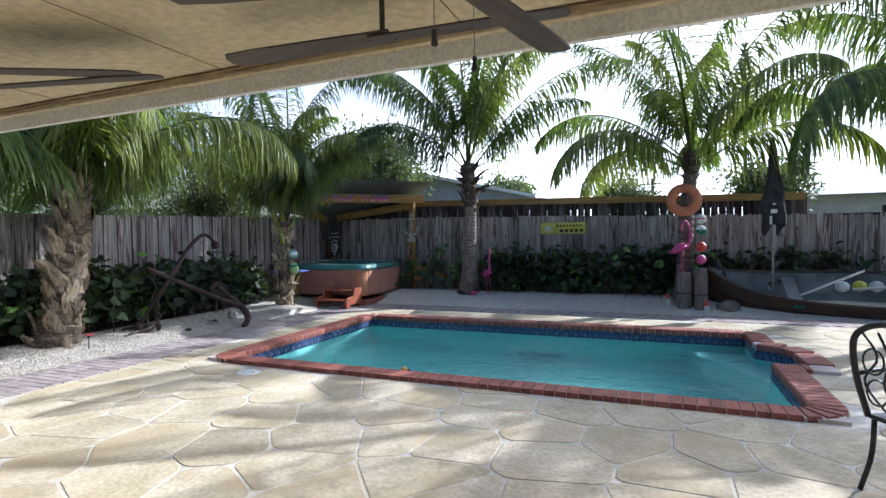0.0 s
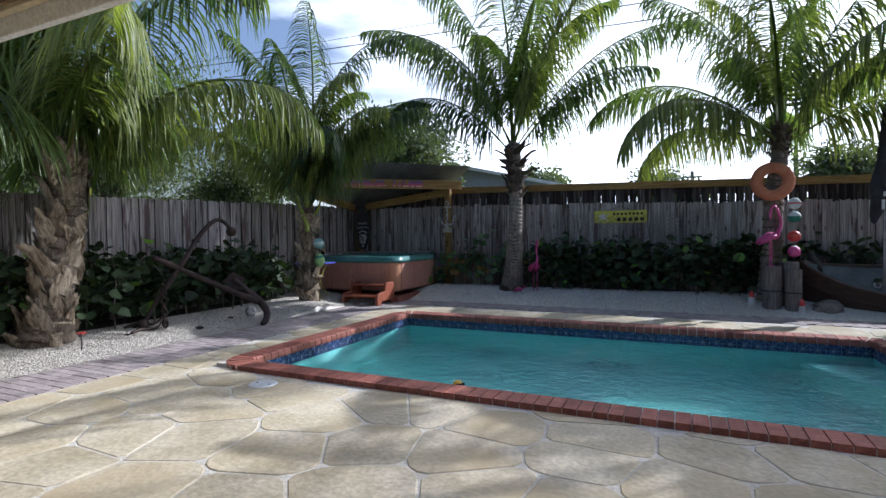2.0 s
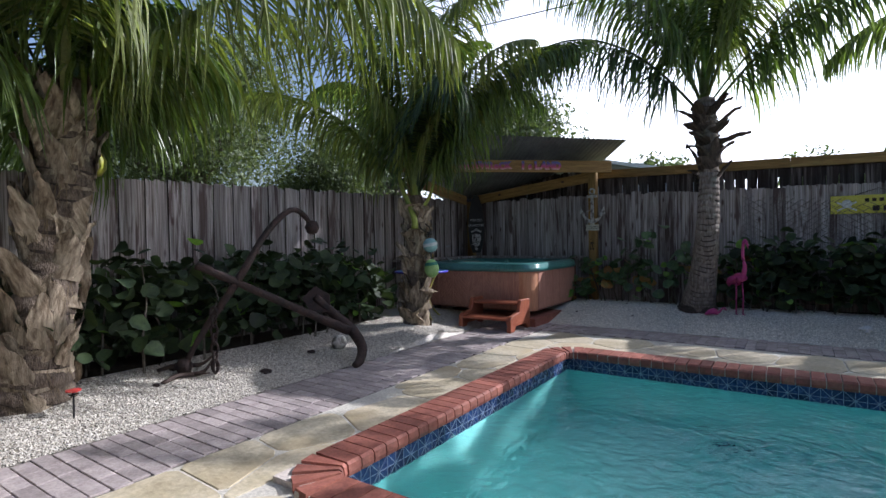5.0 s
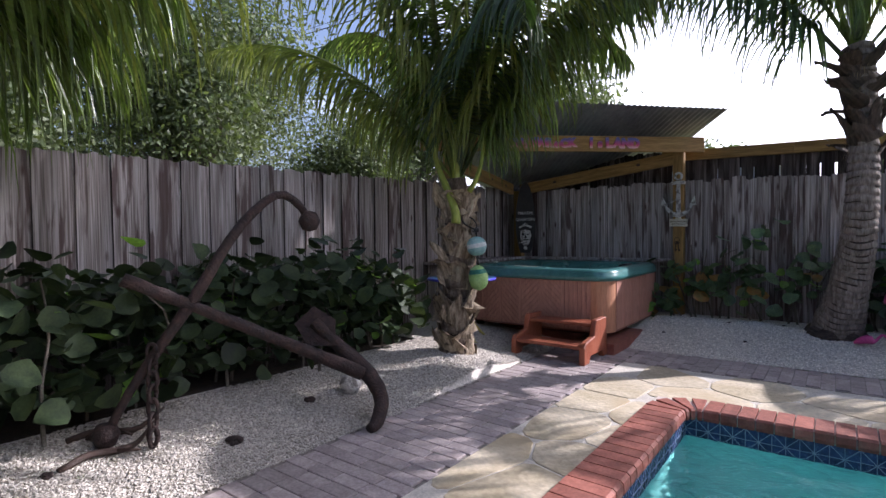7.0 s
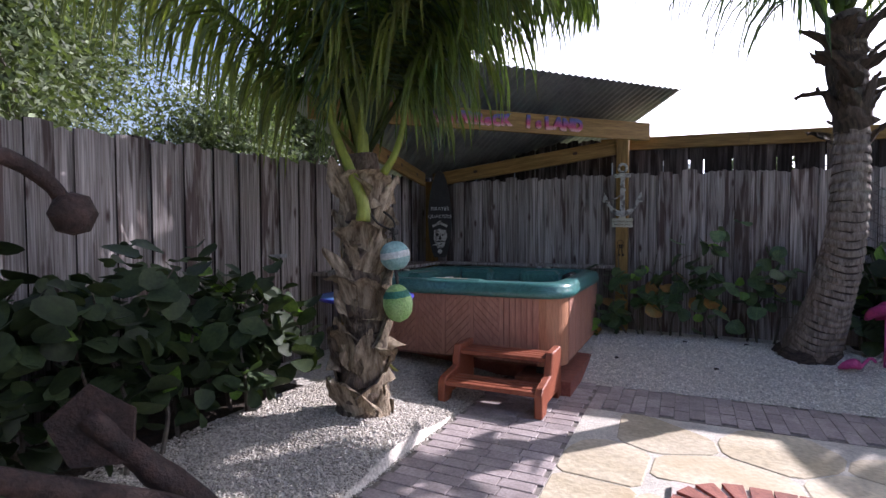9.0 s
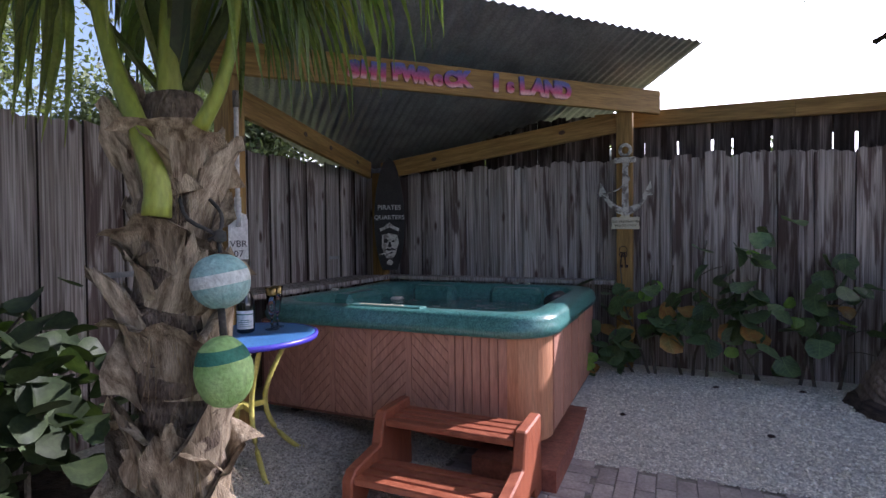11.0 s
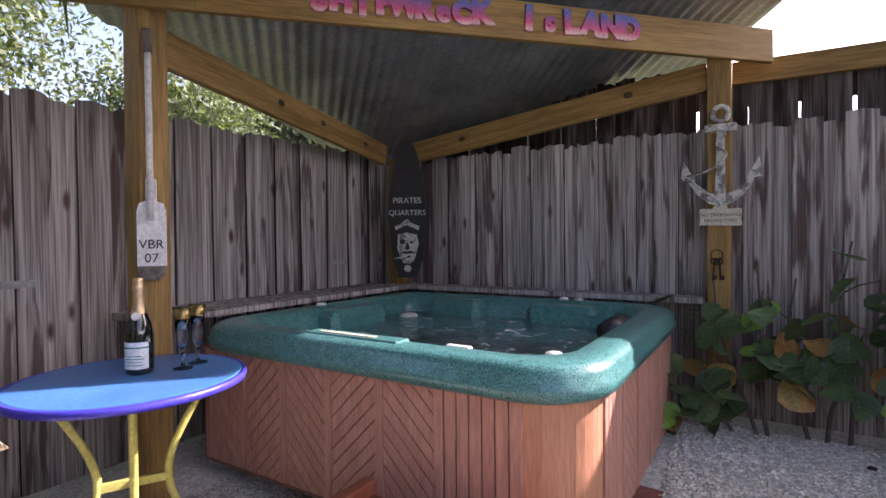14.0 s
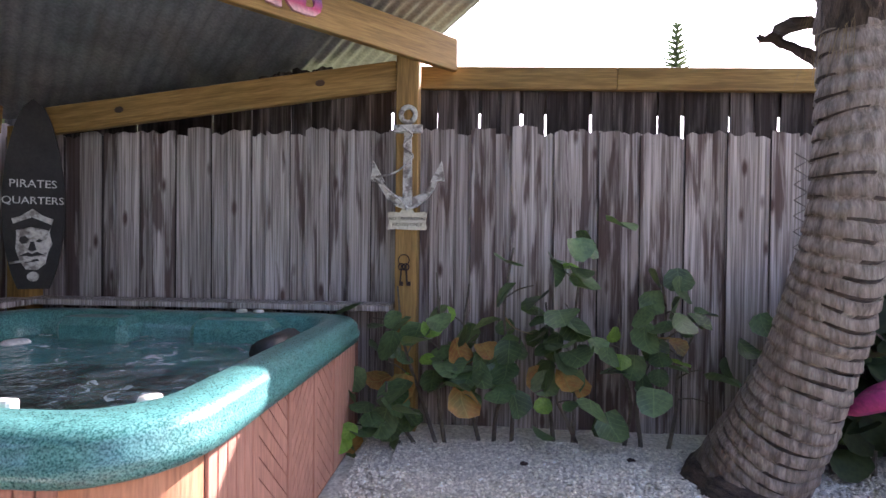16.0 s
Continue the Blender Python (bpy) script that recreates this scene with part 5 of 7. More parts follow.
            dz = (x1 - x0) * lean
            a, b = z, z + dz
            pts = clip(clip([(x0, a), (x1, b), (x1, b + 0.060), (x0, a + 0.060)], 0, -1, -lo_), 0, 1, hi_)
            if len(pts) > 2 and max(p[1] for p in pts) - min(p[1] for p in pts) > 0.012:
                g = bmesh.new()
                lo2, hi2 = [g.verts.new(m @ Vector((x, -0.0132, zz))) for x, zz in pts], [g.verts.new(m @ Vector((x, -0.0205, zz))) for x, zz in pts]
                g.faces.new(lo2[::-1]); g.faces.new(hi2)
                for k in range(len(pts)):
                    q = (k + 1) % len(pts)
                    g.faces.new((lo2[k], lo2[q], hi2[q], hi2[k]))
                bmesh.ops.recalc_face_normals(g, faces=g.faces)
                part("slat", g, "skirt", panel)
            z += 0.067


skirt_side(0, SK1 - SK0 - 0.19, Matrix.Translation((SK0, SKY0, 0)), [(0.07, 0.30, -1), (0.34, 0.575, 1), (0.615, 0.85, -1), (0.89, 1.125, 1), (1.165, 1.40, -1)][:5], [0.05, 0.32, 0.595, 0.87, 1.145, 1.42],
           [1.445 + 0.051 * k for k in range(6)])
mr = Matrix.Translation((SK1, SKY0, 0)) @ Matrix.Rotation(math.pi / 2, 4, "Z")
skirt_side(0.19, SKY1 - SKY0, mr, [(0.5, 0.74, -1), (0.78, 1.02, 1), (1.06, 1.3, -1)], [0.48, 0.76, 1.04, 1.32], [0.21 + 0.051 * k for k in range(5)] + [1.345 + 0.051 * k for k in range(7)])
tubpart("skirt_panel", boxed(SK0 - 0.012, SK0 + 0.012, SKY0 + 0.03, SKY1, 0.2, TZ - 0.12), "skirt", "reddish brown skirt panel")
bm = bmesh.new()
arc = [(SK1 - 0.20 + 0.215 * math.cos(radians(a)), SKY0 + 0.20 + 0.215 * math.sin(radians(a))) for a in range(-90, 1, 10)]
prism(bm, arc + [(SK1 - 0.2, SKY0 + 0.2)], 0.2, TZ - 0.118)
tubpart("corner_post", bm, "skirt_orange", "orange-brown rounded skirt corner")
for x in (TX0 + 0.25, -6.3, TX1 - 0.25):
    tubpart("foot", lathe(bmesh.new(), [(0, 0.115), (0.06, 0.115), (0.05, 0.2), (0, 0.2)], 12, Matrix.Translation((x, TY0 + 0.2, 0))), "black_metal", "black foot")
bm = boxed(TX0 - 0.05, TX1 + 0.035, TY0 + 0.36, TY1 + 0.1, 0.0, 0.115)
box(bm, -5.75, TX1 + 0.035, TY0 - 0.02, TY0 + 0.358, 0.0, 0.115)
setting("tub_pad", bm, "brick", "reddish concrete pad under the tub", "slab")

# ledge boards between tub and fences
setting("ledge_back", boxed(-7.6, -5.2, TY1 + 0.005, 12.40, TZ + 0.005, TZ + 0.04, 0.004), "fence", "grey ledge board along the back fence", "ledge")
setting("ledge_left", boxed(FENCE_X + 0.03, TX0 - 0.0, 10.12, 12.2, TZ + 0.005, TZ + 0.04, 0.004), "fence", "grey ledge board along the side fence", "ledge")

# ---- steps of the tub ----
steps = thing("tub_steps", (-5.77, 9.98, 0.0), "two-tread stained redwood steps in front of the tub", "steps")
for x in (-0.38, 0.38):
    bm = bmesh.new()
    prof = [(-0.32, 0.0), (-0.32, 0.17), (-0.28, 0.215), (-0.05, 0.25), (-0.03, 0.34), (0.0, 0.41), (0.28, 0.41), (0.30, 0.0), (0.2, 0.0), (0.16, 0.07), (-0.16, 0.07), (-0.2, 0.0)]
    a = [bm.verts.new((x - 0.03, y, z)) for y, z in prof]; b = [bm.verts.new((x + 0.03, y, z)) for y, z in prof]
    bm.faces.new(a); bm.faces.new(b[::-1])
    for i in range(len(a)):
        j = (i + 1) % len(a); bm.faces.new((a[i], b[i], b[j], a[j]))
    bmesh.ops.recalc_face_normals(bm, faces=bm.faces)
    bmesh.ops.bevel(bm, geom=bm.edges[:], offset=0.008, segments=1, affect="EDGES")
    part("side_board", bm, "redwood", steps, "stained side board")
for y, z in ((-0.18, 0.15), (0.12, 0.33)):
    for k in range(4):
        yy = y - 0.125 + k * 0.068
        part("tread_slat", boxed(-0.35, 0.35, yy, yy + 0.058, z, z + 0.035, 0.006), "redwood", steps)


# ---- signs and ornaments of the tub corner ----
def lettering(name, text, size, m, material, parent, depth=0.003, label="", bold=0.0):
    c = bpy.data.curves.new(name, "FONT")
    c.body, c.size, c.extrude, c.align_x, c.align_y, c.offset = text, size, depth, "CENTER", "CENTER", bold
    c.resolution_u = 3
    tmp = bpy.data.objects.new(name, c)
    scene.collection.objects.link(tmp)
    me = bpy.data.meshes.new_from_object(tmp.evaluated_get(bpy.context.evaluated_depsgraph_get()))
    bpy.data.objects.remove(tmp)
    me.materials.clear(); me.materials.append(M[material])
    ob = part(name, me, material, parent, label)
    ob.matrix_local = m
    return ob


def facing_x(n):
    """A turn for things on a wall: x along the wall, z up, y into it; n: the heading in degrees."""
    return pose(0, 0, 0, 90, 0, n)


beam_turn = math.degrees(math.atan2(way.y, way.x))
beam_rise = math.degrees(math.atan2(BEAM_B - BEAM_A, (B - A).length))
base_m = PI @ Matrix.Translation((A.x, A.y, BEAM_A)) @ pose(0, 0, 0, 90, 0, beam_turn) @ pose(0, 0, 0, 0, 0, beam_rise)
L = (B - A).length
rngl = random.Random(4)
for word, u in (("SHIPWReCK", 0.402), ("IsLAND", 0.655)):
    w = 0.116
    for k, ch in enumerate(word):
        x = u * L + (k - (len(word) - 1) / 2) * w * (0.86 if word[0] == "S" else 1.05)
        lettering("letter", ch, (0.165 if word[0] == "I" else 0.142) if ch.isupper() else 0.13, base_m @ Matrix.Translation((x, rngl.uniform(-0.008, 0.008), 0.028)) @ pose(0, 0, 0, 0, 0, rngl.uniform(-5, 5)), "purple_letter", pergola, 0.011, "wooden letter painted pink and violet", 0.012)
for (a, b), places in zip(RAFTERS, ((0.16, 0.42, 0.62), (0.26, 0.80))):
    m, ln = plank(a, b)
    for u in places:
        part("knot", lathe(bmesh.new(), [(0, 0.0028), (0.016, 0.003), (0.020, 0.0005)], 10, Matrix.Diagonal((1.5, 1, 1, 1))), "hull", pergola, "dark knot in the pine",
             at=m @ Matrix.Translation((u * ln, -0.0205 if b[1] > 12 else 0.0205, 0.01)) @ pose(0, 0, 0, 90 if b[1] > 12 else -90))

board = thing("surfboard", (-7.37, 12.20, 1.0), "black surfboard sign with white lettering and a carved pirate head", "sign", turn=28)
bm = bmesh.new()
prof = []
for k in range(25):
    u = k / 24
    prof.append((0.162 * (math.sin(math.pi * min(1, u * 0.93 + 0.07)) ** 0.5) * (1 - 0.12 * u), 1.14 * u))
vsb = [[bm.verts.new((s * w, y, z)) for w, z in prof for s in (-1, 1)] for y in (-0.014, 0.014)]
for face in vsb:
    for k in range(24):
        bm.faces.new((face[2 * k], face[2 * k + 1], face[2 * k + 3], face[2 * k + 2]))
for k in range(24):
    for s in (0, 1):
        bm.faces.new((vsb[0][2 * k + s], vsb[0][2 * k + 2 + s], vsb[1][2 * k + 2 + s], vsb[1][2 * k + s]))
bmesh.ops.recalc_face_normals(bm, faces=bm.faces)
part("board", bm, "board_black", board, "black painted board")
lettering("letters", "PIRATES", 0.066, Matrix.Translation((0, -0.0165, 0.63)) @ facing_x(0), "letters", board, 0.001)
lettering("letters", "QUARTERS", 0.062, Matrix.Translation((0, -0.0165, 0.53)) @ facing_x(0), "letters", board, 0.001)
bm = bmesh.new()
face = [(-0.075, 0.34), (-0.10, 0.42), (-0.05, 0.44), (0, 0.48), (0.05, 0.44), (0.10, 0.42), (0.08, 0.34), (0.095, 0.27), (0.075, 0.22), (0.06, 0.15), (0.02, 0.115), (-0.03, 0.12), (-0.06, 0.17), (-0.08, 0.24)]
prism(bm, face, -0.01, 0.014)
part("carved_head", bm, "bone", board, "carved grey pirate head in relief", at=Matrix.Translation((0, -0.022, 0)) @ facing_x(0))
for name, outline_, lab in (
        ("hat", [(-0.10, 0.385), (-0.085, 0.352), (0.0, 0.372), (0.085, 0.352), (0.10, 0.385), (0.05, 0.408), (0, 0.43), (-0.05, 0.408)], "dark cocked hat"),
        ("eye_patch", [(-0.062, 0.29), (-0.048, 0.272), (-0.025, 0.275), (-0.014, 0.30), (-0.03, 0.318), (-0.055, 0.312)], "dark eye patch"),
        ("eye", [(0.018, 0.288), (0.035, 0.28), (0.052, 0.29), (0.036, 0.302)], "dark carved eye"),
        ("nose", [(-0.006, 0.285), (0.010, 0.285), (0.022, 0.236), (0.0, 0.226), (-0.018, 0.236)], "dark outline of the nose"),
        ("moustache", [(-0.066, 0.196), (-0.02, 0.222), (0.0, 0.212), (0.025, 0.224), (0.062, 0.206), (0.02, 0.200), (0.0, 0.194), (-0.03, 0.200)], "dark moustache"),
        ("mouth", [(-0.04, 0.172), (0.03, 0.182), (0.036, 0.170), (-0.03, 0.158)], "dark carved mouth")):
    part(name, prism(bmesh.new(), outline_, 0, 0.005), "board_black", board, lab, at=Matrix.Translation((0, -0.0362, 0)) @ facing_x(0))
part("cigar", tube(bmesh.new(), [(-0.105, 0.158, 0.008), (0.0, 0.176, 0.008)], 0.007, 7), "bone", board, "pale carved cigar", at=Matrix.Translation((0, -0.0405, 0)) @ facing_x(0))
lathe(bm := bmesh.new(), [(0, 0.01), (0.028, 0.01), (0.03, 0)], 12)
part("emblem", bm, "bone", board, "small pale emblem", at=Matrix.Translation((0, -0.016, 0.075)) @ facing_x(0))

# white wooden anchor on the post
wa = thing("wooden_anchor", (PR.x + 0.01, PR.y - 0.07, 1.50), "distressed white wooden anchor hung on the pine post", "anchor ornament")
bm = bmesh.new()
prism(bm, [(-0.028, 0.02), (0.028, 0.02), (0.02, 0.48), (-0.02, 0.48)], 0, 0.03)
part("shank", bm, "bone", wa, at=facing_x(0))
part("stock", boxed(-0.085, 0.085, 0.44, 0.485, -0.002, 0.034, 0.004), "bone", wa, at=facing_x(0))
ring = bmesh.new()
tube(ring, [(0.042 * math.cos(a), 0.545 + 0.045 * math.sin(a), 0.015) for a in np.linspace(0, 6.2832, 17)], 0.015, 7)
part("ring", ring, "bone", wa, at=facing_x(0), smooth=True)
for s in (-1, 1):
    bm = bmesh.new()
    arc = [(0, -0.01), (s * 0.06, 0.01), (s * 0.12, 0.06), (s * 0.165, 0.13), (s * 0.19, 0.20), (s * 0.175, 0.20), (s * 0.14, 0.145), (s * 0.09, 0.09), (s * 0.03, 0.065), (0, 0.065)]
    prism(bm, arc if s > 0 else arc[::-1], 0, 0.028)
    part("arm", bm, "bone", wa, at=facing_x(0))
    bm = bmesh.new()
    fl = [(s * 0.215, 0.16), (s * 0.20, 0.275), (s * 0.135, 0.155)]
    prism(bm, fl if s > 0 else fl[::-1], -0.004, 0.036)
    part("fluke", bm, "bone", wa, at=facing_x(0))
bm = bmesh.new()
tube(bm, curve([(-0.19, 0.17, 0.05), (-0.10, 0.1, 0.055), (-0.03, 0.04, 0.05), (0.01, 0.0, 0.05)], 14), 0.006, 6)
tube(bm, curve([(-0.18, 0.18, 0.05), (-0.08, 0.2, 0.055), (-0.02, 0.24, 0.05), (0.035, 0.3, 0.05), (-0.02, 0.36, 0.05), (0.03, 0.42, 0.05), (-0.02, 0.46, 0.05)], 24), 0.006, 6)
part("rope", bm, "bone", wa, "thin pale rope wound round the anchor", at=facing_x(0), smooth=True)
ws = thing("small_sign", (PR.x + 0.01, PR.y - 0.075, 1.375), "small cream sign with dark lettering nailed to the pine post", "sign")
bm = bmesh.new()
prism(bm, [(-0.115, 0.0), (-0.105, 0.006), (0.105, 0.0), (0.115, 0.008), (0.108, 0.05), (0.115, 0.1), (0.1, 0.106), (0.04, 0.102), (0.03, 0.125), (-0.03, 0.125), (-0.045, 0.102), (-0.1, 0.108), (-0.115, 0.1), (-0.108, 0.05)], 0, 0.012)
part("panel", bm, "sign_cream", ws, "cream board with wavy edges", at=facing_x(0))
lettering("letters", "NO TRESPASSING", 0.027, Matrix.Translation((0, -0.0135, 0.066)) @ facing_x(0), "board_black", ws, 0.0008)
lettering("letters", "PIRATES ONLY", 0.027, Matrix.Translation((0, -0.0135, 0.032)) @ facing_x(0), "board_black", ws, 0.0008)
keys = thing("key_ring", (PR.x - 0.01, PR.y - 0.072, 1.20), "rusty key ring on a nail in the pine post", "keys")
bm = bmesh.new()
tube(bm, [(0.032 * math.cos(a), 0, 0.032 * math.sin(a)) for a in np.linspace(0, 6.2832, 17)], 0.003, 5)
part("ring", bm, "iron", keys, smooth=True)
for dx in (-0.012, 0.012):
    bm = bmesh.new()
    tube(bm, [(dx, -0.004, -0.03), (dx * 1.8, -0.006, -0.15)], 0.005, 6); tube(bm, [(dx + 0.02 * math.cos(a), -0.004, -0.04 + 0.02 * math.sin(a)) for a in np.linspace(0, 6.28, 9)], 0.004, 5)
    box(bm, dx * 1.8, dx * 1.8 + 0.02, -0.008, -0.002, -0.15, -0.125)
    part("key", bm, "iron", keys)

# paddle on the other post
pd = thing("wooden_paddle", (PL.x + 0.085, PL.y - 0.03, 1.14), "white and pale blue wooden paddle hung on the pine post", "paddle", turn=50)
bm = bmesh.new()
prism(bm, [(-0.085, 0.06), (-0.075, 0.025), (-0.04, 0.005), (0.04, 0.005), (0.075, 0.025), (0.085, 0.06), (0.085, 0.30), (0.07, 0.335), (0.03, 0.345), (0.03, 0.44), (-0.03, 0.44), (-0.03, 0.345), (-0.07, 0.335), (-0.085, 0.30)], 0, 0.02)
part("blade", bm, "white", pd, "white blade", at=facing_x(0) @ Matrix.Diagonal((0.66, 1, 1, 1)))
bm = bmesh.new(); prism(bm, [(-0.0855, 0.062), (-0.075, 0.022), (-0.04, 0.003), (0.04, 0.003), (0.075, 0.022), (0.0855, 0.062)], -0.001, 0.0225)
part("blade_tip", bm, "log", pd, "bare grey blade tip", at=facing_x(0) @ Matrix.Diagonal((0.66, 1, 1, 1)))
part("shaft", tube(bmesh.new(), [(0, -0.03, 0.26), (0, -0.03, 1.00)], 0.014, 9), "shell", pd, "pale shaft", smooth=True)
part("grip", tube(bmesh.new(), [(0, -0.03, 0.98), (0, -0.03, 1.08)], 0.019, 9), "log", pd, smooth=True)
lettering("letters", "VBR", 0.056, Matrix.Translation((0, -0.0225, 0.155)) @ facing_x(0), "black_metal", pd, 0.001)
lettering("letters", "07", 0.056, Matrix.Translation((0, -0.0225, 0.095)) @ facing_x(0), "black_metal", pd, 0.001)
bm = boxed(FENCE_X + 0.012, FENCE_X + 0.016, 9.58, 9.80, 1.10, 1.135)
setting("fence_strap", bm, "tin", "galvanised strap screwed to the fence", "strap")
setting("fence_strap", boxed(FENCE_X + 0.012, FENCE_X + 0.016, 11.75, 11.92, 1.12, 1.15), "tin", "galvanised strap screwed to the fence", "strap")

# ---- bistro table, bottle and glasses ----
TBX, TBY, TBZ = -6.91, 9.785, 0.80
tb = thing("bistro_table", (TBX, TBY, 0.08), "round blue bistro table with a violet rim and yellow iron legs", "table")
TT = TBZ - 0.08
part("tabletop", lathe(bmesh.new(), [(0, TT - 0.022), (0.385, TT - 0.022), (0.388, TT - 0.004), (0.38, TT), (0, TT)], 48), "blue", tb, "sky blue tabletop")
part("rim", lathe(bmesh.new(), [(0.386, TT - 0.03), (0.402, TT - 0.028), (0.405, TT - 0.014), (0.402, TT - 0.002), (0.389, TT - 0.0005), (0.389, TT - 0.03), (0.386, TT - 0.03)], 48), "purple", tb, "violet rim", smooth=True)
for k in range(4):
    a = radians(63 + 90 * k)
    c, s = math.cos(a), math.sin(a)
    pts = curve([(0.27 * c, 0.27 * s, TT - 0.03), (0.15 * c, 0.15 * s, TT - 0.25), (0.115 * c, 0.115 * s, TT - 0.40), (0.17 * c, 0.17 * s, 0.16), (0.30 * c, 0.30 * s, 0.015), (0.34 * c, 0.34 * s, 0.004)], 18)
    part("leg", tube(bmesh.new(), pts, 0.0145, 8), "yellow", tb, smooth=True)
bm = bmesh.new()
for k in range(2):
    a = radians(63 + 90 * k)
    box(bm, -0.115, 0.115, -0.010, 0.010, TT - 0.415 + 0.001 * k, TT - 0.385 + 0.001 * k, m=Matrix.Rotation(a, 4, "Z"))
part("brace", bm, "yellow", tb, "crossed brace")
bt = thing("champagne_bottle", (-6.95, 9.81, TBZ), "dark champagne bottle with a copper foil neck on the blue table", "bottle")
part("glass", lathe(bmesh.new(), [(0, 0.004), (0.03, 0), (0.041, 0.006), (0.042, 0.02), (0.042, 0.13), (0.036, 0.165), (0.022, 0.20), (0.0155, 0.225), (0.0145, 0.30), (0, 0.302)], 28), "glass_dark", bt, "dark green glass", smooth=True)
part("foil", lathe(bmesh.new(), [(0.0245, 0.197), (0.0175, 0.226), (0.0162, 0.262), (0.0185, 0.268), (0.0185, 0.292), (0.0155, 0.302), (0.0165, 0.312), (0, 0.314)], 24), "foil", bt, "copper neck foil", smooth=True)
bm = bmesh.new()
ar = [radians(a) for a in range(-112, 13, 8)]
for z0, z1 in ((0.022, 0.108),):
    lo = [bm.verts.new((0.0427 * math.cos(a), 0.0427 * math.sin(a), z0)) for a in ar]; hi = [bm.verts.new((0.0427 * math.cos(a), 0.0427 * math.sin(a), z1)) for a in ar]
    for i in range(len(ar) - 1):
        bm.faces.new((lo[i], lo[i + 1], hi[i + 1], hi[i]))
part("label", bm, "white", bt, "white paper label", smooth=True)
bm = bmesh.new()
for z, h, a0, a1 in ((0.088, 0.005, -108, 8), (0.062, 0.003, -80, -20), (0.053, 0.003, -88, -12), (0.044, 0.002, -80, -20), (0.034, 0.002, -84, -16)):
    ar = [radians(a) for a in np.linspace(a0, a1, 12)]
    lo = [bm.verts.new((0.0430 * math.cos(a), 0.0430 * math.sin(a), z)) for a in ar]; hi = [bm.verts.new((0.0430 * math.cos(a), 0.0430 * math.sin(a), z + h)) for a in ar]
    for i in range(len(ar) - 1):
        bm.faces.new((lo[i], lo[i + 1], hi[i + 1], hi[i]))
part("label_print", bm, "buoy_dark", bt, "dark bands of small print", smooth=True)
part("seal", lathe(bmesh.new(), [(0, 0.003), (0.013, 0.003), (0.014, 0)], 16), "shell", bt, "round pale seal", at=pose(0.017, -0.019, 0.190, 0, 0, 0) @ look((0, 0, 0), (-0.7, 0.7, -0.4)))
for x, y in ((-6.88, 9.94), (-6.92, 10.03)):
    fl = thing("champagne_flute", (x, y, TBZ), "clear flute glass with a gold-tinted bowl on the blue table", "glass", "flutes on the table")
    part("bowl", lathe(bmesh.new(), [(0.006, 0.055), (0.014, 0.075), (0.020, 0.11), (0.029, 0.205), (0.0275, 0.205), (0.0185, 0.11), (0.012, 0.078), (0, 0.062)], 20), "glass", fl, smooth=True)
    part("gold_band", lathe(bmesh.new(), [(0.0262, 0.170), (0.0298, 0.2052), (0.0265, 0.2056), (0.0235, 0.170)], 20), "gold_band", fl, "gold-tinted band", smooth=True)
    part("foot", lathe(bmesh.new(), [(0, 0), (0.032, 0), (0.032, 0.003), (0.006, 0.008), (0.005, 0.025), (0.010, 0.032), (0.005, 0.04), (0.006, 0.056), (0, 0.056)], 20), "glass", fl, smooth=True)

for ob in scene.objects:
    if ob.parent is None and ob.name.startswith(("champagne_flute", "champagne_bottle")):
        ob.matrix_world = Matrix.Translation((0.02, 0.015, 0)) @ ob.matrix_world @ Matrix.Diagonal((1.18, 1.18, 1.18, 1))

# small fittings of the tub
bm = bmesh.new(); tube(bm, [(-6.52, TY1 - 0.165, TZ - 0.06), (-6.22, TY1 - 0.165, TZ - 0.06)], 0.012, 8)
tubpart("grab_rail", bm, "tin", "chrome grab rail", True)
for x, y, z, r in ((-6.02, TY1 - 0.10, TZ + 0.001, 0.032), (-5.92, TY1 - 0.10, TZ + 0.001, 0.032), (TX0 + 0.12, 11.1, TZ + 0.001, 0.035), (TX1 - 0.25, TY0 + 0.36, TZ - 0.045, 0.036)):
    tubpart("valve_knob", lathe(bmesh.new(), [(0, 0.018), (r * 0.8, 0.016), (r, 0.0), (0, 0)], 14, Matrix.Translation((x, y, z))), "shell", "white valve knob", True)
bm = bmesh.new(); tube(bm, [(TX1 - 0.2, 11.25, TZ - 0.04), (TX1 - 0.2, 11.55, TZ - 0.04)], 0.055, 10)
tubpart("pillow", bm, "black_metal", "black head pillow", True)
floater = thing("chlorine_float", (-7.02, 11.72, TZ - 0.145), "round cream floating dispenser in the spa water", "pool float")
part("float", lathe(bmesh.new(), [(0, 0), (0.06, 0.0), (0.065, 0.02), (0.05, 0.034), (0, 0.038)], 20), "shell", floater, smooth=True)
tubpart("control_pod", boxed(-6.62, -6.10, TY0 + 0.07, TY0 + 0.175, TZ - 0.03, TZ + 0.007, 0.012), "acrylic", "raised moulded pod in the rim")
bm = boxed(-6.55, -6.24, TY0 + 0.10, TY0 + 0.128, TZ + 0.006, TZ + 0.011, 0.002)
tubpart("control_panel", bm, "sign_cream", "pale control strip on the rim")
for x in (-5.93,):
    bm = boxed(x - 0.055, x + 0.055, TY0 + 0.24, TY0 + 0.28, TZ - 0.07, TZ - 0.02, 0.006)
    tubpart("filter_flap", bm, "shell", "white filter flap")

# ---- float buoys on the young palm ----
def buoy(at, rx, rz, mats, label, name="float_buoy", group=""):
    """A painted foam float: bands of (height from, height to, material), from -1 to 1."""
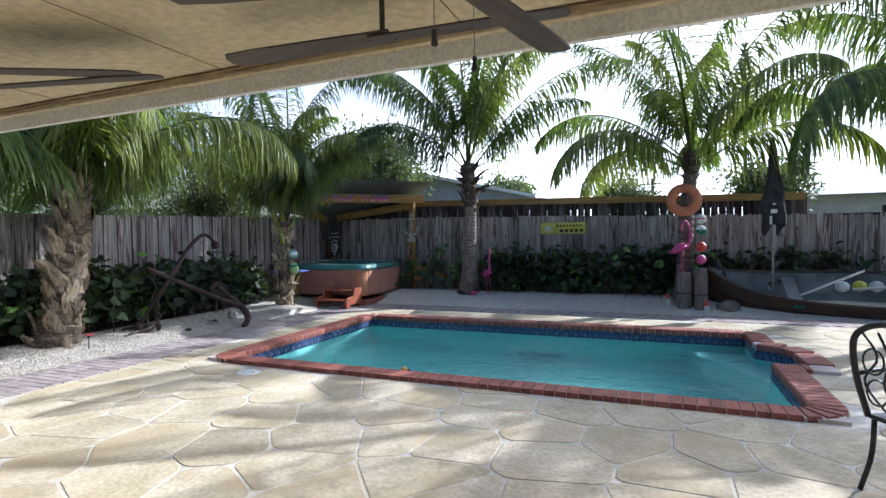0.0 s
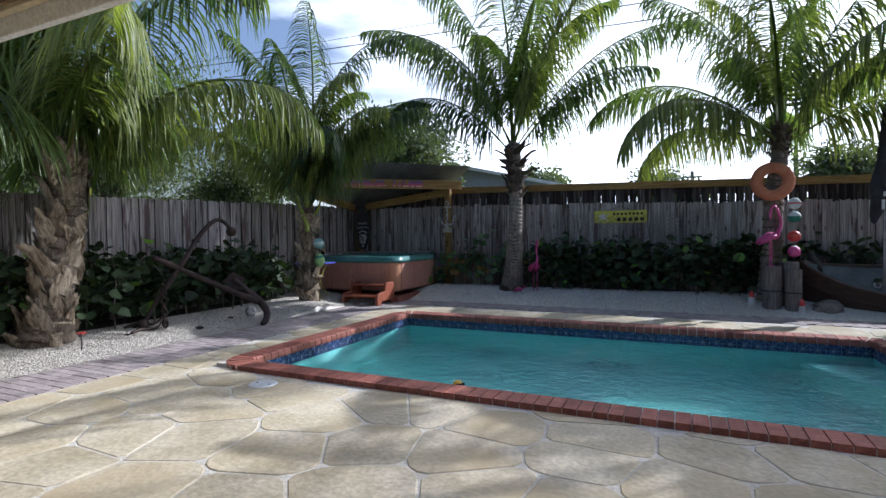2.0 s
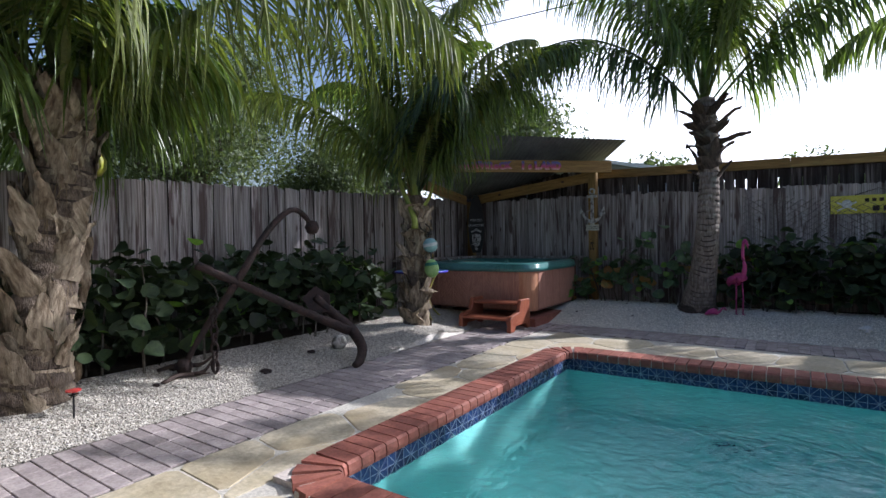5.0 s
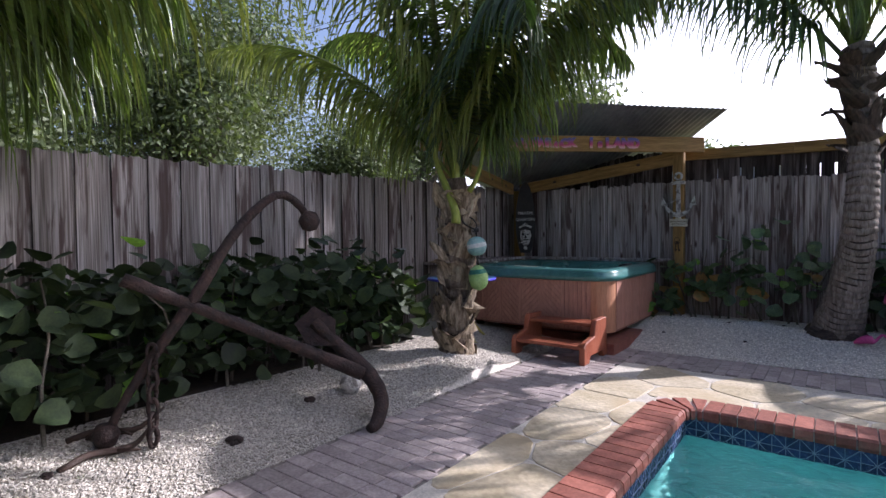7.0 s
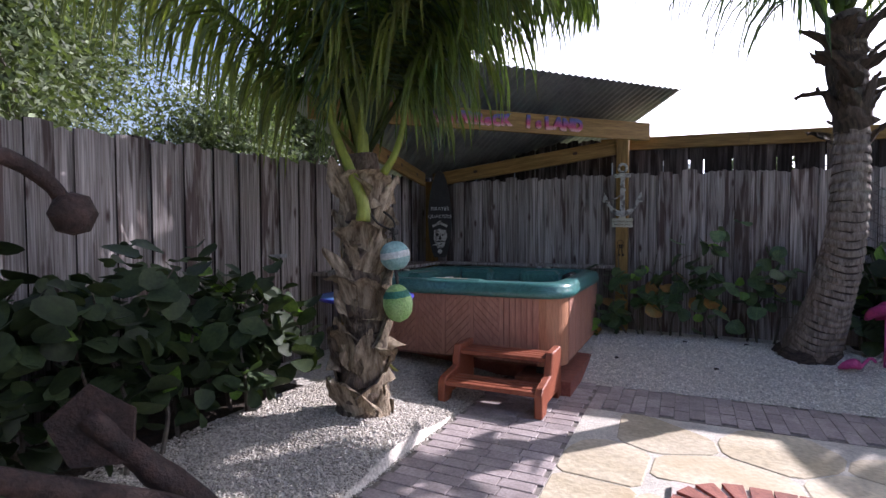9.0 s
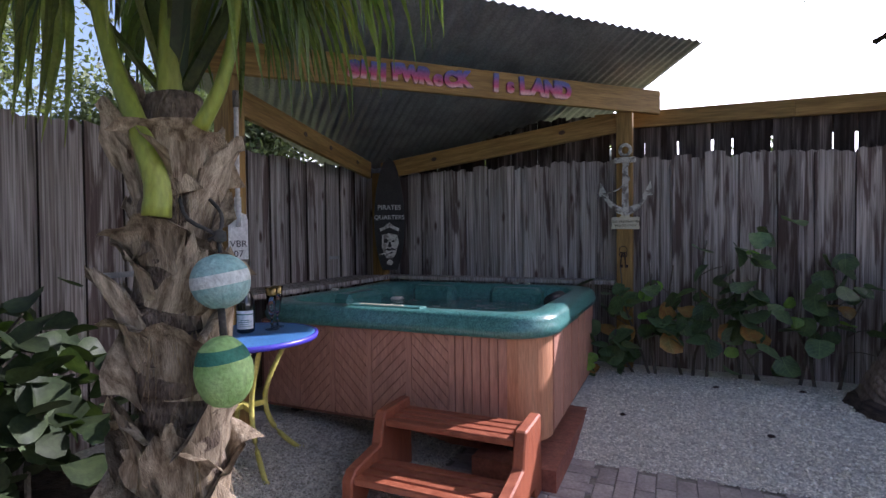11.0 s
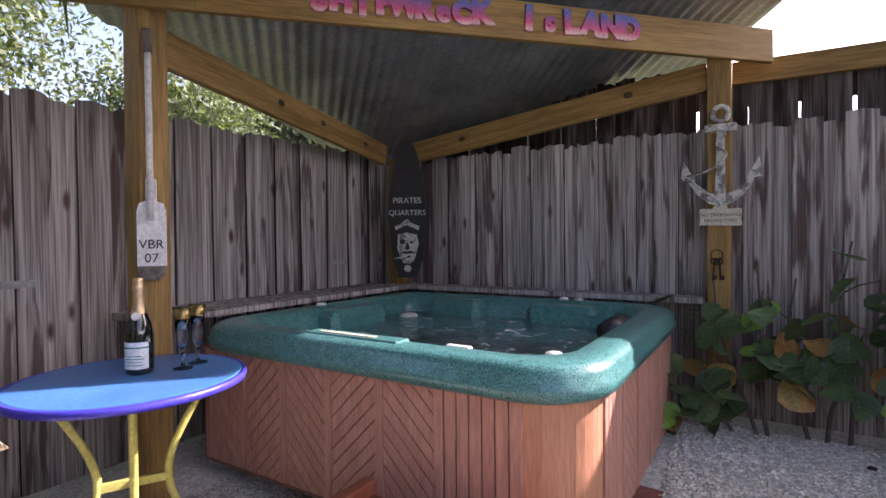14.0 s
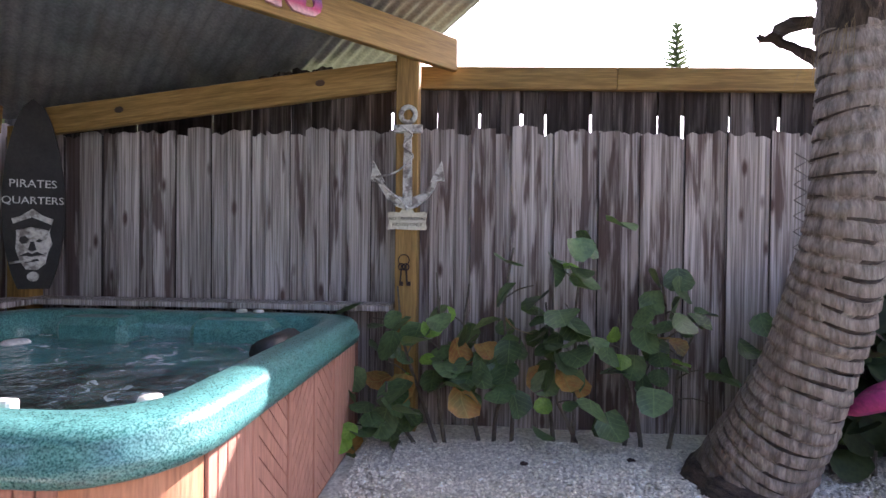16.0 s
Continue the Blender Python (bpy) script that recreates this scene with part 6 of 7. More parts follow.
    b = thing(name, at, label, "float buoy", group)
    for k, (h0, h1, mat) in enumerate(mats):
        prof = [(rx * math.sqrt(max(0, 1 - h * h)), rz * h) for h in np.linspace(h0, h1, 9)]
        bm = lathe(bmesh.new(), prof, 26)
        for v in bm.verts:
            v.co *= 1 + 0.02 * noise.noise(v.co * 30)
        part("foam_body" if k == 0 else "painted_band", bm, mat, b, smooth=True)
    return b


buoy((-6.105, 8.905, 1.185), 0.095, 0.093, ((-1, -0.12, "buoy_teal"), (-0.12, 0.3, "buoy_white"), (0.3, 1, "buoy_teal")), "pale teal foam float with a white band tied to the palm").rotation_euler = (radians(6), radians(-8), 0)
buoy((-6.075, 8.885, 0.89), 0.092, 0.120, ((-1, 0.35, "buoy_green"), (0.35, 0.68, "buoy_dark"), (0.68, 1, "buoy_green")), "lime green foam float with a dark band tied to the palm").rotation_euler = (radians(4), radians(-5), 0)
rp = thing("rope", (-6.105, 8.905, 1.3), "dark rope that holds the float buoys to the palm", "rope")
bm = bmesh.new()
tube(bm, curve([(-0.22, 0.02, 0.22), (-0.12, -0.03, 0.10), (-0.02, 0.0, 0.04), (0.0, 0, -0.02)], 12), 0.007, 6)
part("strand", bm, "rope", rp, "dark rope strand", smooth=True)
bm = bmesh.new()
tube(bm, curve([(-0.2, 0.1, 0.2), (-0.05, 0.05, 0.12), (0.0, 0.0, 0.05), (-0.03, -0.02, 0.02)], 12), 0.007, 6)
part("strand", bm, "rope", rp, "dark rope strand", smooth=True)
part("knot", lathe(bmesh.new(), [(0, -0.02), (0.022, -0.01), (0.02, 0.02), (0, 0.03)], 8, Matrix.Translation((0, 0, 0.03))), "rope", rp, "rope knot", smooth=True)
part("link_rope", tube(bmesh.new(), [(0.01, -0.01, -0.20), (0.02, -0.015, -0.24), (0.028, -0.018, -0.29)], 0.012, 6), "rope", rp, "short rope between the floats", smooth=True)
coco = thing("coconut", (-6.93, 5.42, 1.90), "yellow-green coconut on the stout palm", "coconut")
part("husk", lathe(bmesh.new(), [(0, -0.11), (0.05, -0.09), (0.085, -0.03), (0.088, 0.03), (0.06, 0.09), (0, 0.11)], 16), "coconut", coco, smooth=True)

# ---- old iron anchor in the gravel ----
an = thing("iron_anchor", (-6.3, 6.9, 0.05), "big rusty old ship anchor leaning in the hedge beside the gravel", "anchor")
AI = an.matrix_world.inverted()


def rod(name, pts, rad, label="", n=10, count=22):
    line = [AI @ p for p in curve(pts, count)]
    bm = tube(bmesh.new(), line, list(np.interp(np.linspace(0, 1, count), np.linspace(0, 1, len(rad)), [r * 0.8 for r in rad])), n)
    for v in bm.verts:
        v.co += Vector((1, 1, 1)) * 0.006 * noise.noise(v.co * 25)
    return part(name, bm, "iron", an, label, smooth=True)


rod("shank", [(-6.62, 6.08, 1.06), (-6.5, 6.45, 0.86), (-6.3, 6.95, 0.58), (-6.06, 7.38, 0.33)], [0.05, 0.045, 0.05, 0.065], "long rusty shank")
rod("stock", [(-6.36, 7.18, 1.37), (-6.38, 7.12, 1.50), (-6.40, 6.94, 1.57), (-6.45, 6.68, 1.33), (-6.52, 6.41, 0.89), (-6.66, 6.15, 0.45), (-6.74, 6.03, 0.18)], [0.035, 0.032, 0.034, 0.04, 0.045, 0.035, 0.03], "bent stock")
for p in ((-6.36, 7.18, 1.40), (-6.75, 6.02, 0.16)):
    part("ball", lathe(bmesh.new(), [(0, -0.075), (0.05, -0.06), (0.075, 0), (0.05, 0.06), (0, 0.075)], 14, AI @ Matrix.Translation(p)), "iron", an, "iron ball end", smooth=True)
rod("arm", [(-6.38, 7.22, 0.68), (-6.22, 7.32, 0.5), (-6.06, 7.42, 0.33), (-5.92, 7.42, 0.17), (-5.84, 7.30, 0.06), (-5.83, 7.22, 0.03)], [0.05, 0.06, 0.075, 0.065, 0.06, 0.04], "curved arms")
bm = bmesh.new()
prism(bm, [(-0.16, -0.09), (0.02, -0.13), (0.16, 0.0), (0.02, 0.13), (-0.16, 0.09)], -0.015, 0.015)
part("fluke", bm, "iron", an, "broad fluke", at=AI @ Matrix.Translation((-6.34, 7.24, 0.62)) @ pose(0, 0, 0, 60, 40, 20))
for k in range(8):
    bm = bmesh.new()
    tube(bm, [(0.032 * math.cos(a), 0, 0.052 * math.sin(a)) for a in np.linspace(0, 6.2832, 13)], 0.012, 6)
    z = 1.0 - 0.085 * k if k < 7 else 0.2
    part("chain_link", bm, "iron", an, at=AI @ Matrix.Translation((-6.60 + 0.01 * k, 6.22 - 0.005 * k, max(0.14, 0.62 - 0.078 * k))) @ pose(0, 0, 0, 0, 0, 90 * (k % 2) + 30), smooth=True)

# ---- flamingos ----
def flamingo(at, turn, h, label, curl=False):
    f = thing("flamingo_statue", at, label, "flamingo ornament", turn=turn)
    bm = bmesh.new()
    hb = h * 0.46
    line = curve([(-0.19, 0, hb - 0.07), (-0.11, 0, hb), (0, 0, hb + 0.045), (0.09, 0, hb + 0.04), (0.13, 0, hb + 0.10)], 14)
    tube(bm, line, list(np.interp(np.linspace(0, 1, 14), [0, 0.15, 0.4, 0.7, 1], [0.008, 0.04, 0.065, 0.055, 0.026])), 12)
    neck = [(0.12, 0, hb + 0.09), (0.15, 0, hb + 0.2), (0.10, 0, hb + 0.32), (0.11, 0, h - 0.06), (0.15, 0, h - 0.01), (0.19, 0, h - 0.03)] if not curl else \
        [(0.12, 0, hb + 0.09), (0.17, 0, hb + 0.22), (0.15, 0, hb + 0.36), (0.08, 0, h - 0.01), (0.01, 0, h - 0.06), (-0.01, 0, h - 0.13)]
    tube(bm, curve(neck, 18), list(np.interp(np.linspace(0, 1, 18), [0, 0.3, 0.85, 1], [0.032, 0.02, 0.02, 0.024])), 10)
    e = Vector(neck[-1])
    d = Vector((0.5, 0, -0.6)).normalized() if not curl else Vector((0.1, 0, -1))
    tube(bm, [e, e + d * 0.05, e + d * 0.09 + Vector((-0.01, 0, -0.02))], [0.02, 0.012, 0.003], 8)
    for s in (-1, 1):
        tube(bm, [(0.0 + 0.03 * s, 0.025 * s, hb - 0.02), (0.01 + 0.035 * s, 0.03 * s, hb * 0.5), (0.0 + 0.03 * s, 0.03 * s, 0)], 0.0085, 6)
        tube(bm, [(0.03 * s, 0.03 * s, 0.008), (0.06 + 0.03 * s, 0.035 * s, 0.006)], [0.01, 0.004], 5)
        tube(bm, curve([(-0.2, 0.05 * s, hb - 0.09), (-0.08, 0.075 * s, hb), (0.06, 0.065 * s, hb + 0.05)], 8), [0.01, 0.03, 0.04, 0.045, 0.045, 0.04, 0.03, 0.01], 8)
    return part("figure", bm, "pink", f, smooth=True)


flamingo((-2.88, 11.62, gravel_height(-2.88, 11.62)), -60, 1.02, "pink metal flamingo standing in the gravel before the hedge")
small = thing("flamingo_statue", (-3.18, 11.45, gravel_height(-3.18, 11.45)), "small toppled pink flamingo figure lying in the gravel", "flamingo ornament")
bm = bmesh.new(); tube(bm, curve([(-0.1, 0, 0.03), (0, 0, 0.08), (0.06, 0.02, 0.06), (0.12, 0.02, 0.13), (0.16, 0, 0.1)], 12), [0.01, .03, .04, .045, .04, .03, .015, .012, .012, .012, .014, .006], 8)
part("figure", bm, "pink", small, smooth=True)

# ---- log pedestals with the second flamingo, floats and life ring ----
def log_post(x, y, r, h, label):
    p = thing("log_post", (x, y, 0.0), label, "log pedestal", "logs under the palm")
    n, bm = 16, bmesh.new()
    rng = random.Random(int(x * 100))
    rows = [[bm.verts.new((r * (1 + 0.05 * math.sin(3 * a + x)) * math.cos(a) + 0, r * (1 + 0.05 * math.sin(3 * a + x)) * math.sin(a), z)) for a in np.linspace(0, 2 * math.pi, n, endpoint=False)] for z in (-0.05, h * 0.33, h * 0.66, h)]
    for a, b in zip(rows, rows[1:]):
        for k in range(n):
            bm.faces.new((a[k], a[(k + 1) % n], b[(k + 1) % n], b[k]))
    bm.faces.new(rows[-1])
    part("log", bm, "log", p, "weathered grey log")
    tube(bm := bmesh.new(), [((r + 0.008) * math.cos(a), (r + 0.008) * math.sin(a), h * 0.48) for a in np.linspace(0, 6.2832, 17)], 0.012, 6)
    part("rope_band", bm, "rope", p, "dark rope band", smooth=True)
    return p


log_post(1.10, 11.22, 0.135, 0.74, "weathered grey log post with a rope band in the gravel")
log_post(1.38, 11.16, 0.115, 0.70, "shorter grey log post with a rope band in the gravel")
log_post(1.36, 11.42, 0.14, 0.80, "grey log post behind two others in the gravel")
flamingo((1.08, 11.22, 0.74), 25, 0.98, "pink flamingo preening on top of the log post", True)
for z, mats, lab in ((1.74, ((-1, -0.1, "buoy_white"), (-0.1, 0.15, "red"), (0.15, 1, "buoy_white")), "white float with a red line on the palm"), (1.53, ((-1, 0.1, "buoy_dark"), (0.1, 1, "buoy_white")), "white and dark green float on the palm"),
                     (1.22, ((-1, 0.1, "red"), (0.1, 0.3, "orange"), (0.3, 1, "red")), "red float with an orange band on the palm"), (0.98, ((-1, 0.9, "pink"), (0.9, 1, "buoy_white")), "pink float at the foot of the palm")):
    buoy((1.40, 11.22, z), 0.092, 0.092, mats, lab, group="floats on the ring palm")
lr = thing("life_ring", (1.12, 11.32, 2.11), "faded orange life ring hung on the palm trunk", "life ring")
bm = bmesh.new()
R, r = 0.225, 0.088
rings = [[bm.verts.new(((R + r * math.cos(b)) * math.cos(a), 0.7 * r * math.sin(b), (R + r * math.cos(b)) * math.sin(a))) for b in np.linspace(0, 2 * math.pi, 12, endpoint=False)] for a in np.linspace(0, 2 * math.pi, 32, endpoint=False)]
for i in range(32):
    for k in range(12):
        bm.faces.new((rings[i][k], rings[i][(k + 1) % 12], rings[(i + 1) % 32][(k + 1) % 12], rings[(i + 1) % 32][k]))
part("ring", bm, "orange", lr, smooth=True)
for k in range(2):
    bm = bmesh.new()
    box(bm, -0.05, 0.05, -0.15, -0.05, 0, 0.30, 0.02); box(bm, -0.03, 0.03, -0.17, -0.06, 0.28, 0.36, 0.01)
    g = thing("garden_lamp", ((0.83, 11.3, 0.1) if k == 0 else (1.47, 11.0, 0.02)), "small lighthouse lamp with a red top in the gravel", "lamp ornament", "lighthouse lamps")
    part("lamp_body", lathe(bmesh.new(), [(0, 0), (0.05, 0), (0.045, 0.06), (0.035, 0.13), (0, 0.13)], 12), "shell", g)
    part("lamp_top", lathe(bmesh.new(), [(0, 0.13), (0.04, 0.13), (0.035, 0.19), (0.012, 0.23), (0, 0.23)], 12), "red", g, "red top")
    bm.free()


def rock(at, s, seed, label, material="rock"):
    t = thing("rock", at, label, "rock", "rocks in the gravel")
    bm = bmesh.new()
    bmesh.ops.create_icosphere(bm, subdivisions=3, radius=1)
    for v in bm.verts:
        v.co = Vector((v.co.x * s[0], v.co.y * s[1], v.co.z * s[2])) * (1 + 0.3 * noise.noise(v.co * 1.7 + Vector((seed, 0, 0))) + 0.12 * noise.noise(v.co * 5 + Vector((seed, 3, 0))))
    part("stone", bm, material, t)


rock((1.83, 11.18, 0.1), (0.22, 0.15, 0.13), 3, "pitted grey rock by the boat")
for k, (x, y, s) in enumerate(((-6.35, 6.58, 0.06), (-6.9, 6.0, 0.04), (-6.6, 5.7, 0.035), (-6.55, 7.3, 0.05), (-5.05, 11.3, 0.02), (-4.45, 11.9, 0.02), (-4.2, 11.25, 0.022), (-3.9, 12.0, 0.02))):
    rock((x, y, gravel_height(x, y)), (s, s * 0.8, s * 0.5), k, "small brown lava stone in the gravel", "iron")
for k, (x, y) in enumerate(((-1.3, 11.35), (-1.1, 11.4), (-0.95, 11.3), (-1.5, 11.3))):
    sh = thing("sea_shell", (x, y, gravel_height(x, y) + 0.01), "broken white conch shell on the gravel", "shell", "shells on the gravel", turn=70 * k)
    part("shell", lathe(bmesh.new(), [(0, 0), (0.02, 0.03), (0.05, 0.06), (0.045, 0.09), (0.02, 0.13), (0, 0.16)], 7, Matrix.Rotation(1.4, 4, "Y")), "shell", sh)


def solar_lamp(x, y, z):
    s = thing("solar_light", (x, y, gravel_height(x, y)), "small solar stake light with a red rim in the gravel", "garden light", "solar stake lights")
    part("stake", tube(bmesh.new(), [(0, 0, -0.04), (0, 0, z)], 0.007, 6), "black_metal", s)
    part("head", lathe(bmesh.new(), [(0, z - 0.04), (0.02, z - 0.03), (0.045, z + 0.01), (0, z + 0.012)], 14), "glass", s, "clear head", smooth=True)
    part("rim", lathe(bmesh.new(), [(0.046, z + 0.008), (0.048, z + 0.018), (0, z + 0.024), (0, z + 0.012)], 14), "red", s, "red rim")


solar_lamp(-6.30, 9.02, 0.15); solar_lamp(-6.42, 5.05, 0.17)
fd = thing("float_ball", (-6.45, 7.62, gravel_height(-6.45, 7.62) + 0.06), "dirty white float ball behind the iron anchor", "float buoy")
part("ball", lathe(bmesh.new(), [(0, -0.09), (0.06, -0.065), (0.09, 0), (0.06, 0.065), (0, 0.09)], 16), "bone", fd, smooth=True)
for k, (x, y) in enumerate(((-6.72, 6.05), (-6.5, 5.95))):
    dr = thing("driftwood", (x - 0.1, y + 0.05, gravel_height(x, y) + 0.02), "dark forked driftwood branch on the gravel", "driftwood", "driftwood on the gravel", turn=60 + 30 * k)
    bm = bmesh.new(); tube(bm, curve([(-0.25, 0, 0), (-0.1, 0.03, 0.03), (0.1, 0, 0.02), (0.25, 0.05, 0.12)], 12), [0.02] * 8 + [0.015, 0.012, 0.01, 0.006], 7); tube(bm, [(0.02, 0.01, 0.02), (0.1, -0.12, 0.03)], [0.013, 0.005], 6)
    part("branch", bm, "hull", dr, smooth=True)

# ---- boat pond with flag pole ----
boat = thing("rowing_boat", (3.9, 11.75, 0.02), "old dark brown rowing boat in gravel, lined with grey metal", "boat")
boat.matrix_world = pose(3.9, 11.64, 0.0, 21, 0, -3)
SEC = [(-2.35, 0.02, 0.86), (-2.1, 0.22, 0.74), (-1.7, 0.42, 0.62), (-1.0, 0.60, 0.54), (0, 0.70, 0.50), (1.0, 0.70, 0.50), (2.0, 0.60, 0.54), (2.6, 0.48, 0.58)]
for name, inner, mat, lab in (("hull", 0, "hull", "dark brown planked hull"), ("lining", 1, "steelgrey", "grey metal lining")):
    bm = bmesh.new()
    rows = []
    for x, w, h in SEC:
        w2, z0 = max(0.015, w - 0.04 * inner), 0.06 * inner
        prof = [(-w2, h - 0.012 * inner), (-w2 * 0.97, h * 0.6), (-w2 * 0.85, h * 0.25), (-w2 * 0.6, z0), (w2 * 0.6, z0), (w2 * 0.85, h * 0.25), (w2 * 0.97, h * 0.6), (w2, h - 0.012 * inner)]
        rows.append([bm.verts.new((x + 0.06 * inner * (1 if x < 0 else -1), y, z)) for y, z in prof])
    for a, b in zip(rows, rows[1:]):
        for k in range(7):
            bm.faces.new((a[k], a[k + 1], b[k + 1], b[k]))
    bm.faces.new(rows[-1])
    part(name, bm, mat, boat, lab)
for s in (-1, 1):
    part("gunwale", tube(bmesh.new(), curve([(x, s * w, h) for x, w, h in SEC], 30), 0.026, 7), "hull", boat, "dark gunwale", smooth=True)
    part("rubbing_strake", tube(bmesh.new(), curve([(x, s * (w * 0.98 + 0.006), h * 0.66) for x, w, h in SEC], 30), 0.012, 5), "hull", boat, "thin strake", smooth=True)
part("thwart", boxed(0.6, 0.85, -0.66, 0.66, 0.40, 0.43, 0.004), "hull", boat, "plank seat")
part("thwart", boxed(-1.1, -0.9, -0.55, 0.55, 0.42, 0.45, 0.004), "steelgrey", boat, "plank seat")
part("name_plate", boxed(-1.05, -0.90, -0.612, -0.60, 0.40, 0.45), "buoy_dark", boat, "small green plate")
for k, x in enumerate((-1.35, -1.1)):
    g = thing("porthole_ring", (2.65 + 0.28 * k, 11.95, 0.42), "small pale ring fixed inside the boat", "ring", "rings in the boat")
    tube(bm := bmesh.new(), [(0.045 * math.cos(a), 0, 0.045 * math.sin(a)) for a in np.linspace(0, 6.28, 13)], 0.01, 6)
    part("ring", bm, "shell", g, smooth=True)
oar = thing("oar", (3.3, 11.5, 0.42), "pale oar shaft leaning across the boat", "oar", "oars in the boat")
part("shaft", tube(bmesh.new(), [(-0.55, -0.1, -0.2), (0.75, 0.35, 0.33)], 0.022, 8), "shell", oar, "pale shaft", smooth=True)
oar2 = thing("oar", (4.6, 11.3, 0.5), "dark-bladed oar resting on the boat's edge", "oar", "oars in the boat")
part("shaft", tube(bmesh.new(), [(-0.9, -0.1, -0.02), (0.0, 0.05, 0.05)], 0.02, 8), "shell", oar2, "pale shaft", smooth=True)
part("blade", boxed(-0.05, 0.75, -0.075, 0.075, -0.012, 0.012, 0.008, m=pose(0, 0.05, 0.06, 0, -4, 8)), "hull", oar2, "dark blade")
for k, (x, y, c) in enumerate(((3.62, 11.45, "buoy_white"), (3.92, 11.62, "sign_yellow"), (4.15, 11.6, "buoy_white"), (4.32, 11.35, "buoy_white"))):
    buoy((x, y, 0.50), 0.105, 0.10, ((-1, 1, c),), "white float ball in the boat" if c == "buoy_white" else "yellow float ball in the boat", group="floats in the boat")
parrot = thing("bird_figure", (1.72, 11.66, 0.80), "dark carved bird figure on the boat's bow", "bird ornament")
bm = bmesh.new(); tube(bm, curve([(0.14, 0, -0.16), (0.06, 0, -0.04), (0, 0, 0.06), (-0.03, 0, 0.16), (-0.06, 0, 0.14)], 12), [0.01, 0.03, 0.05, 0.06, 0.065, 0.06, 0.05, 0.04, 0.045, 0.04, 0.025, 0.006], 10)
part("figure", bm, "board_black", parrot, smooth=True)
flag = thing("flag_pole", (2.58, 11.42, 0.06), "metal pole in the boat with a furled black pirate flag", "flag")
part("pole", tube(bmesh.new(), [(0, 0, 0), (0, 0, 3.15)], 0.02, 8), "tin", flag, "grey metal pole", smooth=True)
rngf = random.Random(9)
vs, fs, rows, cols = [], [], 26, 22
for j in range(rows + 1):
    v = j / rows
    for i in range(cols):
        a = 2 * math.pi * i / cols
        r = (0.03 + 0.15 * min(1, v * 1.15) ** 1.3) * (1 + 0.35 * math.sin(3 * a + v * 4) + 0.15 * math.sin(7 * a - v * 6))
        if v > 0.75:
            r *= 1 - 0.5 * (v - 0.75) / 0.25 * (0.5 + 0.5 * math.sin(2 * a))
        vs.append((r * math.cos(a), 0.6 * r * math.sin(a), 3.1 - 1.55 * v - (0.22 * max(0, math.sin(2 * a + 1)) if j == rows else 0)))
for j in range(rows):
    for i in range(cols):
        fs.append((j * cols + i, j * cols + (i + 1) % cols, (j + 1) * cols + (i + 1) % cols, (j + 1) * cols + i))
part("cloth", raw_mesh("cloth", vs, fs, "cloth", True), "cloth", flag, "folded black cloth")
bm = bmesh.new(); box(bm, -0.05, 0.05, -0.13, -0.12, 1.75, 1.82); box(bm, -0.07, -0.03, -0.13, -0.12, 1.55, 1.70); box(bm, -0.02, 0.03, -0.13, -0.12, 1.90, 1.93)
part("printed_patch", bm, "letters", flag, "torn white print on the flag")

# ---- wall sign and netting on the back fence ----
ys = thing("fence_sign", (-1.34, FENCE_Y - 0.03, 1.52), "long yellow sign with skull and dark printing on the fence", "sign")
part("panel", boxed(-0.505, 0.505, -0.012, 0.006, 0, 0.245, 0.003), "sign_yellow", ys, "yellow panel")
lathe(bm := bmesh.new(), [(0, 0.004), (0.05, 0.004), (0.058, 0)], 14)
part("skull", bm, "letters", ys, "white skull emblem", at=Matrix.Translation((-0.33, -0.013, 0.135)) @ facing_x(0))
bm = bmesh.new()
for s in (-1, 1):
    box(bm, -0.12, 0.12, -0.011, 0.011, 0, 0.003, m=Matrix.Rotation(s * 0.5, 4, "Z"))
part("crossed_bones", bm, "letters", ys, "white crossed bones", at=Matrix.Translation((-0.33, -0.0125, 0.10)) @ facing_x(0))
bm = bmesh.new()
for k in range(8):
    box(bm, -0.14 + k * 0.075, -0.095 + k * 0.075, -0.016, -0.012, 0.155, 0.20)
for k in range(5):
    box(bm, -0.06 + k * 0.11, 0.01 + k * 0.11, -0.016, -0.012, 0.03, 0.10, m=Matrix.Rotation(0, 4, "Z"))
part("printing", bm, "iron", ys, "bars of dark printing", kind="stuff")
part("wire", tube(bmesh.new(), [(-0.25, -0.004, 0.245), (0, -0.004, 0.33), (0.25, -0.004, 0.245)], 0.004, 5), "iron", ys, "hanging wire")
net = thing("fishing_net", (-1.6, FENCE_Y - 0.045, 1.4), "worn fishing net draped on the back fence", "net")
bm, rngn = bmesh.new(), random.Random(2)
for x0, x1 in ((-1.3, -1.0), (-0.95, 1.9)):
    zt = lambda x: 0.42 - 0.16 * math.sin((x - x0) / (x1 - x0) * math.pi) if x1 - x0 > 1 else 0.45 - 0.2 * (x - x0)
    zb = lambda x: -0.35 + 0.1 * math.sin(x * 5)
    c = 0.075
    for i in range(int((x1 - x0) / c)):
        x = x0 + i * c
        z = zb(x)
        while z < zt(x):
            for s in (-1, 1):
                a = (x, 0, z)
                b = (x + c, rngn.uniform(-0.004, 0.004), z + s * c * 0.6)
                if zb(x) - 0.05 < b[2] < zt(x) + 0.03:
                    tube(bm, [a, b], 0.0035, 3, False)
            z += c * 1.2
part("mesh", bm, "log", net, "knotted brown net", kind="stuff")

# ---- float duck, drain lid, mosaics, patio chair ----
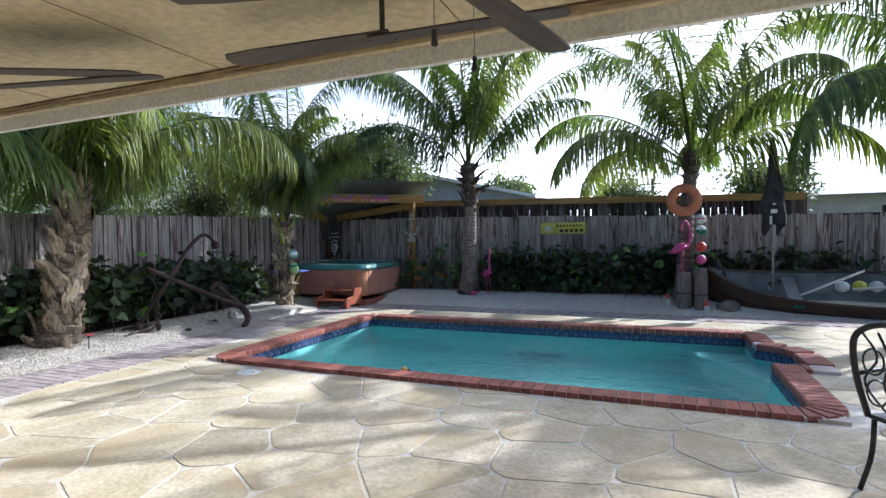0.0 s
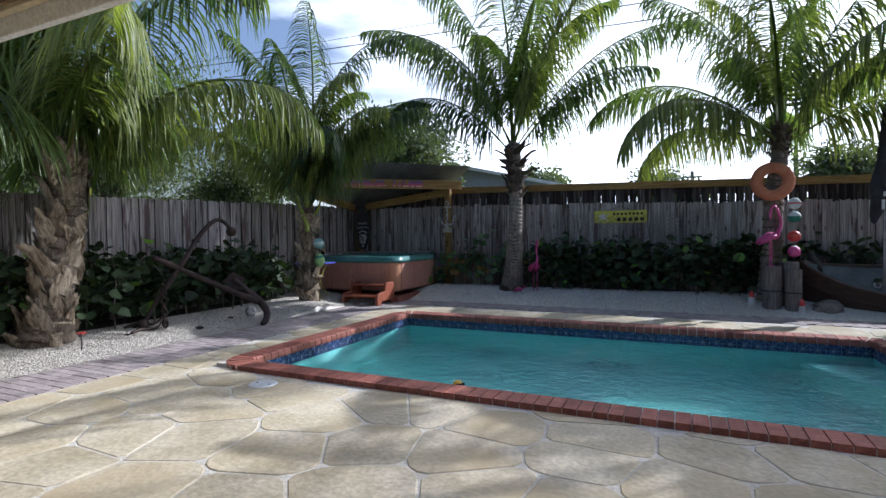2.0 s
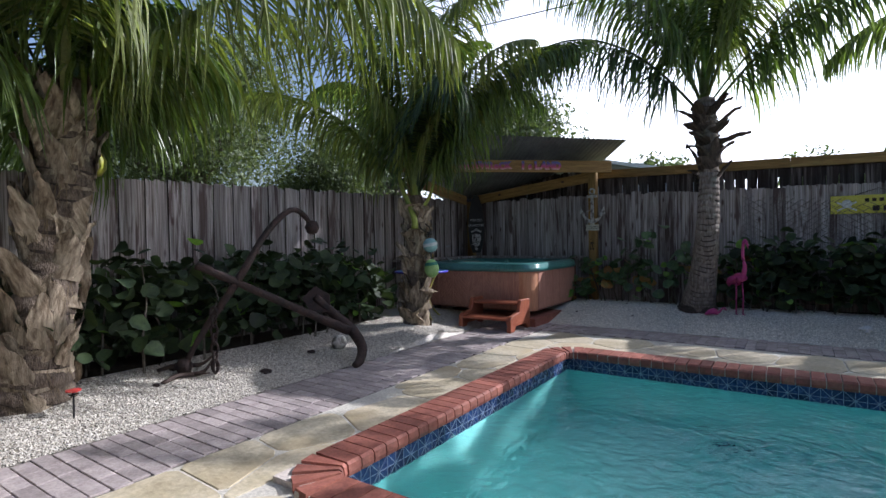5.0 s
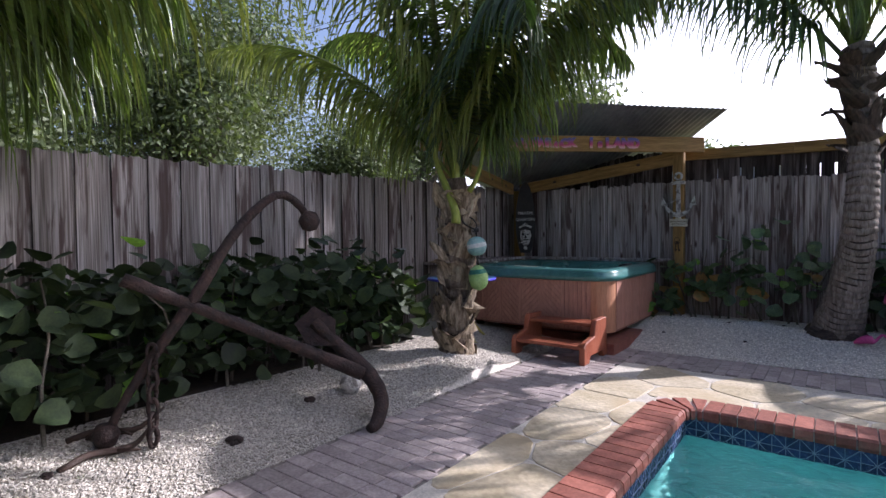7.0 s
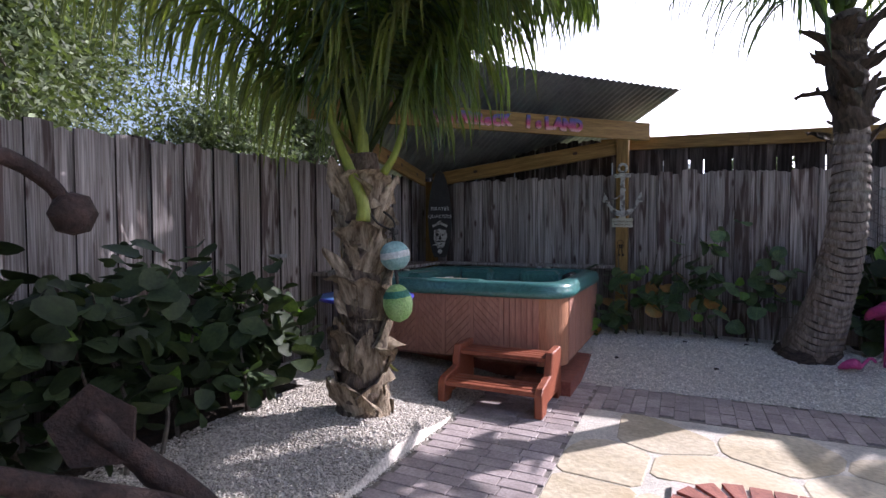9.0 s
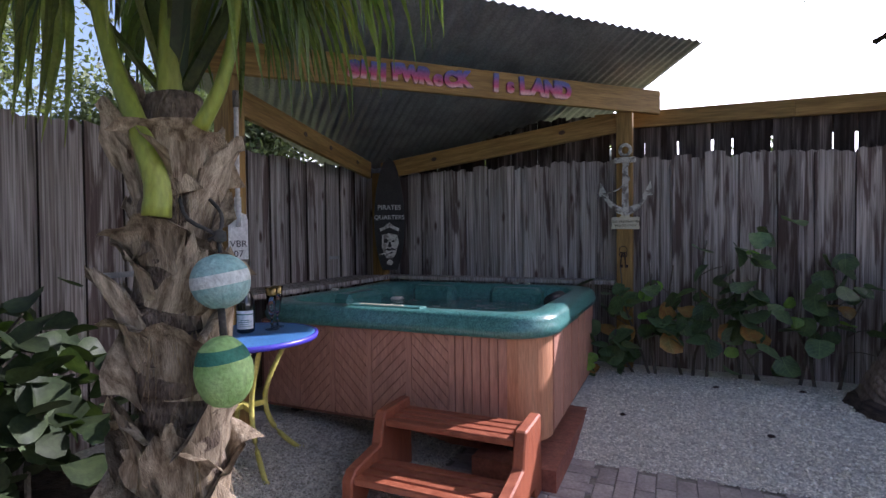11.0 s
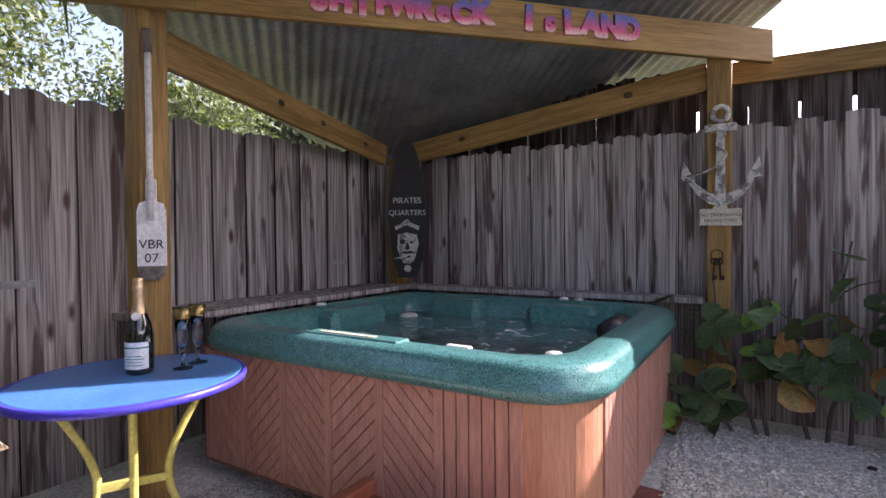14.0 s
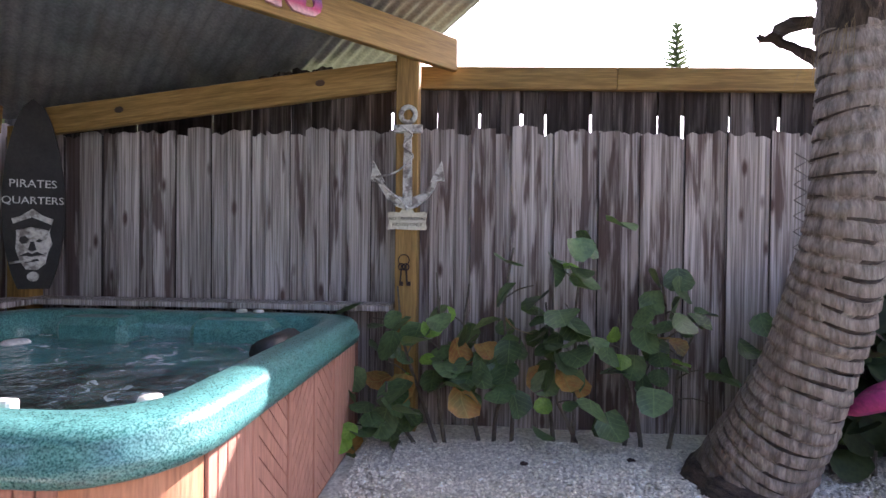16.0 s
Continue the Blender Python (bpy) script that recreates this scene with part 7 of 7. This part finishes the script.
duck = thing("rubber_duck", (-2.03, 5.65, WATER - 0.01), "yellow rubber duck with dark glasses floating in the pool", "duck toy", turn=-30)
bm = lathe(bmesh.new(), [(0, 0), (0.06, 0.005), (0.085, 0.04), (0.07, 0.08), (0.03, 0.10), (0, 0.1)], 16)
for v in bm.verts:
    v.co.x *= 1.25
tube(bm, [(-0.08, 0, 0.05), (-0.13, 0, 0.10)], [0.04, 0.005], 8)
part("body", bm, "rubber_duck", duck, smooth=True)
part("head", lathe(bmesh.new(), [(0, -0.05), (0.035, -0.035), (0.05, 0), (0.035, 0.035), (0, 0.05)], 14, Matrix.Translation((0.045, 0, 0.135))), "rubber_duck", duck, smooth=True)
part("beak", lathe(bmesh.new(), [(0, 0.04), (0.02, 0.015), (0.022, 0)], 10, Matrix.Translation((0.085, 0, 0.125)) @ Matrix.Rotation(1.57, 4, "Y")), "orange", duck, "orange beak")
part("glasses", boxed(0.072, 0.098, -0.045, 0.045, 0.138, 0.162, 0.004), "board_black", duck, "dark glasses")
lid = thing("skimmer_lid", (-3.565, 4.925, 0.0), "round white skimmer lid in the flagstones", "lid")
part("disc", lathe(bmesh.new(), [(0, 0.006), (0.118, 0.006), (0.124, 0.0), (0.124, -0.01)], 32), "white", lid)
bm = bmesh.new(); lathe(bm, [(0, 0.001), (0.012, 0.001), (0.012, 0)], 8, Matrix.Translation((-0.07, 0, 0.0062))); lathe(bm, [(0, 0.001), (0.012, 0.001), (0.012, 0)], 8, Matrix.Translation((0.07, 0, 0.0062)))
part("finger_hole", bm, "board_black", lid, "dark finger holes")


def mosaic(x, y, s, turn, label):
    t = thing("pool_mosaic", (x, y, -1.345), label, "mosaic", "mosaics on the pool floor", turn=turn)
    bm = bmesh.new()
    tube(bm, curve([(-s, 0, 0), (-s * 0.4, s * 0.2, 0), (s * 0.3, -s * 0.1, 0), (s, s * 0.3, 0)], 14), list(np.interp(np.linspace(0, 1, 14), [0, 0.4, 0.8, 1], [0.01, s * 0.16, s * 0.12, 0.01])), 6, squash=0.1)
    for u in (-0.4, 0.3):
        for q in (-1, 1):
            tube(bm, [(u * s, 0, 0), (u * s + 0.2 * s, q * 0.35 * s, 0)], [0.02, 0.01], 5, squash=0.2)
    part("inlay", bm, "tile", t, "dark tile inlay")


mosaic(-1.15, 8.6, 0.45, 5, "dark turtle mosaic on the pool floor")
mosaic(-2.75, 8.62, 0.24, -10, "small dark lizard mosaic on the pool floor")

chair = thing("patio_chair", (2.04, 3.95, 0), "dark cast-metal patio chair with a scrolled back on the flagstones", "chair", turn=-60)
frame_pts = [(-0.26, -0.24, 0.42), (-0.275, -0.30, 0.65), (-0.25, -0.34, 0.86), (-0.13, -0.36, 0.95), (0, -0.365, 0.97), (0.13, -0.36, 0.95), (0.25, -0.34, 0.86), (0.275, -0.30, 0.65), (0.26, -0.24, 0.42)]
part("back_frame", tube(bmesh.new(), curve(frame_pts, 36), 0.017, 8), "black_metal", chair, "arched black back frame", smooth=True)
for k in range(5):
    bm = bmesh.new()
    x = -0.18 + 0.09 * k
    tube(bm, curve([(x * 0.6, -0.25, 0.44), (x * 1.25, -0.30, 0.62), (x * 0.7, -0.33, 0.78), (x * 1.1, -0.355, 0.92)], 14), 0.007, 5)
    part("scroll_bar", bm, "black_metal", chair, "scrolled bar", smooth=True)
for k in range(6):
    bm = bmesh.new()
    cx, cz = -0.16 + 0.16 * (k % 3), 0.58 + 0.17 * (k // 3)
    tube(bm, [(cx + 0.06 * math.cos(a), -0.22 - (cz - 0.3) * 0.15 - 0.03, cz + 0.07 * math.sin(a)) for a in np.linspace(0, 6.28, 14)], 0.006, 5)
    part("scroll_ring", bm, "black_metal", chair, "scrolled ring", smooth=True)
part("seat", boxed(-0.26, 0.26, -0.25, 0.25, 0.41, 0.435, 0.008), "black_metal", chair)
for sx in (-1, 1):
    for sy in (-1, 1):
        part("leg", tube(bmesh.new(), curve([(0.24 * sx, 0.22 * sy, 0.42), (0.25 * sx, 0.23 * sy, 0.2), (0.28 * sx, 0.27 * sy, 0.0)], 8), 0.014, 6), "black_metal", chair, smooth=True)
    part("arm", tube(bmesh.new(), curve([(0.27 * sx, -0.3, 0.66), (0.30 * sx, 0.0, 0.67), (0.29 * sx, 0.2, 0.62), (0.26 * sx, 0.22, 0.42)], 14), 0.013, 6), "black_metal", chair, smooth=True)

# ---- ceiling fans ----
def fan(hub, blades, label, light=True, drop=0.20):
    f = thing("ceiling_fan", (hub[0], hub[1], CEIL_Z), label, "ceiling fan", "fans under the patio roof")
    part("mount", tube(bmesh.new(), [(0, 0, 0), (0, 0, -drop)], 0.012, 8) if not light else lathe(bmesh.new(), [(0, 0), (0.07, 0), (0.06, -0.04), (0.015, -0.05), (0.015, -drop + 0.09), (0.06, -drop + 0.08), (0.065, -drop), (0.03, -drop - 0.01), (0, -drop - 0.01)], 20), "blade", f, smooth=True)
    for (x0, y0, x1, y1, w) in blades:
        a, b = Vector((x0, y0, 0)), Vector((x1, y1, 0))
        d, L_ = (b - a), (b - a).length
        m = Matrix.Translation((x0 - hub[0], y0 - hub[1], -drop)) @ pose(0, 0, 0, 0, 0, math.degrees(math.atan2(d.y, d.x))) @ pose(0, 0, 0, 7, 0, 0)
        bm = bmesh.new()
        prism(bm, [(0, -w * 0.38), (L_ * 0.8, -w / 2), (L_ * 0.97, -w * 0.45), (L_, -w * 0.2), (L_, w * 0.2), (L_ * 0.97, w * 0.45), (L_ * 0.8, w / 2), (0, w * 0.38)], -0.004, 0.004)
        part("blade", bm, "blade", f, "dark wooden blade", at=m)
    if light:
        part("light_bowl", lathe(bmesh.new(), [(0.075, -drop - 0.015), (0.085, -drop - 0.03), (0.06, -drop - 0.06), (0, -drop - 0.07)], 20), "lamp", f, "lit glass bowl", smooth=True)
        for dx, dy, l in ((-0.045, 0.14, drop + 0.13), (0.0, 0.34, drop + 0.145)):
            part("pull_chain", tube(bmesh.new(), [(dx, dy, -drop + 0.02), (dx, dy, -l)], 0.0016, 5), "log", f, "thin pull chain")
            part("pull_knob", lathe(bmesh.new(), [(0, 0.0), (0.008, -0.004), (0.006, -0.02), (0.010, -0.04), (0.009, -0.045), (0, -0.045)], 10, Matrix.Translation((dx, dy, -l))), "board_black", f, "dark wooden pull knob", smooth=True)


fan((0.11, 1.66), [(0.11, 1.76, 0.28, 2.48, 0.13), (-0.05, 1.74, -0.65, 1.55, 0.13), (0.12, 1.68, 0.6, 1.3, 0.13)], "dark ceiling fan with a lit bowl and pull chains", True, 0.36)
fan((-0.45, 2.45), [(-0.40, 2.45, -1.24, 2.40, 0.13), (-0.5, 2.45, 0.32, 2.52, 0.13)], "dark flat fan blades under the cream ceiling", False)
fan((-2.65, 1.85), [(-2.6, 1.9, -1.78, 2.36, 0.18), (-2.7, 1.8, -3.4, 1.4, 0.14)], "dark ceiling fan under the cream ceiling", False)
fan((-2.95, 2.1), [(-2.9, 2.12, -1.72, 2.42, 0.12)], "second dark fan blade by the eave", False)

# ---- beyond the fences ----
def tree(at, height, crown_at, crown_r, count, seed, label, leaf=0.10, flat=0.75):
    """A broad tree: tapered trunk, limbs, and a crown of many small leaves in uneven clumps."""
    t, rng = thing("tree", at, label, "tree", "trees beyond the fences"), random.Random(seed)
    bm, ends = bmesh.new(), []
    c = Vector(crown_at)
    tube(bm, curve([(0, 0, 0), (0.1, 0.05, height * 0.3), c * 0.6], 10), list(np.linspace(height * 0.045, height * 0.02, 10)), 8)
    for k in range(22):
        a, e = rng.uniform(0, 6.28), rng.uniform(-0.3, 1.3)
        r = crown_r * rng.uniform(0.55, 1.0)
        end = c + Vector((math.cos(a) * math.cos(e) * r, math.sin(a) * math.cos(e) * r, math.sin(e) * r * flat))
        mid = c * 0.6 + (end - c * 0.6) * 0.5 + Vector((rng.uniform(-.3, .3), rng.uniform(-.3, .3), 0.2))
        tube(bm, curve([c * 0.6, mid, end], 8), list(np.linspace(height * 0.016, 0.01, 8)), 5)
        ends += [end, mid.lerp(end, 0.5), mid]
    part("trunk", bm, "oak_bark", t, "grey-brown trunk and limbs")
    n = count
    g = np.random.default_rng(seed)
    e = np.array(ends)[g.integers(0, len(ends), n)]
    sub = g.normal(0, crown_r * 0.17, (60 * 1, 3))
    p = e + sub[g.integers(0, 60, n)] + g.normal(0, crown_r * 0.075, (n, 3))
    d1 = g.normal(0, 1, (n, 3)); d1 /= np.linalg.norm(d1, axis=1)[:, None]
    d2 = np.cross(d1, g.normal(0, 1, (n, 3))); d2 /= np.linalg.norm(d2, axis=1)[:, None]
    s = leaf * g.uniform(0.5, 1.1, (n, 1))
    v = np.stack([p - d1 * s, p + d2 * s * 0.42, p + d1 * s, p - d2 * s * 0.42], 1).reshape(-1, 3)
    f = np.arange(4 * n).reshape(-1, 4)
    me = bpy.data.meshes.new("crown")
    me.vertices.add(len(v)); me.vertices.foreach_set("co", v.ravel())
    me.loops.add(f.size); me.loops.foreach_set("vertex_index", f.ravel())
    me.polygons.add(n); me.polygons.foreach_set("loop_start", np.arange(0, f.size, 4)); me.update(calc_edges=True)
    me.materials.append(M["oak_leaf"])
    part("crown", me, "oak_leaf", t, "fine grey-green leaves", kind="stuff")


tree((-13.0, 9.6, 0), 5.2, (0, 0, 3.7), 2.6, 60000, 1, "broad fine-leaved tree behind the side fence", 0.06)
tree((-12.4, 6.4, 0), 4.2, (0, 0, 2.6), 1.6, 22000, 2, "low leafy tree behind the side fence", 0.07)
tree((-12.6, 13.2, 0), 3.9, (0, 0, 2.55), 1.6, 30000, 3, "leafy tree behind the side fence near the shed", 0.06)
tree((-14.0, 3.4, 0), 4.4, (0, 0, 3.0), 2.0, 14000, 4, "leafy tree behind the side fence", 0.1)
tree((-10.8, 20.5, 0), 6.4, (0, 0, 4.7), 2.3, 16000, 5, "round leafy tree beyond the back fence", 0.12)
tree((-15.5, 19.5, 0), 6.8, (0, 0, 4.6), 2.8, 16000, 6, "round leafy tree beyond the back fence", 0.12)
tree((-7.6, 31, 0), 5.6, (0, 0, 4.2), 1.4, 5000, 7, "far leafy tree beyond the houses", 0.16)
tree((-1.0, 34, 0), 4.8, (0, 0, 3.4), 2.0, 6000, 8, "far leafy tree beyond the houses", 0.16)
tree((3.6, 18, 0), 4.0, (0, 0, 2.9), 1.1, 4500, 9, "small leafy tree beyond the back fence", 0.1)
pine = thing("norfolk_pine", (6.2, 40, 0), "tall slender pine far beyond the fence", "tree")
bm = bmesh.new(); tube(bm, [(0, 0, 0), (0, 0, 14.2)], [0.2, 0.03], 6)
for k in range(16):
    z = 9.2 + 0.31 * k
    for q in range(6):
        a = q * 1.05 + k * 0.4
        l = (14.5 - z) * 0.24 + 0.1
        tube(bm, [(0, 0, z), (l * math.cos(a), l * math.sin(a), z + 0.25)], [0.1, 0.04], 4)
part("crown", bm, "oak_leaf", pine, "tiered green branches")


def house(at, w, d, wall_h, ridge_h, label, wall, roof, gable_front=True):
    h = thing("house", at, label, "house", "houses beyond the fences")
    part("wall", boxed(-w / 2, w / 2, 0, d, 0, wall_h), wall, h)
    bm = bmesh.new()
    if gable_front:
        prism(bm, [(-w / 2, wall_h), (w / 2, wall_h), (0, ridge_h)], 0, d)
        for v in bm.verts:
            v.co = Vector((v.co.x, v.co.z, v.co.y))
        part("gable", bm, wall, h, "plain gable wall")
        for s in (-1, 1):
            bm = bmesh.new()
            q = [(0, ridge_h + 0.02), (s * (w / 2 + 0.5), wall_h - (ridge_h - wall_h) * 1.0 / w), (s * (w / 2 + 0.5), wall_h - (ridge_h - wall_h) / w + 0.14), (0, ridge_h + 0.16)]
            a = [bm.verts.new((x, -0.45, z)) for x, z in q]; b = [bm.verts.new((x, d + 0.4, z)) for x, z in q]
            bm.faces.new(a); bm.faces.new(b[::-1])
            for i in range(4):
                bm.faces.new((a[i], b[i], b[(i + 1) % 4], a[(i + 1) % 4]))
            bmesh.ops.recalc_face_normals(bm, faces=bm.faces)
            part("roof_slope", bm, roof, h, "pale roof slope")
    else:
        bm = bmesh.new()
        a = [bm.verts.new(p) for p in ((-w / 2 - .4, -.4, wall_h), (w / 2 + .4, -.4, wall_h), (w / 2 + .4, d + .4, wall_h), (-w / 2 - .4, d + .4, wall_h), (-w / 2 + d * .4, d / 2, ridge_h), (w / 2 - d * .4, d / 2, ridge_h))]
        for q in ((0, 1, 5, 4), (1, 2, 5), (2, 3, 4, 5), (3, 0, 4), (3, 2, 1, 0)):
            bm.faces.new([a[i] for i in q])
        part("roof_slope", bm, roof, h, "hipped shingle roof")
        for k in range(6):
            part("siding_board", boxed(-w / 2 - 0.02, w / 2, -0.03, -0.001, wall_h - 0.25 * (k + 1), wall_h - 0.25 * k - 0.02), wall, h)
    return h


house((-10.06, 24, 0), 10.4, 9, 3.35, 4.55, "grey-blue gabled house with a white roof edge beyond the fence", "paint_grey", "white")
house((8.8, 20.5, 0), 7.4, 7, 2.65, 3.65, "cream sided house with a pale roof beyond the fence", "siding", "roof_pale", False)
house((-17.6, 12.2, 0), 6.2, 9, 2.55, 3.0, "low cream-roofed house beyond the side fence", "siding", "stucco", False)
for k, (z0, z1, y) in enumerate(((8.35, 7.2, 16.0), (7.75, 6.8, 16.0), (8.6, 7.9, 16.3))):
    w_ = thing("power_line", (0, y, 0), "black overhead power line crossing the sky", "power line", "overhead lines")
    part("wire", tube(bmesh.new(), [(x, 0, z0 + (z1 - z0) * (x + 22) / 30 - 0.25 * math.sin((x + 22) / 44 * math.pi)) for x in np.linspace(-22, 22, 30)], 0.016 if k < 2 else 0.008, 5), "board_black", w_)
pole = thing("utility_pole", (0.45, 45, 0), "far wooden utility pole", "pole")
part("shaft", tube(bmesh.new(), [(0, 0, 0), (0, 0, 6.0)], 0.13, 7), "oak_bark", pole)
part("cross_arm", boxed(-0.7, 0.7, -0.06, 0.06, 5.5, 5.62), "oak_bark", pole)


# ---- coping bricks, flagstones and pavers, piece by piece ----
for x, y, a, w in coping:
    part("brick", WEDGE if w == 0.10 else BRICK, "brick", pool, at=inv @ pose(x, y, 0, 0, 0, math.degrees(a)) @ Matrix.Diagonal((1, min(1.06, w / 0.106) if w != 0.10 else 0.62, 1, 1)))


def area(poly):
    return 0.5 * abs(sum(poly[i - 1][0] * poly[i][1] - poly[i][0] * poly[i - 1][1] for i in range(len(poly)))) if len(poly) > 2 else 0.0


rng = random.Random(12)
seeds = []
SP = 0.60
for i in range(-1, 22):
    for j in range(-6, 24):
        seeds.append((PAVE_X1 + (i + (0.5 if j % 2 else 0) + rng.uniform(-0.36, 0.36)) * SP, (j + rng.uniform(-0.36, 0.36)) * SP * 0.9))
far_stones, placed = bmesh.new(), 0
for sx, sy in seeds:
    if (PX0 - 0.1 < sx < PX1 + 0.1 and PY0 - 0.1 < sy < PY1 + 0.1) or (PX1 < sx < 2.3 and 6.9 < sy < 8.1) or not (PAVE_X1 < sx < 7.5 and -3 < sy < PAVE_Y0):
        continue
    cell = [(sx - 0.75, sy - 0.75), (sx + 0.75, sy - 0.75), (sx + 0.75, sy + 0.75), (sx - 0.75, sy + 0.75)]
    g = 0.005 + 0.004 * rng.random()
    for tx, ty in seeds:
        dx, dy = tx - sx, ty - sy
        d = math.hypot(dx, dy)
        if 0 < d < 1.6:
            cell = clip(cell, dx / d, dy / d, (sx * dx + sy * dy) / d + d / 2 - g)
    cell = clip(clip(clip(cell, -1, 0, -(PAVE_X1 + 0.006)), 0, 1, PAVE_Y0 - 0.006), 1, 0, 7.5)
    for rx0, rx1, ry0, ry1 in ((PX0 - CW - 0.006, PX1 + CW + 0.006, PY0 - CW - 0.006, PY1 + CW + 0.006), (PX1, 2.37, 6.82, 8.16)):
        inside = cell
        for h_ in ((-1, 0, -rx0), (1, 0, rx1), (0, -1, -ry0), (0, 1, ry1)):
            inside = clip(inside, *h_) if len(inside) > 2 else []
        if len(inside) > 2 and area(inside) > 1e-4:
            cell = max((clip(cell, *h_) for h_ in ((1, 0, rx0), (-1, 0, -rx1), (0, 1, ry0), (0, -1, -ry1))), key=area)
    if area(cell) < 0.003:
        continue
    # soften the corners
    cut = []
    for i, (x, y) in enumerate(cell):
        for q in (cell[i - 1], cell[(i + 1) % len(cell)]):
            d = math.hypot(q[0] - x, q[1] - y)
            t = min(0.3, 0.045 / max(d, 1e-4))
            cut.append((x + (q[0] - x) * t, y + (q[1] - y) * t))
    cx, cy = sum(p[0] for p in cut) / len(cut), sum(p[1] for p in cut) / len(cut)
    h = rng.uniform(-0.0015, 0.0015)
    near = placed < 300 and -5.2 < sx < 4.0 and sy > 1.2
    bm = bmesh.new() if near else far_stones
    lo_ = [bm.verts.new((x, y, -0.02)) for x, y in cut]
    mid_ = [bm.verts.new((x, y, -0.004 + h)) for x, y in cut]
    top_ = [bm.verts.new((x + (cx - x) * 0.02, y + (cy - y) * 0.02, h)) for x, y in cut]
    for a, b in ((lo_, mid_), (mid_, top_)):
        for i in range(len(cut)):
            j = (i + 1) % len(cut)
            bm.faces.new((a[i], a[j], b[j], b[i]))
    bm.faces.new(top_)
    if near:
        bmesh.ops.transform(bm, matrix=Matrix.Translation((-cx, -cy, 0)), verts=bm.verts)
        part("flagstone", bm, "stone", deck, at=Matrix.Translation((cx, cy, 0)))
        placed += 1
part("flagstones", far_stones, "stone", deck, "cream flagstones under the patio roof", kind="stuff")

PAVER = mesh_of("paver", boxed(-0.098, 0.098, -0.048, 0.048, -0.03, 0.0, 0.004), "paver")
far_pavers, placed = bmesh.new(), 0


def lay(x, y, turned):
    global placed
    m = pose(x, y, 0.0, 0, 0, 90 if turned else 0)
    m.translation.z = rng.uniform(-0.003, 0.002)
    if placed < 300 and (3.6 < y < 10.8) and x < -3.6:
        part("paver", PAVER, "paver", pavement, at=m)
        placed += 1
    else:
        box(far_pavers, -0.098, 0.098, -0.048, 0.048, -0.03, 0.0, m=m)


for r in range(int((PAVE_Y1 + 3) / 0.1)):
    y = PAVE_Y1 - 0.05 - r * 0.1
    if y < PAVE_Y0 or True:
        off = (0.0, 0.1, 0.0, 0.1)[r % 4]
        for k in range(4):
            lay(PAVE_X0 + 0.12 + off + k * 0.2 if off == 0 else PAVE_X0 + 0.15 + k * 0.2 + 0.0, y, False)
for k in range(int((7.5 - PAVE_X1) / 0.1)):
    x = PAVE_X1 + 0.05 + k * 0.1
    for r in range(3):
        lay(x, PAVE_Y0 + 0.11 + r * 0.2 + (0.06 if k % 2 else 0) - 0.01, True)
part("pavers", far_pavers, "paver", pavement, "grey-pink concrete pavers", kind="stuff")
